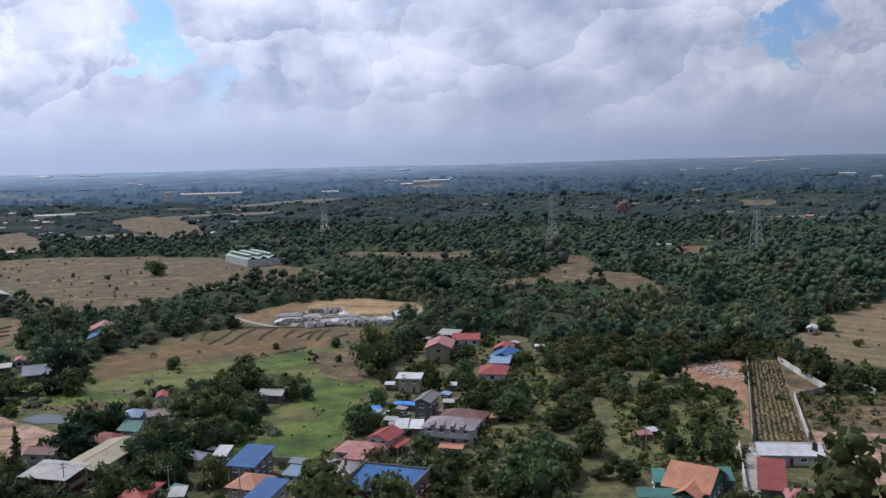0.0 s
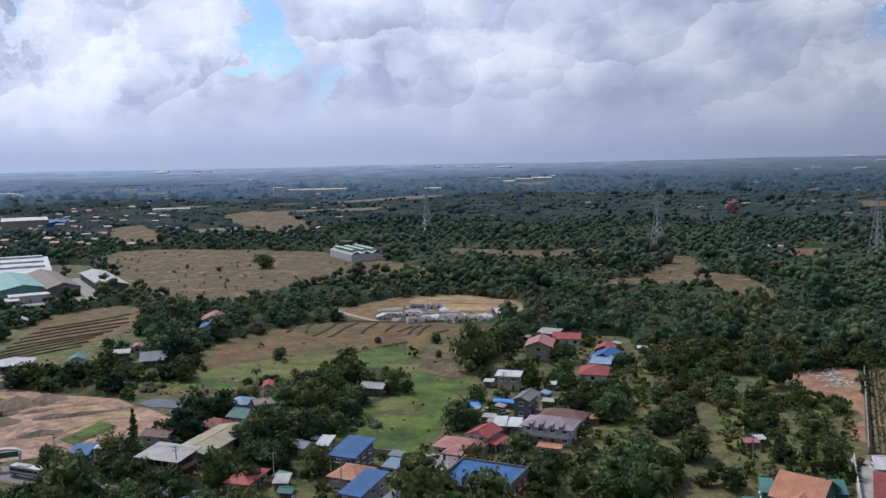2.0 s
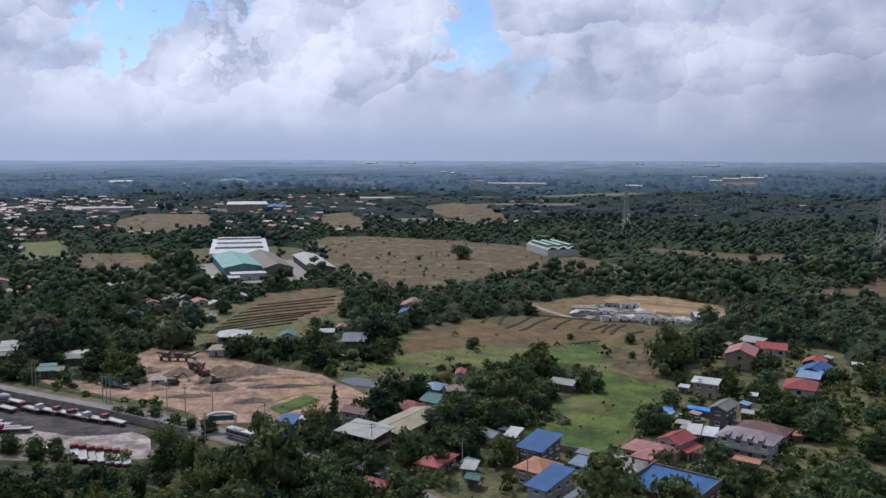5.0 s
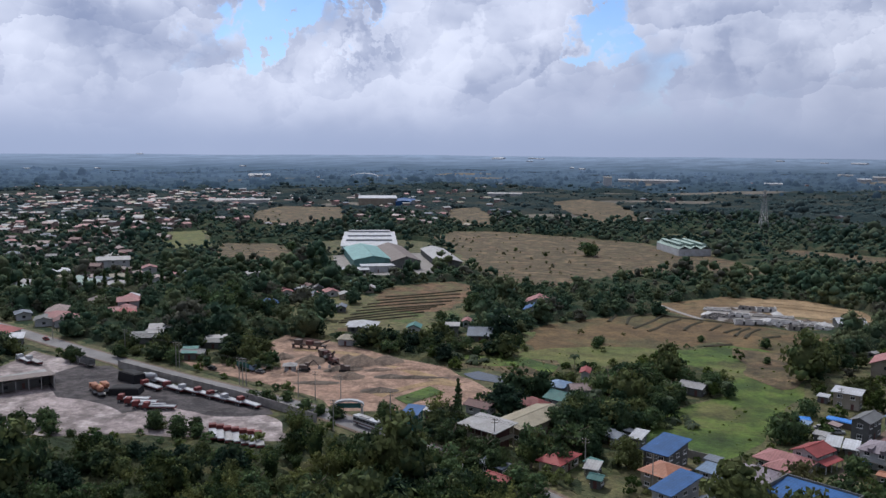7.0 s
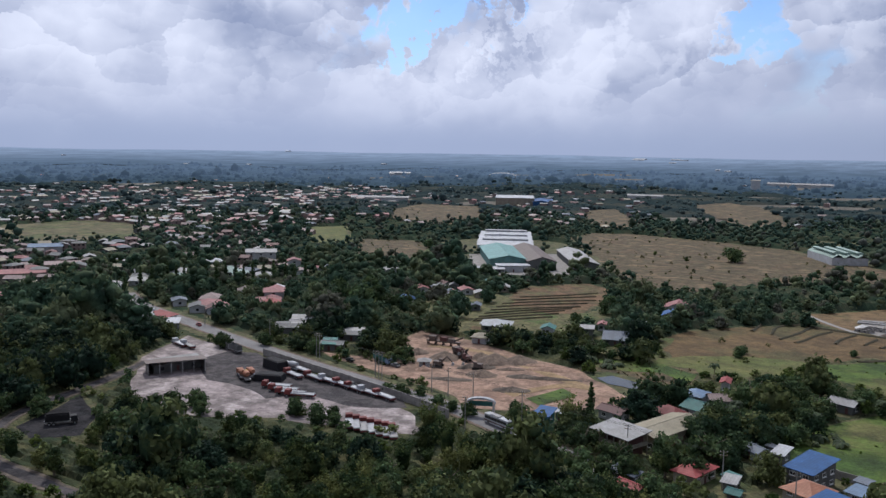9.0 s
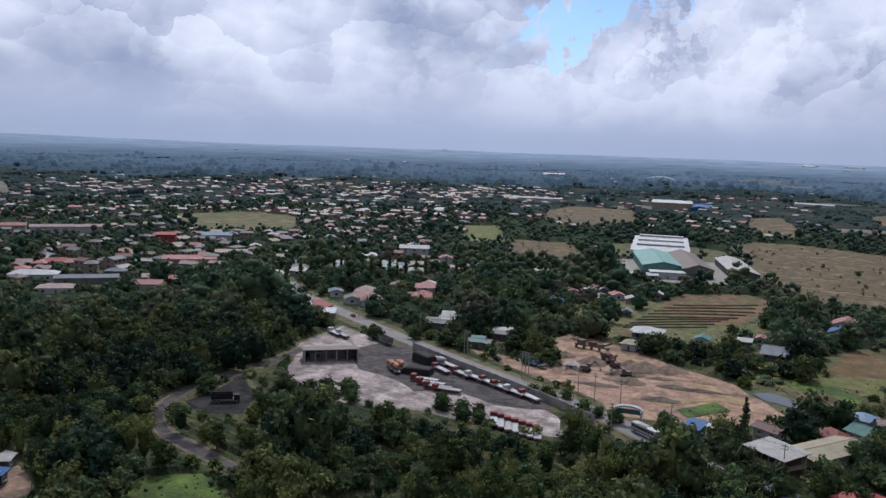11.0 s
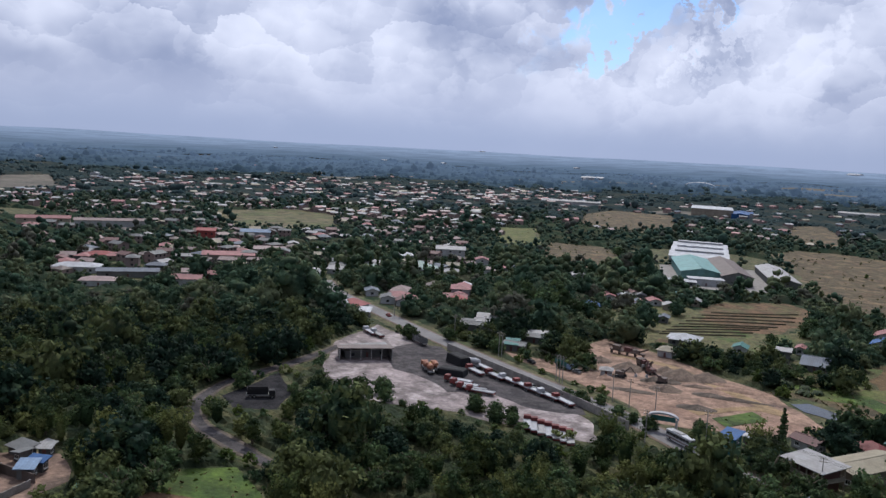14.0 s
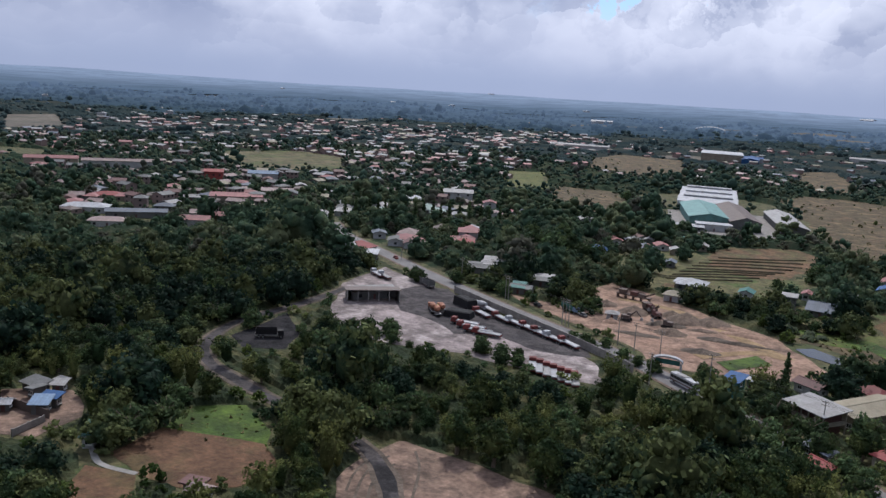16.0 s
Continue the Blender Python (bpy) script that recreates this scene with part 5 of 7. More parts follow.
for spot, turn, cab, bed, kind in (
        ((-246.8, 224.7), HEAD + 180, "white", "white", "mixer"),
        ((-238.5, 218.0), HEAD + 178, "darkred", "white", "flat"),
        ((-229.6, 220.4), HEAD + 180, "darkred", "white", "flat"),
        ((-222.2, 220.7), HEAD + 182, "white", "white", "flat"),
        ((-214.6, 220.3), HEAD + 178, "darkred", "white", "flat"),
        ((-207.6, 219.4), HEAD + 180, "darkred", "white", "flat"),
        ((-200.6, 219.0), HEAD + 182, "white", "white", "flat"),
        ((-193.5, 219.0), HEAD + 178, "darkred", "white", "flat"),
        ((-242.1, 225.1), HEAD + 180, "darkred", "white", "flat"),
        ((-231.5, 203.5), 206, "darkred", "white", "flat"),
        ((-226.3, 202.0), 206, "darkred", "white", "flat"),
        ((-221.2, 200.8), 206, "darkred", "white", "flat"),
        ((-216.8, 201.2), 206, "darkred", "white", "flat"),
        ((-179.6, 190.5), 135, "darkred", "white", "flat"),
        ((-176.5, 190.3), 135, "darkred", "palegrey", "flat"),
        ((-173.8, 190.7), 135, "darkred", "white", "flat"),
        ((-170.7, 190.8), 135, "darkred", "palegrey", "flat"),
        ((-168.0, 191.2), 135, "darkred", "white", "flat"),
        ((-165.5, 191.4), 135, "darkred", "palegrey", "flat"),
        ((-182.4, 190.1), 135, "darkred", "white", "flat"),
        ((-388.3, 253.8), 168, "white", "white", "flat"),
        ((-378.3, 252.7), 168, "white", "white", "flat"),
        ((-365.9, 250.1), 168, "white", "white", "flat"),
        ((-374.7, 246.0), 168, "white", "white", "flat"),
        ((-313.1, 220.5), 168, "white", "white", "flat"), ((-307.8, 221.0), 168, "white", "palegrey", "flat"),
        ((-252.8, 205.0), 150, "orange", "orange", "mixer"), ((-249.0, 204.0), 150, "yellow", "orange", "mixer"), ((-250.7, 207.9), 150, "orange", "orange", "mixer"),
        ((-294.5, 231.3), 160, "grey", "grey", "dump"), ((-287.2, 229.4), 170, "white", "grey", "dump"), ((-226.3, 255.8), HEAD, "skyblue", "teal", "dump"),
        ((-267.5, 266.2), 40, "white", "teal", "dump"), ((-251.7, 133.3), 60, "black", "black", "dump")):
    truck(spot[0], spot[1], turn, 11.0 if kind == "flat" else 9.5, cab, bed, kind)
for (hx, hy), turn, w, d, h in (((-252.7, 221.8), HEAD, 11, 5, 3.4), ((-241.7, 209.3), 30, 11, 6, 2.3)):
    ob = thing("stockpile", hx, hy, 0.15, turn, "stack of goods under black sheeting", "stockpile", "covered stacks in the truck yard")
    part("load", Solid().box(0, 0, 0, w, d, h, 0, 0.93), "wall_black", ob)
    part("sheeting", Solid().box(0, 0, h, w * 0.9, d * 0.9, 0.35, 0, 0.8), "wall_black", ob)


def open_shed(x, y, turn, w, d, h):
    ob = thing("open_shed", x, y, 0.3, turn, "long open-fronted shed with pale sheet roof in the truck yard", "shed")
    part("roof", Solid().slab([(-w / 2 - 0.8, -d / 2 - 1.2, h + 0.6), (w / 2 + 0.8, -d / 2 - 1.2, h + 0.6), (w / 2 + 0.8, d / 2 + 0.5, h - 0.2), (-w / 2 - 0.8, d / 2 + 0.5, h - 0.2)], 0.18), "roof_rust", ob)
    part("back_wall", Solid().box(0, d / 2, 0, w, 0.25, h - 0.4), "old_concrete", ob)
    for sx in (-1, 1):
        part("side_wall", Solid().box(sx * w / 2, 0, 0, 0.25, d - 0.3, h - 0.4), "old_concrete", ob)
    for k in range(6):
        part("post", Solid().box(-w / 2 + w * k / 5, -d / 2 - 0.6, 0, 0.25, 0.25, h + 0.4), "steel", ob)
    HOUSES.append((x, y, w))


open_shed(-279.0, 194.3, 62, 21, 8, 4.2)


def wall_run(name, pts, h, thick, mat, label, piece=6.0, z=0.3):
    """A garden or yard wall: panels between posts."""
    ob = thing(name, pts[0][0], pts[0][1], z, 0, label, "wall")
    ox, oy = pts[0]
    for (x0, y0), (x1, y1) in zip(pts, pts[1:]):
        run, turn = math.hypot(x1 - x0, y1 - y0), math.degrees(math.atan2(y1 - y0, x1 - x0))
        n = max(1, round(run / piece))
        for k in range(n):
            t = (k + 0.5) / n
            part("panel", Solid().box(x0 + (x1 - x0) * t - ox, y0 + (y1 - y0) * t - oy, -0.4, run / n - 0.3, thick, h + 0.4 + 0.05 * (k % 2), turn), mat, ob)
        for k in range(n + 1):
            part("post", Solid().box(x0 + (x1 - x0) * k / n - ox, y0 + (y1 - y0) * k / n - oy, -0.4, 0.34, 0.34, h + 0.6, turn), mat, ob)
    return ob


wall_run("yard_wall", [(-272.8, 233.1), (-241.3, 228.7), (-197.0, 223.2), (-177.5, 219.8), (-163.0, 216.3)], 2.6, 0.3, "old_concrete", "long weathered grey concrete wall along the highway")
wall_run("garden_wall", [(139.4, 353.0), (138.7, 329.6), (139.2, 307.3)], 2.0, 0.3, "pale_concrete", "white rendered wall round the planted field")
wall_run("garden_wall", [(123.6, 298.2), (110.2, 254.7)], 2.0, 0.3, "pale_concrete", "pale rendered wall beside the planted field")
wall_run("garden_wall", [(138.8, 306.6), (123.6, 298.2)], 1.8, 0.3, "old_concrete", "dark weathered wall beside the planted field")
wall_run("garden_wall", [(126.6, 354.2), (105.0, 289.9), (92.8, 253.8)], 2.0, 0.3, "old_concrete", "dark weathered wall along the red path")
wall_run("garden_wall", [(87.0, 249.0), (76.1, 211.0)], 1.6, 0.3, "pale_concrete", "white wall along the driveway")
wall_run("garden_wall", [(150.3, 322.5), (153.4, 300.1)], 2.0, 0.4, "pale_concrete", "white wall under the trees")
wall_run("garden_wall", [(-50.9, 243.0), (-43.0, 241.6)], 2.2, 0.25, "old_concrete", "grey block wall behind the village houses")
wall_run("garden_wall", [(-229.9, 46.7), (-215.8, 52.8)], 2.2, 0.25, "wall_rust", "brown weathered wall beside the south yard")
wall_run("garden_wall", [(-209.1, 42.8), (-214.2, 51.3)], 1.6, 0.25, "old_concrete", "low grey wall round the south yard")
ribbon("driveway", [(88.8, 248.9), (83.5, 229.2), (76.7, 206.4)], 5.0, "concrete", 0.24, "pale concrete driveway")


def pole(x, y, h=10.5, arms=2, turn=20):
    ob = thing("utility_pole", x, y, 0.0, turn, "grey concrete utility pole with crossarms", "utility pole", "utility poles along the road")
    part("shaft", Solid().rod((0, 0, -0.5), (0, 0, h), 0.19, 0.12, 8), "concrete", ob)
    for k in range(arms):
        arm = part("crossarm", Solid().box(0, 0, h - 0.5 - 0.9 * k, 2.0, 0.14, 0.14), "bark", ob)
        for dx in (-0.85, 0.0, 0.85):
            part("insulator", Solid().rod((dx, 0, h - 0.36 - 0.9 * k), (dx, 0, h - 0.12 - 0.9 * k), 0.07, 0.05, 6), "frame_white", arm)


for hx, hy in ((-185.8, 236.4), (-178.3, 236.3), (-166.8, 235.4), (-253.9, 245.3), (-252.1, 245.3), (-214.5, 238.1), (-212.9, 238.2), (-211.3, 238.2), (-290.3, 251.9), (-142.0, 227.6),
               (-101.3, 219.3), (-72.5, 215.7), (-152.6, 211.2), (57.1, 239.8), (-15.2, 305.0), (-53.3, 212.6), (-281.9, 263.0), (-339.0, 253.6)):
    pole(hx, hy)


def wires(line, h, n, label):
    """Three sagging wires from pole to pole, one mesh."""
    s = Solid()
    for (x0, y0), (x1, y1) in zip(line, line[1:]):
        side = Vector((-(y1 - y0), x1 - x0, 0)).normalized()
        for k in (-0.85, 0.0, 0.85):
            last = None
            for i in range(9):
                t = i / 8
                p = Vector((x0 + (x1 - x0) * t, y0 + (y1 - y0) * t, h - 4 * 0.9 * t * (1 - t))) + side * k
                if last is not None:
                    s.rod(last, p, 0.025, 0.025, 3)
                last = p
    return tagged(new("power_lines", mesh_of("power_lines", s.v, s.f, "rubber")), label, "power lines", kind="stuff")


wires([(-290.3, 251.9), (-253.3, 245.6), (-212.9, 238.2), (-185.8, 236.4), (-166.8, 235.4), (-142.0, 227.6), (-101.3, 219.3), (-72.5, 215.7)], 10.2, 3, "thin dark power lines between the roadside poles")


def bus(x, y, turn):
    ob = thing("bus", x, y, 0.28, turn, "white coach with dark windows on the highway", "bus")
    part("body", Solid().box(0, 0, 0.45, 11.5, 2.5, 2.75, 0, 0.97), "roof_white", ob)
    part("roof_unit", Solid().box(-1, 0, 3.2, 4.0, 1.8, 0.25), "roof_palegrey", ob)
    for sy in (-1, 1):
        for k in range(7):
            part("window", Solid().box(-4.6 + 1.5 * k, sy * 1.235, 1.75, 1.35, 0.08, 0.95), "opening", ob)
        part("stripe", Solid().box(0, sy * 1.25, 0.95, 11.3, 0.06, 0.35), "roof_maroon", ob, "dark red side stripe")
    for sx in (-1, 1):
        part("windscreen", Solid().box(sx * 5.70, 0, 1.6, 0.1, 2.2, 1.2), "opening", ob)
    vehicle_wheels(ob, [(wx, wy) for wx in (-3.6, 3.9) for wy in (-1.1, 1.1)], 0.5, 0.3)


bus(-145.5, 219.5, math.degrees(math.atan2(213 - 219.5, 23)))


def car(x, y, turn, tone):
    ob = thing("car", x, y, 0.25, turn, f"parked {WORDS.get(tone, tone)} saloon car", "car", "parked cars")
    part("body", Solid().box(0, 0, 0.3, 4.3, 1.7, 0.65, 0, 0.97), "roof_" + tone, ob)
    part("cabin", Solid().box(-0.2, 0, 0.95, 2.4, 1.55, 0.55, 0, 0.75), "opening", ob)
    part("roof", Solid().box(-0.2, 0, 1.48, 1.8, 1.2, 0.06), "roof_" + tone, ob)
    vehicle_wheels(ob, [(wx, wy) for wx in (-1.35, 1.35) for wy in (-0.75, 0.75)], 0.32, 0.2)


for (hx, hy), turn, tone in (((-390.0, 254.7), 160, "white"), ((-371.1, 249.9), 160, "white"), ((-218.5, 254.5), 172, "grey"), ((-238.4, 249.2), 170, "black"), ((-264.3, 255.2), 170, "grey"),
                             ((-22.0, 234.5), 60, "white"), ((-14.6, 287.1), 20, "white"), ((-19.6, 288.8), 15, "palegrey"), ((-212.6, 223.1), 172, "grey"),
                             ((-359.0, 252.0), 160, "white"), ((-340.3, 251.0), 160, "red"), ((-133.9, 226.2), 165, "palegrey")):
    car(hx, hy, turn, tone)


def gate_arch(x, y, turn, w):
    ob = thing("gate_arch", x, y, 0.3, turn, "white arched gateway with a teal panel at the roadside", "gateway")
    for sx in (-1, 1):
        part("pillar", Solid().box(sx * w / 2, 0, -0.3, 0.7, 0.7, 4.4), "pale_concrete", ob)
    s, n = Solid(), 12
    for k in range(n + 1):
        a = math.pi * k / n
        for dz in (0.0, 0.9):
            for yy in (-0.9, 0.9):
                s.v.append((-math.cos(a) * (w / 2 + 0.6), yy, 3.9 + 1.7 * math.sin(a) + dz * 0.6))
    for k in range(n):
        i = 4 * k
        s.f += [(i, i + 4, i + 5, i + 1), (i + 2, i + 3, i + 7, i + 6), (i, i + 2, i + 6, i + 4), (i + 1, i + 5, i + 7, i + 3)]
    part("arch", s, "roof_white", ob, "white curved top")
    part("panel", Solid().box(0, 0, 3.2, w - 0.8, 0.25, 1.6), "wall_teal", ob, "teal panel below the arch")


gate_arch(-156.3, 225.1, 28, 8.5)

# ---- quarry yard ----
def heap(x, y, w, d, h, mat, label, seed, turn=0, group="heaps in the quarry yard"):
    """A tipped heap with slumped sides."""
    ob = thing("gravel_heap", x, y, 0.2, turn, label, "heap", group)
    n = 15
    s = Solid()
    for i in range(n):
        for j in range(n):
            u, v = 2 * i / (n - 1) - 1, 2 * j / (n - 1) - 1
            r = math.hypot(u, v)
            bump = 0.24 * noise.noise(Vector((u * 2.1, v * 2.1, seed))) + 0.1 * noise.noise(Vector((u * 6, v * 6, seed)))
            z = max(0.0, 1 - r * (1 + bump * 1.4)) * h * (1 + bump) - 0.25 * (r > 0.97)
            s.v.append((u * w / 2, v * d / 2, z))
    for i in range(n - 1):
        for j in range(n - 1):
            s.f.append((i * n + j, (i + 1) * n + j, (i + 1) * n + j + 1, i * n + j + 1))
    part("mound", s, mat, ob, smooth=True)


for k, ((hx, hy), w, d, h, mat, label) in enumerate((
        ((-212.7, 279.3), 15, 15, 4.2, "gravel", "grey-brown conical gravel heap"), ((-193.5, 288.5), 18, 18, 4.8, "gravel", "tall brown gravel heap"),
        ((-201.1, 289.5), 11, 12, 3.4, "gravel", "small brown gravel heap on bare earth"), ((-185.2, 294.5), 18, 16, 4.0, "gravel", "broad brown gravel heap"),
        ((-185.5, 267.3), 15, 12, 3.2, "gravel", "low grey gravel heap"), ((-167.6, 291.9), 26, 8, 1.8, "dirt", "long low earth bank"),
        ((-164.4, 256.8), 18, 8, 1.9, "mud", "low dark earth mound"), ((-191.1, 253.8), 22, 6, 1.2, "mud", "spread dark soil mound"),
        ((-171.5, 275.1), 16, 7, 1.5, "mud", "low dark earth mound"), ((-207.2, 258.5), 9, 7, 2.2, "dirt", "earth heap beside the hut"),
        ((-196.3, 273.9), 14, 6, 1.8, "mud", "broken dark rubble heap"), ((-162.7, 278.5), 34, 4, 1.3, "mud", "long dark earth bank"),
        ((-190.1, 277.0), 10, 6, 2.0, "mud", "broken rubble heap on bare earth"), ((-226.7, 278.8), 12, 10, 3.0, "gravel", "grey gravel heap on bare earth"),
        ((-176.5, 293.6), 18, 6, 1.2, "dirt", "low earth bank across the yard"), ((-180.9, 281.5), 14, 5, 1.3, "gravel", "low gravel bank across the yard"))):
    heap(hx, hy, w * 0.85, d * 0.85, h * 0.75, mat, label, k * 3.7, 20 + 17 * k % 60 if w < 16 else 30)
for k, line in enumerate(([(-224.4, 261.4), (-182.0, 243.5), (-157.8, 244.1), (-153.0, 259.0)], [(-231.5, 292.8), (-206.5, 300.7), (-169.2, 286.0), (-142.5, 277.6)], [(-231.8, 248.9), (-200.0, 246.1), (-168.5, 245.7)],
                          [(-162.3, 251.0), (-154.2, 277.4), (-142.5, 277.6)])):
    ribbon("wheel_track", line, 5.0, "sand" if k % 2 else "dirt", 0.21 + 0.01 * k, "worn wheel track across the quarry yard", 0.0, 0.5)


def excavator(x, y, turn, tone):
    ob = thing("excavator", x, y, 0.3, turn, f"worn {WORDS.get(tone, tone)} excavator standing in the quarry yard", "excavator", "machines in the quarry yard")
    for sy in (-1, 1):
        part("track", Solid().box(0, sy * 1.2, 0, 4.0, 0.6, 0.95, 0, 0.9), "rubber", ob)
    part("body", Solid().box(-0.4, 0, 1.05, 3.4, 2.6, 1.3, 0, 0.95), "roof_" + tone, ob)
    cb = part("cab", Solid().box(0.7, 0.75, 1.05, 1.5, 1.1, 2.0, 0, 0.9), "roof_" + tone, ob)
    part("window", Solid().box(1.36, 0.75, 1.9, 0.1, 0.9, 0.9), "opening", cb)
    part("boom", Solid().rod((1.0, -0.3, 1.8), (3.8, -0.3, 4.6), 0.32, 0.26, 4), "roof_" + tone, ob)
    part("arm", Solid().rod((3.8, -0.3, 4.6), (6.0, -0.3, 2.4), 0.26, 0.2, 4), "roof_" + tone, ob)
    part("bucket", Solid().box(6.1, -0.3, 1.2, 1.1, 1.1, 1.1, 0, 0.7), "steel", ob)


def crusher(x, y, turn, length):
    ob = thing("crushing_plant", x, y, 0.3, turn, "rusty brown stone crushing plant with conveyor", "machine", "machines in the quarry yard")
    part("frame", Solid().box(0, 0, 1.2, length, 2.2, 0.5), "wall_rust", ob)
    for k in range(5):
        part("leg", Solid().box(-length / 2 + 0.5 + k * (length - 1) / 4, 0, -0.2, 0.35, 2.0, 1.5), "wall_rust", ob)
    part("hopper", Solid().box(-length * 0.32, 0, 1.7, 2.6, 2.6, 1.9, 0, 1.25), "wall_rust", ob)
    part("engine", Solid().box(length * 0.02, 0, 1.7, 3.0, 2.2, 1.7), "wall_maroon", ob)
    part("screen", Solid().box(length * 0.25, 0, 1.7, 3.2, 2.3, 1.3, 0, 0.8), "wall_rust", ob)
    part("conveyor", Solid().rod((length * 0.3, 0, 1.9), (length * 0.62, 0, 4.2), 0.5, 0.5, 4), "wall_rust", ob)


crusher(-227.5, 297.8, 12, 16)
crusher(-208.8, 285.2, -20, 9)
excavator(-202.3, 280.7, 160, "maroon")
excavator(-205.5, 265.8, 20, "rust")
excavator(-191.1, 272.6, 200, "rust")
house(-210.9, 263.5, 35, 4.2, 3.6, 2.8, "hip", "palegrey", "white", 1, group="huts")

# ---- building site: rows of unfinished block houses ----
def shell_row(x, y, turn, w, d, h, bays, mat):
    ob = thing("unfinished_house", x, y, 0.3, turn, "roofless pale concrete shell of a row house", "building shell", "unfinished houses on the site")
    for sy in (-1, 1):
        part("wall", Solid().box(0, sy * d / 2, -0.3, w, 0.25, h + 0.3), mat, ob)
    for k in range(bays + 1):
        part("cross_wall", Solid().box(-w / 2 + w * k / bays, 0, -0.3, 0.25, d - 0.26, h + 0.3 + 0.5 * (k % 2)), mat, ob)
    part("slab", Solid().box(0, 0, -0.3, w + 1, d + 1, 0.4), "old_concrete", ob)
    part("doorway", Solid().box(-w * 0.2, -d / 2 - 0.02, 0, 1.1, 0.28, h - 0.2), "opening", ob)
    part("doorway", Solid().box(w * 0.2, -d / 2 - 0.02, 0, 1.1, 0.28, h - 0.2), "opening", ob)


for k, ((hx, hy), w) in enumerate((((-88.6, 484.5), 14), ((-83.0, 466.8), 16), ((-74.9, 470.8), 12), ((-66.9, 452.2), 14), ((-64.2, 478.0), 14), ((-56.8, 455.7), 12), ((-50.9, 463.0), 14), ((-44.2, 451.1), 12), ((-41.1, 468.4), 14), ((-34.2, 459.4), 12), ((-74.7, 495.3), 12), ((-64.6, 494.1), 12), ((-53.9, 480.2), 10), ((-87.9, 459.3), 10))):
    shell_row(hx, hy, (8, -12, 4, 20)[k % 4], w * (1.0, 0.7, 0.85)[k % 3], 5.0, 0.5 + 0.45 * (k % 4), 3, "old_concrete" if k % 3 == 1 else "pale_concrete")
for k, (hx, hy) in enumerate(((-80, 477), (-70, 462), (-60, 468), (-47, 456), (-38, 464), (-58, 489), (-70, 487), (-82, 491), (-33, 470), (-48, 473), (-77, 457), (-91, 470), (-26, 462), (-42, 477))):
    heap(hx, hy, 5 + 2 * (k % 3), 4 + k % 3, 0.9 + 0.3 * (k % 3), ("gravel", "mud", "pale_concrete")[k % 3], "low heap of rubble and sand on the building site", 50 + k * 2.3, 23 * k, "heaps on the building site")
for k, line in enumerate((
        [(-131, 422), (-133, 442)], [(-121, 420), (-126, 443), (-116, 454)], [(-115, 412), (-112, 430), (-111, 452)], [(-107, 409), (-105, 418), (-104, 435), (-100, 447)],
        [(-92, 420), (-93, 431), (-89, 446)], [(-81, 426), (-79, 443)], [(-74, 424), (-69, 439)], [(-68, 419), (-68, 431), (-65, 442)], [(-63, 416), (-63, 430), (-60, 442)],
        [(-56, 420), (-49, 429)], [(-76, 389), (-66, 400)], [(-140, 455), (-128, 458), (-92, 449), (-56, 451), (-27, 462)],
        [(-248, 349), (-237, 364), (-223, 386)], [(-252, 360), (-242, 382), (-227, 406)], [(-258, 380), (-245, 399), (-226, 422)], [(-264, 400), (-251, 422), (-229, 446)], [(-268, 425), (-250, 450), (-240, 470)],
        [(-250, 354), (-240, 373), (-225, 396)], [(-255, 370), (-244, 391), (-227, 414)], [(-261, 390), (-248, 411), (-228, 434)], [(-266, 413), (-251, 436), (-235, 458)])):
    ribbon("field_bank", line, 1.9 if k < 12 else 0.8, "bank", 0.12, "low grass bank across the field, edge shade in its dark tone", 0.7, 0.6)


def pylon(x, y, h, turn):
    ob = thing("pylon", x, y, float(rise(np.array(x), np.array(y))), turn, "grey steel lattice power pylon among trees", "pylon", "power pylons")
    half = lambda z: 4.2 * (1 - z / h) ** 1.25 + 0.7
    levels = [h * k / 9 for k in range(10)]
    for sx, sy in ((-1, -1), (1, -1), (1, 1), (-1, 1)):
        s = Solid()
        for z in levels:
            s.v += [(sx * half(z) + dx, sy * half(z) + dy, z) for dx, dy in ((-0.18, -0.18), (0.18, -0.18), (0.18, 0.18), (-0.18, 0.18))]
        s.f = [(4 * k + i, 4 * k + (i + 1) % 4, 4 * k + 4 + (i + 1) % 4, 4 * k + 4 + i) for k in range(9) for i in range(4)]
        part("leg", s, "steel", ob)
    for k, (a, b) in enumerate(zip(levels, levels[1:])):
        for p, q in (((-1, -1), (1, -1)), ((1, -1), (1, 1)), ((1, 1), (-1, 1)), ((-1, 1), (-1, -1))):
            for u, v in ((p, q), (q, p)):
                part("brace", Solid().rod((u[0] * half(a), u[1] * half(a), a), (v[0] * half(b), v[1] * half(b), b), 0.12, 0.12, 3), "steel", ob)
    for z in (h * 0.74, h * 0.85, h * 0.96):
        part("crossarm", Solid().box(0, 0, z, 13 - 3 * (z / h), 0.8, 0.5), "steel", ob)


pylon(104, 813, 50, 30)
pylon(268, 731, 50, 20)
pylon(-136, 989, 46, 30)

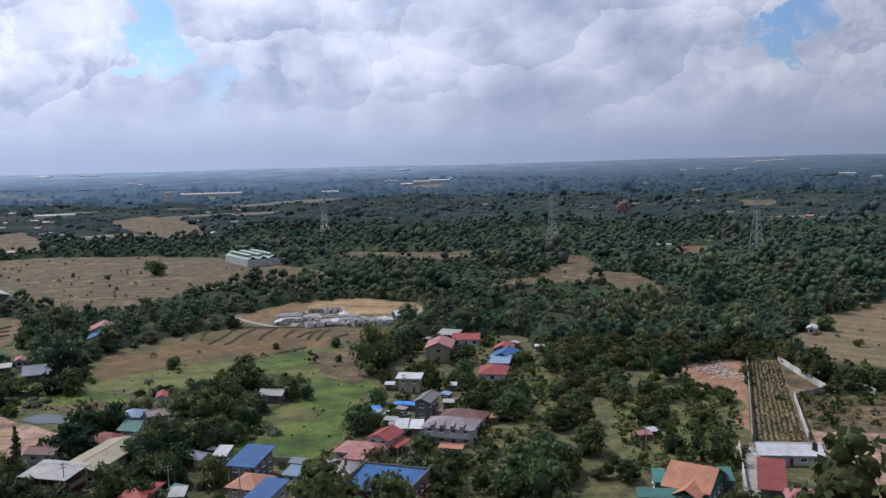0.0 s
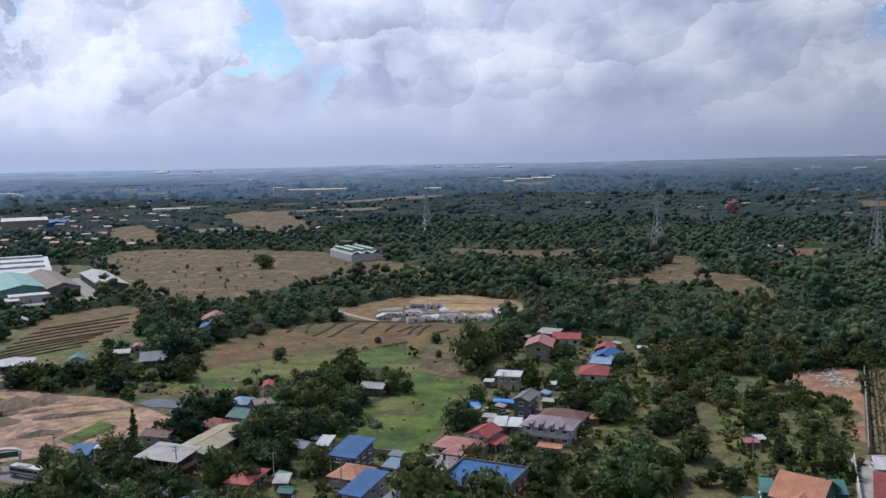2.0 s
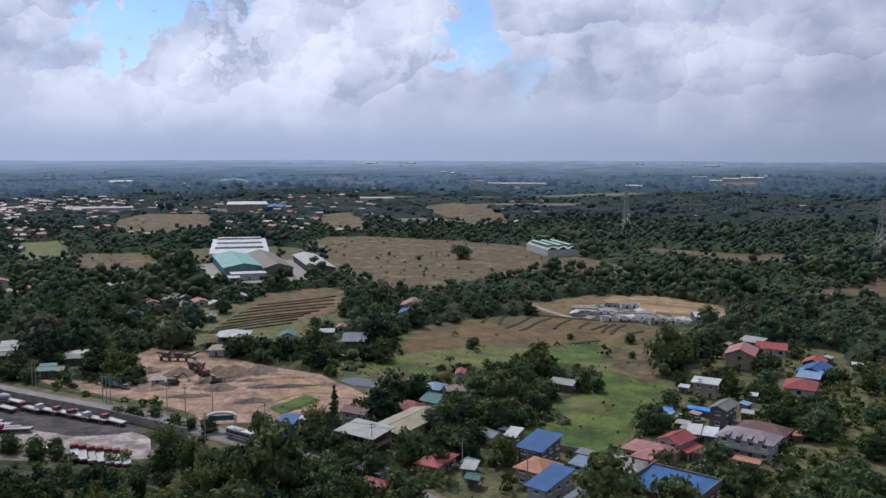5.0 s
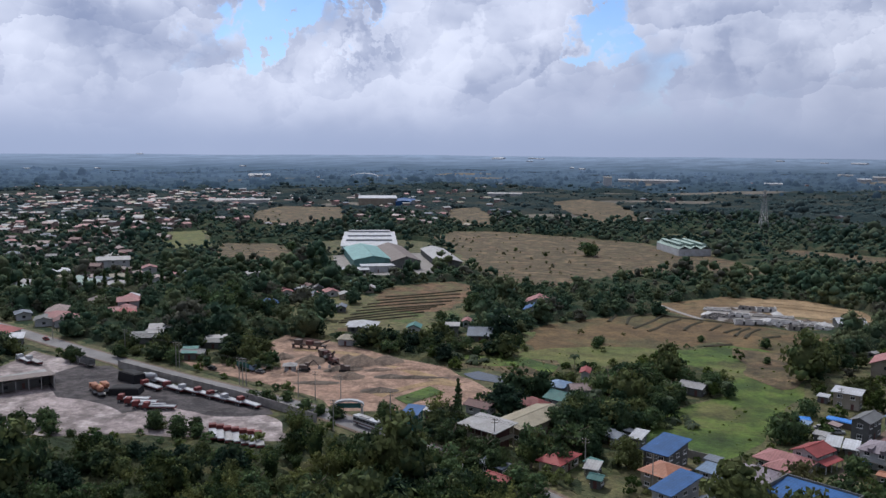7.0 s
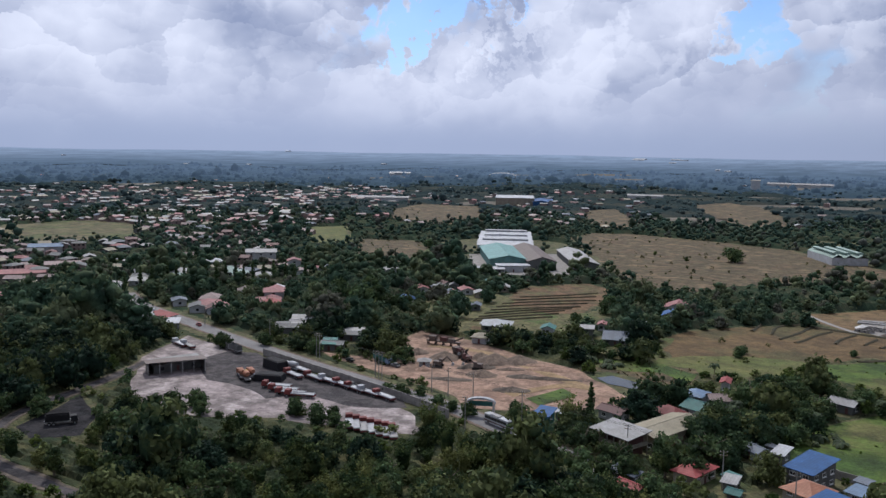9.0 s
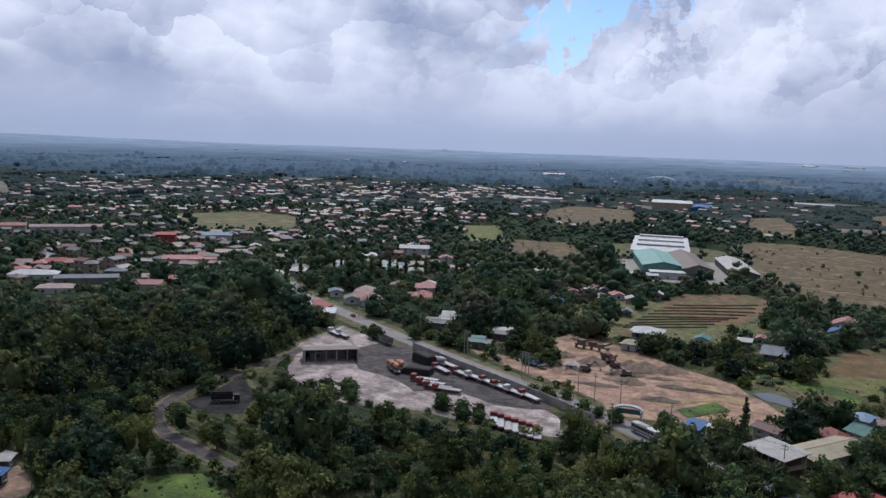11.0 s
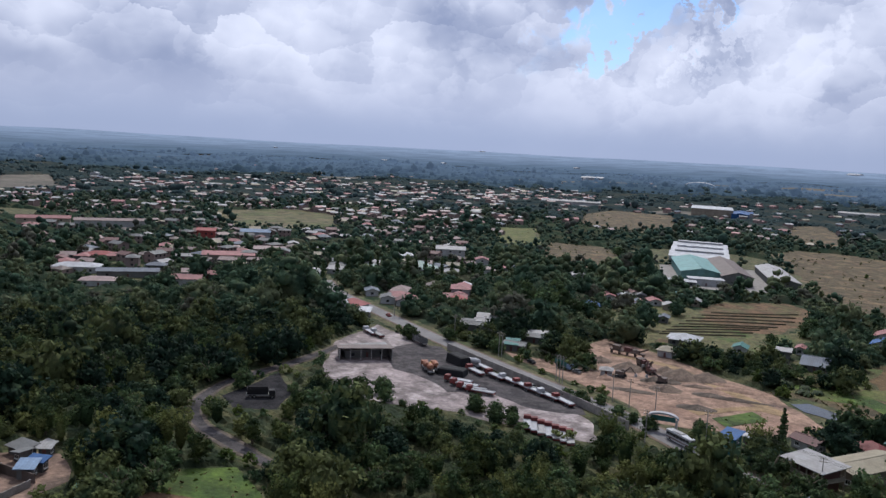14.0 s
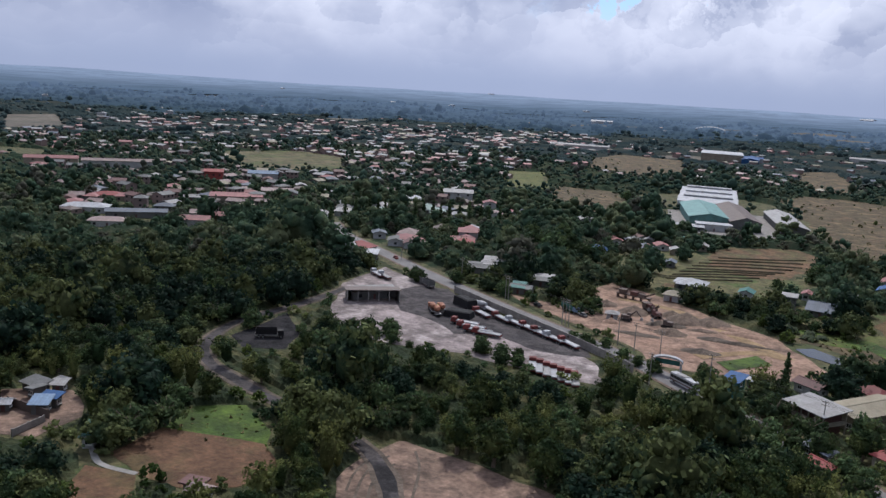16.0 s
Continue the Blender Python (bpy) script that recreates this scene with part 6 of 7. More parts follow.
# tarps and stores in the village
for (hx, hy), w, d, h, mat, turn in (((-25.9, 294.6), 6, 4, 1.2, "tarp_blue", 10), ((-10.4, 294.1), 7, 3.5, 2.2, "tarp_blue", -15), ((-14.9, 297.9), 8, 4, 1.6, "tarp_blue", -10), ((-5.5, 258.9), 2.5, 2.5, 1.6, "tarp_blue", 0)):
    ob = thing("tarp_cover", hx, hy, 0.4, turn, "bright blue tarpaulin over stacked goods", "tarpaulin", "tarpaulins in the village")
    part("load", Solid().box(0, 0, -0.3, w * 0.9, d * 0.85, h), "wall_rust", ob)
    part("sheet", Solid().box(0, 0, h - 0.32, w, d, 0.3, 0, 0.85), mat, ob)


# the two-storey hall with open galleries beside the long beige roof
def gallery_hall(x, y, turn, w, d):
    ob = thing("hall", x, y, 0.0, turn, "two-storey hall with open galleries and pale sheet roof", "hall")
    part("roof", Solid().slab([(-w / 2 - 0.9, -d / 2 - 0.9, 6.3), (w / 2 + 0.9, -d / 2 - 0.9, 6.3), (w / 2 + 0.9, d / 2 + 0.9, 7.3), (-w / 2 - 0.9, d / 2 + 0.9, 7.3)], 0.2), "roof_palegrey", ob)
    part("core", Solid().box(0, 0.6, -0.3, w - 2.6, d - 2.6, 6.4), "wall_maroon", ob)
    part("floor_slab", Solid().box(0, 0, 2.9, w, d, 0.3), "wall_cream", ob)
    for sx in range(6):
        for sy in (-1, 1):
            part("column", Solid().box(-w / 2 + 0.2 + sx * (w - 0.4) / 5, sy * (d / 2 - 0.2), -0.3, 0.3, 0.3, 6.5 if sy < 0 else 7.3), "wall_cream", ob)
    for sy in (-1, 1):
        part("railing", Solid().box(0, sy * (d / 2 - 0.1), 3.2, w, 0.12, 0.95), "wall_cream", ob)
    for sx in (-1, 1):
        part("railing", Solid().box(sx * (w / 2 - 0.1), 0, 3.2, 0.12, d - 0.3, 0.95), "wall_cream", ob)
    HOUSES.append((x, y, max(w, d)))


gallery_hall(-106.0, 224.5, -15, 13.2, 9.0)

# ---- trees ----
GEN = np.random.default_rng(11)
ICO_V = None


def ico():
    bm = bmesh.new()
    bmesh.ops.create_icosphere(bm, subdivisions=1, radius=1.0)
    v = np.array([p.co for p in bm.verts])
    f = np.array([[q.index for q in face.verts] for face in bm.faces])
    bm.free()
    return v, f


ICO_V, ICO_F = ico()


def leaves(at, out, size, n):
    """n leaf tufts (four-cornered, bent) round each of the points, facing roughly out."""
    c = np.repeat(at, n, 0)
    o = np.repeat(out, n, 0) + GEN.normal(0, 0.55, (len(c), 3))
    o /= np.linalg.norm(o, axis=1, keepdims=True)
    a = np.cross(o, GEN.normal(0, 1, (len(c), 3)))
    a /= np.linalg.norm(a, axis=1, keepdims=True) + 1e-9
    b = np.cross(o, a)
    s = size * GEN.uniform(0.6, 1.3, (len(c), 1))
    quad = np.stack([c - a * s - b * s * 0.5, c + a * s * 0.7 - b * s * 0.6, c + a * s + b * s * 0.6 - o * s * 0.3, c - a * s * 0.6 + b * s * 0.7 - o * s * 0.2], 1)
    return quad.reshape(-1, 3)


def crown_shape(radius, height, foot, clumps, per, size, spread=1.0, core=0.62, heart=0.0):
    """A crown of clumps: each a rough core under leaf tufts, round a dark heart. Returns vertices, triangles."""
    up = np.linspace(-0.45, 0.97, clumps) + GEN.normal(0, 0.08, clumps) if clumps > 2 else GEN.uniform(0.0, 0.6, clumps)
    ang = np.arange(clumps) * 2.4 + GEN.normal(0, 0.45, clumps)
    rad = radius * np.sqrt(np.clip(1 - np.clip(up, 0, 1) ** 2, 0.05, 1)) * GEN.uniform(0.42, 0.84, clumps) * spread
    mid = np.stack([rad * np.cos(ang), rad * np.sin(ang), foot + height * (0.36 + 0.42 * up)], 1)
    size_c = radius * GEN.uniform(0.26, 0.50, clumps)
    V, F, n = [], [], 0
    if heart:
        V.append(ICO_V * np.array([radius, radius, height * 0.5]) * heart * GEN.uniform(0.85, 1.1, (len(ICO_V), 1)) + [0, 0, foot + height * 0.40])
        F.append(ICO_F)
        n = len(ICO_V)
    for m, r in zip(mid, size_c):
        v = m + ICO_V * r * core * GEN.uniform(0.65, 1.25, (len(ICO_V), 1)) * np.array([1, 1, 0.85])
        V.append(v)
        F.append(ICO_F + n)
        n += len(v)
        if per:
            d = GEN.normal(0, 1, (per, 3))
            d[:, 2] = np.abs(d[:, 2]) * 0.9 - 0.3
            d /= np.linalg.norm(d, axis=1, keepdims=True)
            q = leaves(m + d * r * GEN.uniform(0.75, 1.25, (per, 1)) * np.array([1, 1, 0.85]), d, size, 1)
            i = n + 4 * np.arange(per)[:, None]
            V.append(q)
            F.append(np.concatenate([i + [0, 1, 2], i + [0, 2, 3]]))
            n += 4 * per
    return np.concatenate(V), np.concatenate(F)


def plume_shape(radius, height, stems, per, size):
    """A bamboo clump: arching stems with drooping sprays of leaves."""
    V, F, n = [], [], 0
    for k in range(stems):
        a, tip = GEN.uniform(0, 6.28), GEN.uniform(0.25, 1.0)
        t = np.sort(GEN.uniform(0.22, 1.0, per)) ** 0.85
        h = height * GEN.uniform(0.75, 1.05)
        bend = radius * tip * t ** 1.9
        c = np.stack([0.25 * radius * np.cos(a * 3) * 0.5 + bend * np.cos(a), 0.25 * radius * np.sin(a * 3) * 0.5 + bend * np.sin(a), h * (t - 0.20 * tip * t ** 4)], 1)
        c += GEN.normal(0, 0.42, c.shape)
        d = GEN.normal(0, 1, c.shape) + [math.cos(a) * 0.6, math.sin(a) * 0.6, 0.5]
        d /= np.linalg.norm(d, axis=1, keepdims=True)
        V.append(leaves(c, d, size, 1))
        i = n + 4 * np.arange(per)[:, None]
        F.append(np.concatenate([i + [0, 1, 2], i + [0, 2, 3]]))
        n += 4 * per
    m = ICO_V * [radius * 0.45, radius * 0.45, height * 0.36] * GEN.uniform(0.8, 1.15, (len(ICO_V), 1)) + [0, 0, height * 0.42]
    return np.concatenate(V + [m]), np.concatenate(F + [ICO_F + n])


def palm_shape(height, fronds, length):
    """Fronds of a coconut palm: each two rows of drooping leaflet strips."""
    V, F, n = [], [], 0
    for k in range(fronds):
        a, up = k * 2.4, GEN.uniform(0.1, 1.0)
        way, side = np.array([math.cos(a), math.sin(a), 0]), np.array([-math.sin(a), math.cos(a), 0])
        t = np.linspace(0, 1, 6)[:, None]
        spine = np.array([0, 0, height]) + way * length * t * (1 - 0.25 * up * t) + np.array([0, 0, 1]) * length * (up * 0.75 * t - 0.95 * t ** 2)
        wide = 0.55 * length * 0.42 * np.sin(np.pi * np.clip(t * 0.85 + 0.15, 0, 1))
        for sg in (-1, 1):
            outer = spine + sg * side * wide - np.array([0, 0, 1]) * wide * 0.55 + way * wide * 0.5
            V.append(np.stack([spine, outer], 1).reshape(-1, 3))
            for i in range(5):
                F += [[n + 2 * i, n + 2 * i + 1, n + 2 * i + 3], [n + 2 * i, n + 2 * i + 3, n + 2 * i + 2]]
            n += 12
    return np.concatenate(V), np.array(F)


def trunk_solid(height, r, limbs, reach):
    s = Solid().rod((0, 0, -0.3), (0.1, 0.05, height * 0.55), r, r * 0.7, 7)
    for k in range(limbs):
        a = k * 2.4
        s.rod((0.1, 0.05, height * (0.38 + 0.03 * k)), (math.cos(a) * reach, math.sin(a) * reach, height * (0.72 + 0.04 * (k % 3))), r * 0.5, r * 0.18, 5)
    return s


def tree_kind(name, shape, mat, trunk, label, category="tree"):
    ob = thing(name, 0, 0, 0, 0, label, category, "trees near the village")
    part("trunk", trunk, "bark", ob)
    me = fast_mesh("crown", shape[0], shape[1], mat, True)
    part("crown", me, mat, ob)
    return ob


# outlines that stay clear of trees
def open_ground(x, y):
    """0 in fields and yards, 1 in woods, between where trees stand apart."""
    r = np.hypot(x, y)
    keep = np.ones(np.shape(x))
    for pts, clear in FIELDS.values():
        keep[inside(x, y, pts)] = 0.0 if clear else 0.5
    for line, wide in ((ROAD, 8.5), (TRACK, 3.4), (LANE, 4.0), (SPATH, 3.0), (VLANE, 3.5)):
        keep[off_line(x, y, line) < wide] = 0.0
    for pts, share in SPARSE:
        keep[inside(x, y, pts)] *= share
    for hx, hy, size in HOUSES:
        away = np.hypot(x - hx, y - hy)
        keep[away < size * 0.5 + 2.2] = 0.0
    return keep


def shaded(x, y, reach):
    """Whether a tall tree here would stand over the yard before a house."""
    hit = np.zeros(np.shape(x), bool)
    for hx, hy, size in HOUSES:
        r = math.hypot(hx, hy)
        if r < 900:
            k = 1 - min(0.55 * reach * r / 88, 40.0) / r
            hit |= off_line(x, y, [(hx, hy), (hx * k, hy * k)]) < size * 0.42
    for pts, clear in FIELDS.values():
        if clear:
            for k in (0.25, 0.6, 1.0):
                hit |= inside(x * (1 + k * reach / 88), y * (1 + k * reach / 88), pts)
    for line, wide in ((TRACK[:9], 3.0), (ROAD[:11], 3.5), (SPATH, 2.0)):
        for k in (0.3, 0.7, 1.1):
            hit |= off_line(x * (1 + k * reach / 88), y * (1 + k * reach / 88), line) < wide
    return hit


SPARSE = [
    ([(-70, 190), (30, 190), (40, 300), (40, 420), (-10, 420), (-40, 300), (-65, 240)], 0.5),
    ([(-520, 130), (-413, 379), (-784, 763), (-1240, 1463), (-1650, 700), (-1144, 240), (-641, 170)], 0.95),
    ([(22, 200), (110, 200), (112, 340), (36, 345), (30, 300)], 0.22), ([(36, 345), (112, 340), (125, 420), (30, 420)], 0.75),
    ([(-300, 300), (-200, 262), (-120, 300), (-130, 380), (-230, 330), (-290, 390)], 0.9),
]


def scatter(r0, r1, a0, a1, gap):
    """Jittered points between two radii and bearings (degrees from +y, to the left), gap apart."""
    xs, ys = np.meshgrid(np.arange(-r1, r1, gap), np.arange(-r1, r1, gap))
    x, y = (g.ravel() + GEN.uniform(-0.42, 0.42, g.size) * gap for g in (xs, ys))
    r, a = np.hypot(x, y), np.degrees(np.arctan2(-x, y))
    ok = (r > r0) & (r < r1) & (a > a0) & (a < a1)
    return x[ok], y[ok]


def spread_mesh(name, shapes, x, y, size, mat, label, pick=None, z=0.0, smooth=True):
    """Many trees as one mesh: the shapes turned, scaled and set down."""
    pick = GEN.integers(0, len(shapes), len(x)) if pick is None else pick
    turn, V, F, n = GEN.uniform(0, 6.28, len(x)), [], [], 0
    own, tones = GEN.uniform(0, 1, len(x)), []
    z = np.broadcast_to(z, np.shape(x))
    tall = size * GEN.uniform(0.75, 1.25, len(x))
    for k, (v, f) in enumerate(shapes):
        i = np.flatnonzero(pick == k)
        if not len(i):
            continue
        c, s = np.cos(turn[i])[:, None], np.sin(turn[i])[:, None]
        px = (v[None, :, 0] * c - v[None, :, 1] * s) * size[i, None] + x[i, None]
        py = (v[None, :, 0] * s + v[None, :, 1] * c) * size[i, None] + y[i, None]
        pz = v[None, :, 2] * tall[i, None] + z[i, None]
        V.append(np.stack([px, py, pz], -1).reshape(-1, 3))
        F.append((f[None] + n + (np.arange(len(i)) * len(v))[:, None, None]).reshape(-1, 3))
        tones.append(np.repeat(own[i], len(v)))
        n += len(i) * len(v)
    return tagged(new(name, fast_mesh(name, np.concatenate(V), np.concatenate(F), mat, smooth, np.concatenate(tones))), label, "trees", kind="stuff")


# far canopy: one bumpy sheet of woodland
def canopy(x, y):
    cell = 11.0
    gx, gy = np.floor(x / cell), np.floor(y / cell)
    best = np.zeros(np.shape(x))
    for dx in (-1, 0, 1):
        for dy in (-1, 0, 1):
            cx, cy = gx + dx, gy + dy
            h1 = np.modf(np.abs(np.sin(cx * 127.1 + cy * 311.7) * 43758.5453))[0]
            h2 = np.modf(np.abs(np.sin(cx * 269.5 + cy * 183.3) * 43758.5453))[0]
            d = np.hypot(x - (cx + 0.2 + 0.6 * h1) * cell, y - (cy + 0.2 + 0.6 * h2) * cell)
            tall = 5 + 8 * np.modf(h1 * 7.3 + h2 * 3.1)[0]
            best = np.maximum(best, tall * np.sqrt(np.clip(1 - (d / (cell * 0.78)) ** 2, 0, 1)))
    return best


def wooded(x, y):
    """Where the far land bears trees: more of it to the east than round the town."""
    field_noise = np.sin(x / 97 + 2.1 * np.sin(y / 180)) * np.cos(y / 133 + 1.4 * np.sin(x / 210)) + 0.45 * np.sin((x - y) / 61)
    closed = np.interp(np.degrees(np.arctan2(-x, y)), [-5, 25, 42, 52], [1.15, 0.75, 0.78, 0.95])
    grown = np.clip((closed - field_noise) * 6, 0, 1)
    return grown * np.clip(open_ground(x, y), 0, 1)


def groves(x, y, seed):
    """Stands of taller trees with thin places between."""
    return 0.5 + 0.5 * np.sin(x / 71 + 1.9 * np.sin(y / 118 + seed)) * np.cos(y / 83 + 1.6 * np.sin(x / 97)) + 0.3 * np.sin((x + y) / 37)


def far_cover(x, y):
    """The bed of the far woods, tree shade painted into its nearer ring: low scrub under the crowns, sunk below the
    open land.
    """
    w = wooded(x, y)
    bed = canopy(x, y) * (0.25 + 0.35 * np.clip(groves(x, y, 0.4), 0, 1.2)) + GEN.uniform(-0.8, 0.8, np.shape(x))
    return np.where(w > 0.25, bed * w, -1.5)


def polar(name, r0, r1, rows, a0, a1, cols, mat, label, wander):
    return sheet(name, r0, r1, rows, cols, mat, label, 90 + a0, 90 + a1, far_cover, wander)


polar("woodland_far", 1060, 1900, 120, -32, 82, 420, "far_floor_shaded", "distant woodland floor, crown shade and blue haze in its colour", (0.0, 0.10))
polar("woodland_hazy", 1900, 2900, 60, -34, 84, 380, "woods_haze_glow", "far woodland with blue haze painted as glow", (0.10, 0.06))
sheet("backdrop_rim", 2900, 4900, 50, 400, "rim_haze_glow", "hills on the horizon with blue haze painted as glow", 50, 182, lambda x, y: 4.0, (0.06, 0.0))

# Crowns beyond a kilometre carry their blue haze in the material colour.
for name, r0, r1, gap, clumps, per, mat, label, big in (
        ("far_trees", 1080, 2050, 13.2, 2, 0, "far_forest_hazed", "distant clusters of trees tinted with painted blue haze", 1.25), ("hazy_trees", 1750, 3000, 22.0, 1, 0, "woods_haze_glow", "far clusters of trees with blue haze painted as glow", 1.5)):
    x, y = scatter(r0, r1, -31, 81, gap)
    g, r = groves(x, y, 0.4), np.hypot(x, y)
    edge = np.clip((2050 - r) / 300, 0, 1) if mat == "far_forest_hazed" else np.clip((r - 1750) / 300, 0, 1)
    ok = (open_ground(x, y) > 0.6) & (wooded(x, y) > 0.25) & (GEN.uniform(0, 1, len(x)) < np.clip(0.68 + 0.6 * g, 0.4, 0.98) * edge)
    x, y, g = x[ok], y[ok], np.clip(g[ok], 0, 1.2)
    FAR = [crown_shape(4.6, 6.0, 0.0, clumps, per, 1.0, core=1.3 if clumps > 1 else 1.9) for _ in range(8)]
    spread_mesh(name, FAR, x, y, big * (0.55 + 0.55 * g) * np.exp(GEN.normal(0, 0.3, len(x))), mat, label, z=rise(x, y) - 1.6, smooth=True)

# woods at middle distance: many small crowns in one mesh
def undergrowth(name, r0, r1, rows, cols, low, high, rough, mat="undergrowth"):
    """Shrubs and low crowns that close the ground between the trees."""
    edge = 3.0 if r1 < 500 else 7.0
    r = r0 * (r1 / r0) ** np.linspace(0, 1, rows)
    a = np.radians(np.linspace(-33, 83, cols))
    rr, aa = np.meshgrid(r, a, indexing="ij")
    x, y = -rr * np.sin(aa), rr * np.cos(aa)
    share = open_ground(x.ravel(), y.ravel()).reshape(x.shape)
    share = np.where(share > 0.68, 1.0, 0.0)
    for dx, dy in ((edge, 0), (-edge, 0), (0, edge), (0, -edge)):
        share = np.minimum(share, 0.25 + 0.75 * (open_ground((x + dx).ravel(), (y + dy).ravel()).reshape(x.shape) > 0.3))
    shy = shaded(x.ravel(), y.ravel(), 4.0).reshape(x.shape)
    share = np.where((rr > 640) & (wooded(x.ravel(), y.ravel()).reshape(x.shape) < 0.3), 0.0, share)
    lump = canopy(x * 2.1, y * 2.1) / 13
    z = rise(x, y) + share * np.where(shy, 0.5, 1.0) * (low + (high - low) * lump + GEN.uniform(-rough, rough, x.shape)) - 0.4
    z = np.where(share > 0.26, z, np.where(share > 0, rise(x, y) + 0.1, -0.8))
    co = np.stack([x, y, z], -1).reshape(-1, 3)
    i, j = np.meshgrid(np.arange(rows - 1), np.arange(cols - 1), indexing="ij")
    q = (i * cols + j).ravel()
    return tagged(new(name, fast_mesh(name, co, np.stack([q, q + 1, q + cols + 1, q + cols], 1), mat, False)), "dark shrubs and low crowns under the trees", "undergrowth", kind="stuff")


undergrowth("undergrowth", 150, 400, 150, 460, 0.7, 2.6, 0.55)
undergrowth("undergrowth_far", 398, 1100, 140, 360, 1.0, 5.0, 1.3, "woods_floor_shaded")
MID = [crown_shape(4.6, 8.2, -0.2, 11, 13, 0.46, core=0.66, heart=0.66) for _ in range(8)]
MID_BEYOND = [crown_shape(4.6, 8.0, -0.2, 7, 8, 0.46, core=0.88) for _ in range(8)]
MID_FAR = [crown_shape(4.6, 7.4, -0.2, 4, 2, 0.6, core=1.1) for _ in range(8)]


def over_road(x, y, reach):
    """Whether a tree of that height would hide the highway."""
    hit = np.zeros(np.shape(x), bool)
    for k in (0.0, 0.35, 0.7, 1.0):
        hit |= off_line(x * (1 + k * reach / 88), y * (1 + k * reach / 88), ROAD[:11]) < 5.5
    return hit


x, y = scatter(398, 1150, -31, 81, 9.0)
keep = GEN.uniform(0, 1, len(x)) < open_ground(x, y) * np.where(np.hypot(x, y) > 700, 0.76, 0.95)
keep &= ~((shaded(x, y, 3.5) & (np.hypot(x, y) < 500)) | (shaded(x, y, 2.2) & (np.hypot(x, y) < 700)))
keep &= (np.hypot(x, y) < 640) | (wooded(x, y) > 0.3)
keep &= ~over_road(x, y, 11.0)
x, y = x[keep], y[keep]
away = np.hypot(x, y)
intown = inside(x, y, TOWN)
bearing = np.degrees(np.arctan2(-x, y))
taller = 1 + 0.35 * ((bearing > 36) & (bearing < 46) & (np.hypot(x, y) < 640) & ~intown)
size = taller * np.exp(GEN.normal(0.0, 0.30, len(x))) * (1 + 0.30 * np.sin(x / 47 + np.sin(y / 31)) * np.cos(y / 59)) * np.where(intown, 0.9, 1.0)
for name, which, shapes, mat in (("woods", away < 520, MID, "woods"), ("woods_middle", (away >= 520) & (away < 680), MID_BEYOND, "woods"), ("woods_beyond", away >= 680, MID_FAR, "woods_hazed")):
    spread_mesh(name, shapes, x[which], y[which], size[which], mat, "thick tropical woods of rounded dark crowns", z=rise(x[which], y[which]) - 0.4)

# woods near by: leafier crowns
def headroom(x, y):
    """The height to which trees grow here; low along the open side of the truck yard and the highway."""
    high = np.full(np.shape(x), 20.0)
    lot = next(pts for name, (pts, clear) in FIELDS.items() if name.startswith("ground_lot"))
    for h in np.arange(15.0, 2.0, -1.0):
        k = 1 + h / (88 - h)
        high[inside(x * k, y * k, lot) | ((off_line(x * k, y * k, ROAD[:11]) < 4.5) & (x * k < -160))] = h
    return high


NEAR = [crown_shape(4.4, 8.2, -0.3, 16, 36, 0.34, core=0.55, heart=0.66) for _ in range(5)]
BEHIND = [crown_shape(4.4, 8.2, -0.3, 12, 24, 0.40, core=0.58, heart=0.66) for _ in range(5)]
BAMBOO = [crown_shape(3.6, 9.4, 0.2, 18, 26, 0.34, core=0.5, heart=0.6) for _ in range(2)] + [plume_shape(4.0, 11.5, 17, 60, 0.26) for _ in range(3)]
x, y = scatter(150, 400, -33, 83, 7.4)
open_share = open_ground(x, y)
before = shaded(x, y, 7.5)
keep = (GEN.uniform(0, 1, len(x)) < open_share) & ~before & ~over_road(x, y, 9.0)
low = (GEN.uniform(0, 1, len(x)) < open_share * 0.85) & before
nx, ny = x[keep], y[keep]
bamboo = (np.degrees(np.arctan2(-nx, ny)) > 22) & (np.hypot(nx, ny) < 275) & (np.sin(nx / 13) + np.sin(ny / 9 + nx / 21) > 0.15)
single = np.zeros(len(nx), bool)
single[np.argsort(np.hypot(nx, ny))[::3][:280]] = True
olive = ~single & ~bamboo & (nx > -25) & (GEN.uniform(0, 1, len(nx)) < 0.85)
broad = ~single & ~bamboo & ~olive
room = headroom(nx, ny)
# Western crowns take the leaf copy with shade in its colour.
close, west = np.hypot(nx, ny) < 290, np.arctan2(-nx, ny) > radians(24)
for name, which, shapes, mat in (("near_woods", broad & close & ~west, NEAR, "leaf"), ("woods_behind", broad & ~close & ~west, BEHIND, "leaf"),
                                 ("deep_woods", broad & close & west, NEAR, "leaf_shaded"), ("deep_woods_behind", broad & ~close & west, BEHIND, "leaf_shaded")):
    grown = (1.12 if mat == "leaf_shaded" else 1.0) * np.exp(GEN.normal(-0.06, 0.30, which.sum())) * (0.82 + 0.4 * groves(nx[which] * 3, ny[which] * 3, 2.0))
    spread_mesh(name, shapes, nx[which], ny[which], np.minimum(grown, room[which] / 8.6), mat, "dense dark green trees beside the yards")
spread_mesh("olive_woods", BEHIND, nx[olive], ny[olive], np.exp(GEN.normal(-0.2, 0.34, olive.sum())), "leaf_olive", "olive-green trees and tall scrub")
tall = ~single & bamboo
grown = GEN.uniform(0.6, 1.25, tall.sum()) * (0.8 + 0.45 * groves(nx[tall] * 3, ny[tall] * 3, 1.0))
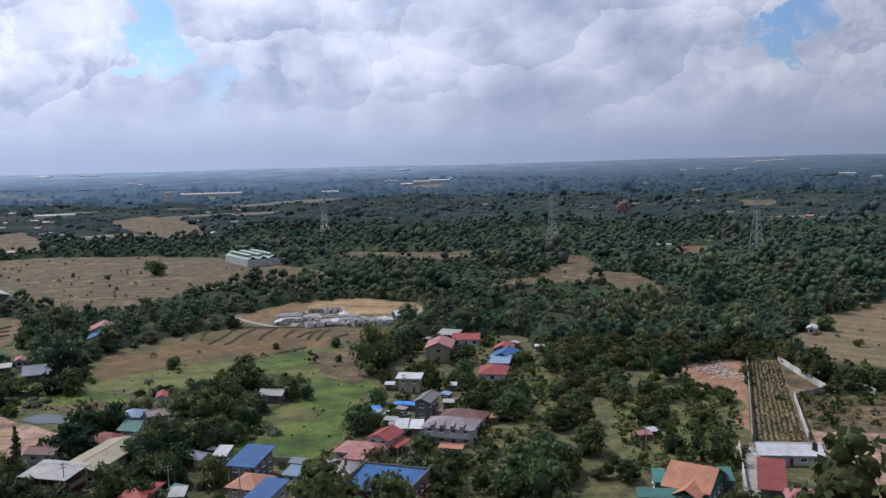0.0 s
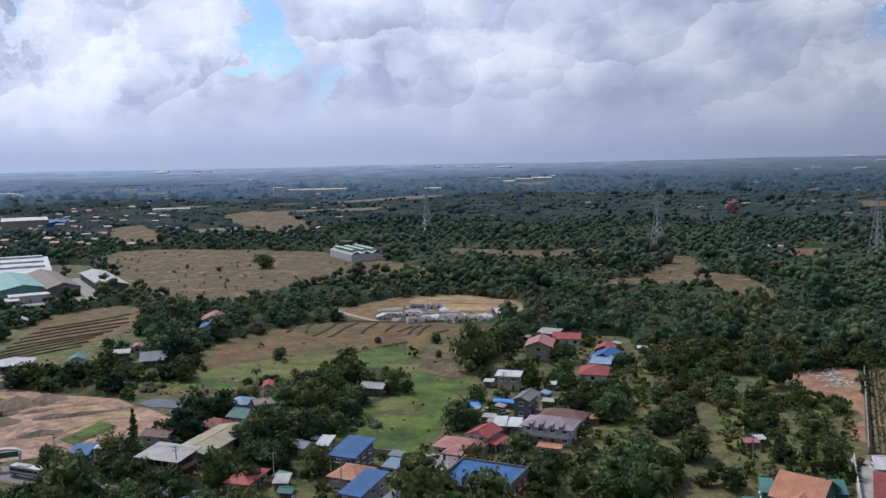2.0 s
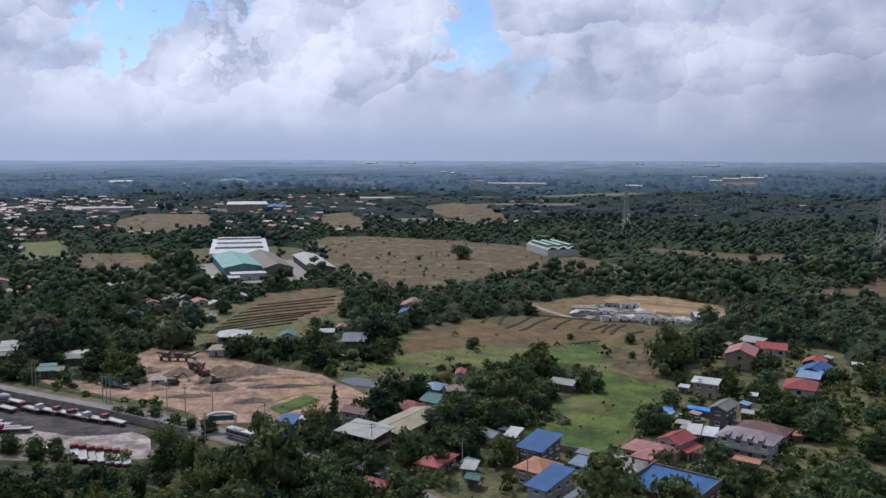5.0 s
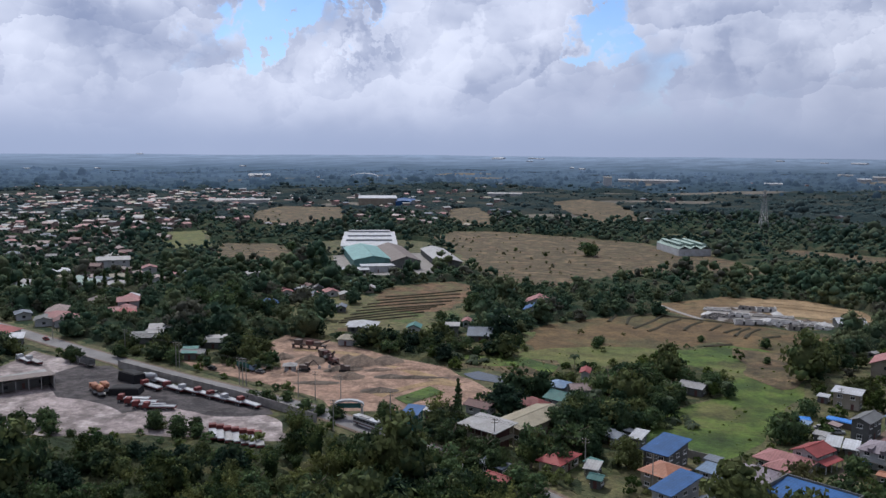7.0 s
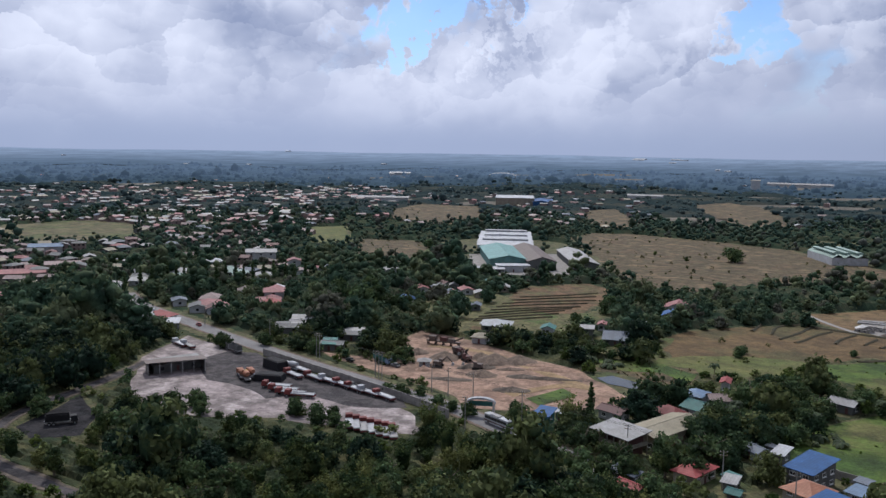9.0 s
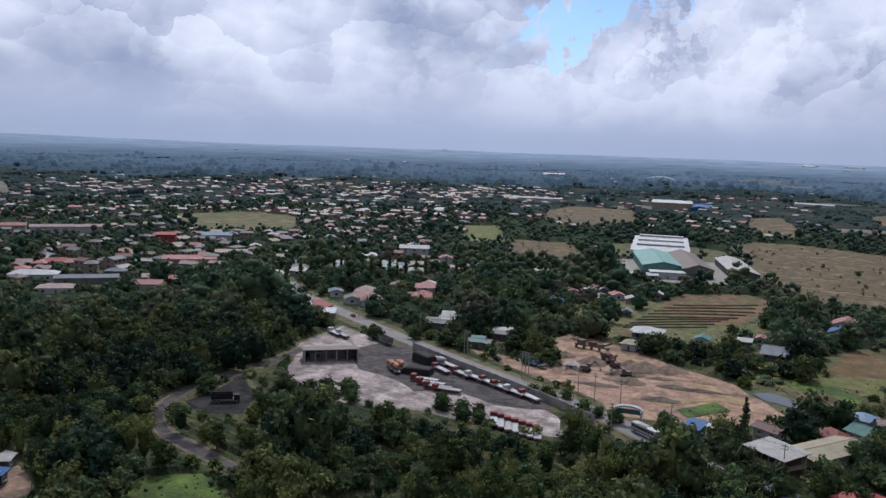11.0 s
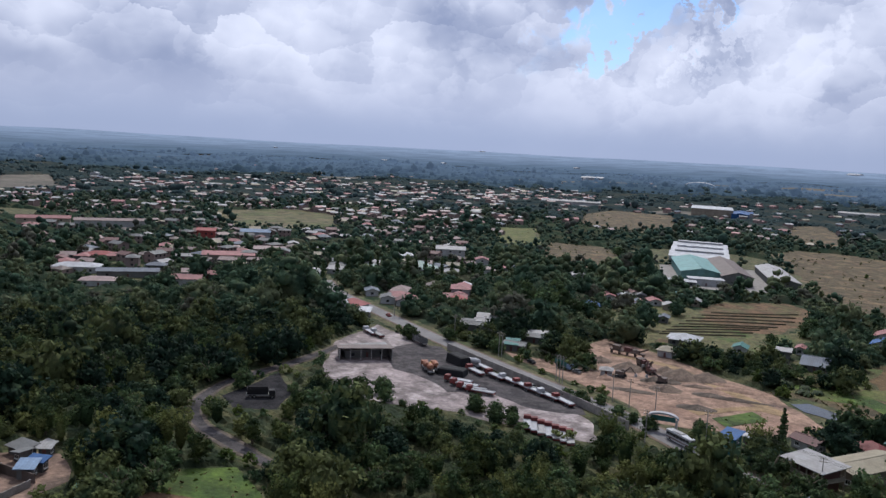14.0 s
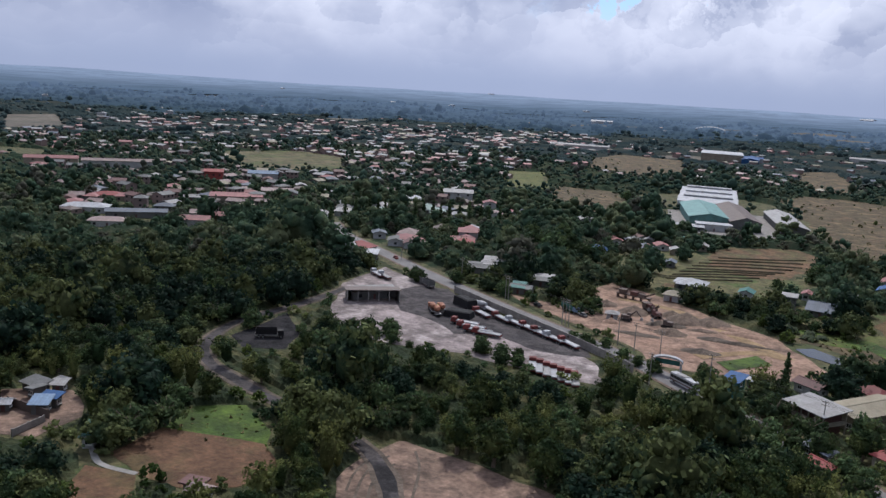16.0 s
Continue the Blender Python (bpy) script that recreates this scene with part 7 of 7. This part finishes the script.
spread_mesh("bamboo_thicket", BAMBOO, nx[tall], ny[tall], np.minimum(grown, room[tall] / 10.8), "leaf_bamboo", "feathery yellow-green bamboo thicket")
BUSH = [crown_shape(2.0, 3.2, -0.1, 6, 14, 0.42) for _ in range(4)]
lowx, lowy = x[low], y[low]
half = GEN.uniform(0, 1, len(lowx)) < 0.4
spread_mesh("bushes", BUSH, lowx[half], lowy[half], GEN.uniform(0.6, 1.4, half.sum()), "leaf_light", "low green bushes in yards")
spread_mesh("shrubs", BUSH, lowx[~half], lowy[~half], GEN.uniform(0.6, 1.4, (~half).sum()), "leaf", "dark green shrubs between the houses")
KINDS = []
for k in range(4):
    KINDS.append(tree_kind("mango_tree", crown_shape(4.0, 7.2, -0.4, 14, 36, 0.35, core=0.55, heart=0.7), "leaf", trunk_solid(7, 0.32, 5, 2.0), "dense round dark green mango tree"))
for k in range(2):
    KINDS.append(tree_kind("rain_tree", crown_shape(4.6, 5.8, 1.2, 13, 36, 0.39, 1.15, 0.55, 0.55), "leaf", trunk_solid(8.5, 0.34, 6, 3.2), "wide umbrella-shaped rain tree with dark leaves"))
for k in (1, 2):
    KINDS[k].children[1].data.materials[0] = MATS["leaf_olive"]
KINDS.append(tree_kind("young_tree", crown_shape(2.7, 6.2, 0.2, 10, 46, 0.29, heart=0.6), "leaf_light", trunk_solid(6, 0.2, 4, 1.3), "young fresh green broadleaf tree"))
CLUMPS = [tree_kind("bamboo", crown_shape(3.6, 10.4, 0.4, 18, 40, 0.30, core=0.5, heart=0.6), "leaf_bamboo", Solid().rod((0, 0, -0.3), (0.3, 0.2, 7), 0.5, 0.15, 7), "tall arching clump of yellow-green bamboo", "bamboo") for _ in range(2)]
si = np.flatnonzero(single)
waiting = KINDS + CLUMPS
for n, i in enumerate(si):
    src = CLUMPS[n % 2] if bamboo[i] else KINDS[(1, 2, 5, 6)[int(GEN.integers(0, 4))] if nx[i] > -25 else int(GEN.integers(0, len(KINDS)))]
    m = pose(nx[i], ny[i], 0, 0, 0, float(GEN.uniform(0, 360))) @ Matrix.Scale(min(float(GEN.uniform(0.8, 1.25)), room[i] / 9.6), 4)
    if src in waiting:
        waiting.remove(src)
        src.matrix_basis = pose(nx[i], ny[i], 0)
    else:
        copy_thing(src, m)


# ---- single plants ----
def along(pts, gap, wobble=0.6):
    """Points along a line, gap apart."""
    out = []
    for (x0, y0), (x1, y1) in zip(pts, pts[1:]):
        n = max(1, int(math.hypot(x1 - x0, y1 - y0) / gap))
        out += [(x0 + (x1 - x0) * k / n + float(GEN.normal(0, wobble)), y0 + (y1 - y0) * k / n + float(GEN.normal(0, wobble))) for k in range(n)]
    return out


def column_shape():
    """A narrow upright crown."""
    V, F, n = [], [], 0
    for k in range(7):
        r = 1.15 * math.sin(math.pi * (0.22 + 0.72 * k / 6)) ** 0.8
        d = GEN.normal(0, 1, (20, 3))
        d /= np.linalg.norm(d, axis=1, keepdims=True)
        q = leaves(np.array([0, 0, 1.2 + 1.35 * k]) + d * [r, r, 0.8], d, 0.4, 1)
        i = n + 4 * np.arange(20)[:, None]
        V.append(q)
        F.append(np.concatenate([i + [0, 1, 2], i + [0, 2, 3]]))
        n += 80
        V.append(ICO_V * [r * 0.8, r * 0.8, 0.9] + [0, 0, 1.2 + 1.35 * k])
        F.append(ICO_F + n)
        n += len(ICO_V)
    return np.concatenate(V), np.concatenate(F)


mast = tree_kind("mast_tree", column_shape(), "leaf", Solid().rod((0, 0, -0.3), (0, 0, 4), 0.18, 0.1, 6), "narrow upright dark green mast tree")
first = True
for tall, line in ((1.2, [(-451.2, 282.0), (-445.4, 305.7), (-447.8, 334.3)]), (1.2, [(-421.6, 317.0), (-417.6, 357.6), (-396.5, 383.1)]), (0.95, [(-126.5, 245.8), (-124.7, 251.8)])):
    for px, py in along(line, 6.5):
        m = pose(px, py, 0, 0, 0, float(GEN.uniform(0, 360))) @ Matrix.Scale(tall * float(GEN.uniform(0.85, 1.15)), 4)
        if first:
            mast.matrix_basis = m
        else:
            copy_thing(mast, m)
        first = False

palm = tree_kind("coconut_palm", palm_shape(8.0, 16, 3.6), "leaf_palm", Solid().rod((0, 0, -0.3), (0.5, 0.2, 4), 0.24, 0.19, 7).rod((0.5, 0.2, 4), (0.0, 0.0, 8.0), 0.19, 0.15, 7), "coconut palm with drooping fronds and thin trunk", "palm")
for n, (px, py) in enumerate(((-94.8, 266.3), (-88.4, 257.1), (-89.3, 271.7), (-82.1, 266.6), (-93.6, 254.5), (-80.7, 275.0), (-81.1, 253.8), (-113.6, 322.0), (-89.3, 275.9), (-65.4, 277.6), (-58.8, 311.0),
                               (-52.5, 312.0), (-95.4, 251.4), (-451.7, 478.3), (157.4, 384.1), (151.6, 382.3), (-438.8, 461.4), (-422.7, 430.2))):
    m = pose(px, py, 0, 0, 0, 40 * n) @ Matrix.Scale(0.8 + 0.07 * (n % 5), 4)
    if n:
        copy_thing(palm, m)
    else:
        palm.matrix_basis = m

# single trees in fields, yards and beside the road
WIDE, ROUND = KINDS[4], KINDS[0]
for n, (px, py, s) in enumerate(((-230.8, 682.0, 1.7), (-293.3, 675.8, 0.7), (-257.2, 654.3, 0.8), (-158.2, 653.9, 0.7), (-142.5, 651.4, 0.9), (-98.9, 620.6, 1.3), (-106.8, 658.2, 1.0), (-118.9, 372.4, 0.6),
                                  (-51.4, 400.2, 0.75), (-79.8, 399.5, 0.5), (-235.8, 161.8, 0.75), (-234.0, 164.8, 0.55), (-226.9, 166.6, 0.8), (-218.8, 167.9, 0.45), (-202.1, 185.8, 0.8),
                                  (-190.0, 183.5, 0.8), (-186.2, 187.5, 0.7), (-197.3, 225.4, 0.65), (-191.3, 225.8, 0.7), (-296.9, 231.0, 0.95), (-285.4, 245.0, 0.95), (-173.7, 224.7, 0.7), (-166.6, 223.4, 0.6),
                                  (-159.4, 222.1, 0.8), (-145.3, 229.5, 1.0), (-126.1, 230.3, 0.9), (-113.4, 215.9, 1.2), (-101.1, 211.6, 1.1), (-46.8, 370.8, 0.5), (16.0, 296.8, 1.0), (21.0, 311.0, 1.0),
                                  (99.5, 304.6, 0.6), (77.6, 299.0, 0.8), (72.6, 223.6, 0.7), (33.1, 224.0, 1.0), (-27.6, 269.8, 1.0), (-31.1, 277.7, 1.0), (-24.5, 277.2, 0.9), (17.8, 424.9, 0.8), (3.1, 388.1, 0.9),
                                  (175.2, 414.3, 1.1), (185.7, 413.1, 1.2), (-186.1, 230.5, 0.6), (-187.7, 224.6, 0.6))):
    src = WIDE if n in (0, 5, 26, 27) else KINDS[6] if n in (1, 2, 3, 4, 34) else KINDS[n % 4]
    copy_thing(src, pose(px, py, 0, 0, 0, 57 * n) @ Matrix.Scale(s, 4))

flame = tree_kind("flame_tree", crown_shape(7.5, 15.0, 4.0, 12, 26, 0.9, core=0.9, heart=0.6), "leaf_flame", trunk_solid(12, 0.5, 5, 3.5), "tall red-flowering tree above the woods")
flame.matrix_basis = pose(248, 1170, float(rise(np.array(248.0), np.array(1170.0)))) @ Matrix.Scale(1.45, 4)

for n, (px, py, s) in enumerate(((35.0, 231.9, 1.00), (80.5, 323.0, 0.90), (47.2, 235.2, 0.60), (0.5, 319.8, 0.80), (18.8, 255.2, 0.70))):
    copy_thing(KINDS[6], pose(px, py, 0, 0, 0, 71 * n) @ Matrix.Scale(s, 4))

# bananas along the far edge of the quarry yard, crop rows, rough grass
BANANA = [palm_shape(1.6, 8, 2.6) for _ in range(3)]
rows_b = np.array(along([(-223.9, 330.6), (-193.5, 326.5), (-164.2, 314.1), (-148.6, 309.6)], 1.6, 3.2) + along([(-221.3, 336.3), (-193.7, 336.8), (-164.3, 324.4)], 2.0, 3.0) + along([(-71.5, 270.2), (-60.9, 275.1)], 1.2, 4.0))
spread_mesh("banana_grove", BANANA, rows_b[:, 0], rows_b[:, 1], GEN.uniform(0.8, 1.4, len(rows_b)), "leaf_palm", "dense grove of banana plants with broad leaves")
crop = []
for k in range(9):
    u = (k + 0.5) / 9
    a, b = (94 + 15 * u, 255 - 1 * u), (127 + 13 * u, 353 + u)
    crop += along([a, b], 2.0, 0.25)
crop = np.array(crop)
spread_mesh("crop_rows", [crown_shape(0.8, 1.3, 0.0, 3, 8, 0.3) for _ in range(3)], crop[:, 0], crop[:, 1], GEN.uniform(0.4, 0.9, len(crop)), "leaf_olive", "straight rows of low green crop plants")
for k in range(10):
    u = k / 9
    ribbon("crop_bed", [(94 + 15 * u, 255 - u), (110 + 14 * u, 303), (127 + 13 * u, 353 + u)], 0.9, "stubble", 0.2, "pale furrow between crop rows", 0.1, 0.2)
TUFT = [(leaves(np.zeros((1, 3)) + [0, 0, 0.25], np.array([[0.3, -0.6, 0.7]]), 0.55, 4), np.concatenate([4 * np.arange(4)[:, None] + [0, 1, 2], 4 * np.arange(4)[:, None] + [0, 2, 3]])) for _ in range(4)]
gx, gy = scatter(180, 420, -33, 83, 3.1)
share = np.zeros(len(gx))
for name, (pts, clear) in FIELDS.items():
    if any(word in name for word in ("orchard", "strip", "tall_grass", "pondside", "south_green")):
        share[inside(gx, gy, pts)] = 0.55
ok = GEN.uniform(0, 1, len(gx)) < share
spread_mesh("grass_tufts", TUFT, gx[ok], gy[ok], GEN.uniform(0.4, 1.2, ok.sum()), "grass_tufts", "rough tufts of dry grass")

# green tufts in the meadows, scrub on the rough ground
gx, gy = scatter(180, 420, -33, 83, 2.4)
share = np.zeros(len(gx))
for name, (pts, clear) in FIELDS.items():
    if any(word in name for word in ("meadow", "young", "reeds", "south_green")):
        share[inside(gx, gy, pts)] = 0.08
share *= 0.35 + 0.65 * (np.sin(gx / 7.0 + np.sin(gy / 9.0)) > -0.2)
ok = GEN.uniform(0, 1, len(gx)) < share
spread_mesh("meadow_tufts", TUFT, gx[ok], gy[ok], GEN.uniform(0.4, 1.3, ok.sum()), "leaf_meadow", "tall bright green meadow grass")
gx, gy = scatter(180, 420, -33, 83, 4.2)
share = np.zeros(len(gx))
for name, (pts, clear) in FIELDS.items():
    for words, amount in ((("orchard",), 0.8), (("strip", "tall_grass"), 0.45), (("village",), 0.5), (("pondside",), 0.06), (("meadow", "vines"), 0.008), (("plough", "dry", "stubble", "rubble", "brown_lot"), 0.02)):
        if any(word in name for word in words):
            share[inside(gx, gy, pts)] = amount
ok = (GEN.uniform(0, 1, len(gx)) < share)
for hx, hy, wide in HOUSES:
    ok &= np.hypot(gx - hx, gy - hy) > wide * 0.5 + 1.5
for line, wide in ((ROAD, 7.0), (LANE, 4.0), (VLANE, 3.0)):
    ok &= off_line(gx, gy, line) > wide
gx, gy = gx[ok], gy[ok]
light = GEN.uniform(0, 1, len(gx)) < 0.55
SCRUB = [crown_shape(1.7, 2.6, -0.1, 5, 16, 0.3) for _ in range(4)]
spread_mesh("scrub", SCRUB, gx[light], gy[light], GEN.uniform(0.4, 1.2, light.sum()), "leaf_olive", "olive and yellow-green scrub bushes")
spread_mesh("scrub_dark", SCRUB, gx[~light], gy[~light], GEN.uniform(0.6, 1.9, (~light).sum()), "leaf_light", "fresh green garden bushes")

gx, gy = scatter(420, 1250, -33, 83, 7.0)
share = np.zeros(len(gx))
for name, (pts, clear) in FIELDS.items():
    if any(word in name for word in ("field_dry", "hill", "far_a", "far_b", "far_c", "fallow", "stubble", "yellow")):
        share[inside(gx, gy, pts)] = 0.05 + 0.10 * (np.sin(gx[inside(gx, gy, pts)] / 23 + np.sin(gy[inside(gx, gy, pts)] / 31)) > 0.55)
ok = GEN.uniform(0, 1, len(gx)) < share
spread_mesh("dry_shrubs", SCRUB, gx[ok], gy[ok], GEN.uniform(0.3, 1.0, ok.sum()), "leaf_olive", "scattered brown-green shrubs on the dry field", z=rise(gx[ok], gy[ok]))

# large dark crowns over the rough grass beside the village
for n, (px, py, s, kind) in enumerate(((26.8, 301.6, 1.35, 0), (18.9, 282.0, 1.2, 3), (44.7, 276.4, 1.5, 0), (61.9, 303.9, 1.25, 3), (48.5, 342.2, 1.35, 0), (41.7, 248.1, 1.45, 3), (23.5, 214.0, 2.0, 0),
                                        (16.2, 213.4, 1.5, 3), (33.4, 228.1, 1.15, 6), (35.2, 268.8, 1.2, 0), (76.2, 314.2, 1.0, 6), (58.3, 332.3, 1.1, 3), (71.2, 276.3, 1.1, 0), (89.6, 313.0, 0.9, 3),
                                        (74.4, 245.9, 1.0, 0), (86.7, 257.9, 0.6, 3), (48.5, 225.1, 1.0, 2), (43.6, 227.4, 0.8, 6), (28.4, 248.9, 1.2, 3), (40.2, 305.7, 1.2, 3), (71.8, 387.0, 1.2, 0),
                                        (14.7, 311.5, 1.1, 6), (7.6, 319.9, 1.2, 3), (66.5, 246.4, 1.0, 0), (1.2, 234.3, 1.1, 2), (8.4, 219.5, 1.1, 6), (75.1, 359.2, 1.0, 1), (93.0, 373.4, 1.1, 2), (49.1, 316.4, 0.9, 6))):
    copy_thing(KINDS[kind], pose(px, py, 0, 0, 0, 41 * n) @ Matrix.Scale(0.92 * s, 4))
# tall crowns before the warehouses and over the village gardens
for n, (px, py, s, kind) in enumerate(((-321.8, 332.5, 1.9, 0), (-311.7, 335.2, 2.1, 3), (-314.3, 350.8, 1.9, 0), (-296.3, 340.6, 1.7, 3), (-326.2, 321.9, 1.6, 0), (-342.1, 375.3, 1.8, 0), (-355.5, 362.7, 1.6, 3), (-296.9, 355.4, 1.2, 0), (-365.3, 353.6, 1.3, 3), (-384.7, 335.5, 1.2, 0), (-405.5, 338.1, 1.1, 3), (-363.0, 484.8, 1.3, 0), (-389.8, 499.4, 1.4, 3), (-400.3, 489.0, 1.2, 0), (-328.3, 463.8, 1.2, 3), (-459.2, 580.2, 1.3, 0), (-27.8, 272.6, 1.5, 0), (-27.3, 355.4, 1.2, 6), (-4.4, 319.2, 1.3, 6), (10.4, 289.7, 1.4, 3), (23.6, 284.1, 1.5, 0), (-8.9, 224.8, 1.5, 3), (-0.8, 220.6, 1.5, 0), (19.8, 224.3, 1.9, 0), (27.8, 229.7, 1.7, 3), (36.7, 271.8, 1.1, 0), (31.1, 221.3, 1.0, 6), (7.7, 338.2, 1.2, 0), (-92.5, 247.2, 1.2, 0), (-90.8, 260.8, 1.4, 3), (-88.8, 289.0, 1.5, 4), (-86.1, 311.2, 1.4, 0), (-76.9, 307.8, 1.2, 3), (-90.7, 221.7, 1.5, 0), (-80.3, 217.4, 1.1, 3), (-59.1, 316.5, 1.0, 0), (-52.0, 312.9, 0.8, 3), (-66.0, 297.2, 1.0, 0))):
    copy_thing(KINDS[kind], pose(px, py, 0, 0, 0, 53 * n) @ Matrix.Scale(s, 4))
# cleared branches, boards and plaster on the red ground
rubble, rub = Solid(), random.Random(3)
for k in range(90):
    u, v = rub.random(), rub.random()
    px, py = (106.7, 356.1), (112.5, 327.5)
    rx, ry = px[0] + (py[0] - px[0]) * u + rub.uniform(-6, 6), px[1] + (py[1] - px[1]) * v + rub.uniform(-8, 8)
    rubble.box(rx, ry, 0.1, rub.uniform(0.4, 2.2), rub.uniform(0.3, 1.0), rub.uniform(0.1, 0.5), rub.uniform(0, 180))
tagged(new("rubble", mesh_of("rubble", rubble.v, rubble.f, "pale_concrete")), "scattered pale rubble and boards on red ground", "rubble", kind="stuff")

# thicket between the highway and the quarry yard
rows_q = np.array(along([(-245.9, 255.1), (-231.6, 259.0), (-214.9, 261.5)], 2.2, 2.2) + along([(-235.6, 263.3), (-221.7, 267.0)], 2.4, 1.8))
spread_mesh("roadside_bushes", BUSH, rows_q[:, 0], rows_q[:, 1], GEN.uniform(0.8, 1.7, len(rows_q)), "leaf", "dark bushes between highway and quarry yard")

# trees over the roadside houses and along the yards
for n, (px, py, s, kind) in enumerate(((-93.8, 204.1, 1.2, 0), (-84.8, 197.8, 1.1, 3), (-78.8, 195.2, 1.0, 2), (-100.6, 202.7, 1.0, 0), (-106.8, 199.5, 1.1, 4), (-85.6, 185.7, 1.2, 3), (-115.2, 199.6, 0.9, 4),
                                        (-243.9, 161.3, 0.8, 0), (-241.4, 166.4, 0.9, 3), (-234.9, 170.8, 1.0, 0), (-236.7, 174.5, 0.7, 3), (-204.6, 187.6, 0.9, 0), (-196.5, 189.4, 0.8, 3), (-189.6, 190.3, 0.8, 0), (-294.2, 231.0, 0.8, 3),
                                        (-301.9, 234.0, 0.9, 0), (-207.1, 381.6, 0.9, 1), (-207.7, 423.1, 1.4, 0), (-199.6, 420.2, 1.2, 3), (-206.2, 413.6, 1.2, 0), (-156.6, 347.9, 1.0, 3), (-149.8, 347.4, 0.9, 0), (-153.4, 330.2, 0.9, 6),
                                        (-158.6, 325.1, 0.7, 3), (-118.0, 364.9, 0.8, 2), (-227.6, 680.3, 1.6, 0), (-339.4, 556.0, 1.1, 0), (-300.6, 555.1, 0.9, 3), (-292.0, 556.2, 0.9, 0), (-388.9, 501.0, 1.4, 0), (-362.6, 487.0, 1.3, 3))):
    copy_thing(KINDS[kind], pose(px, py, 0, 0, 0, 67 * n) @ Matrix.Scale(s, 4))
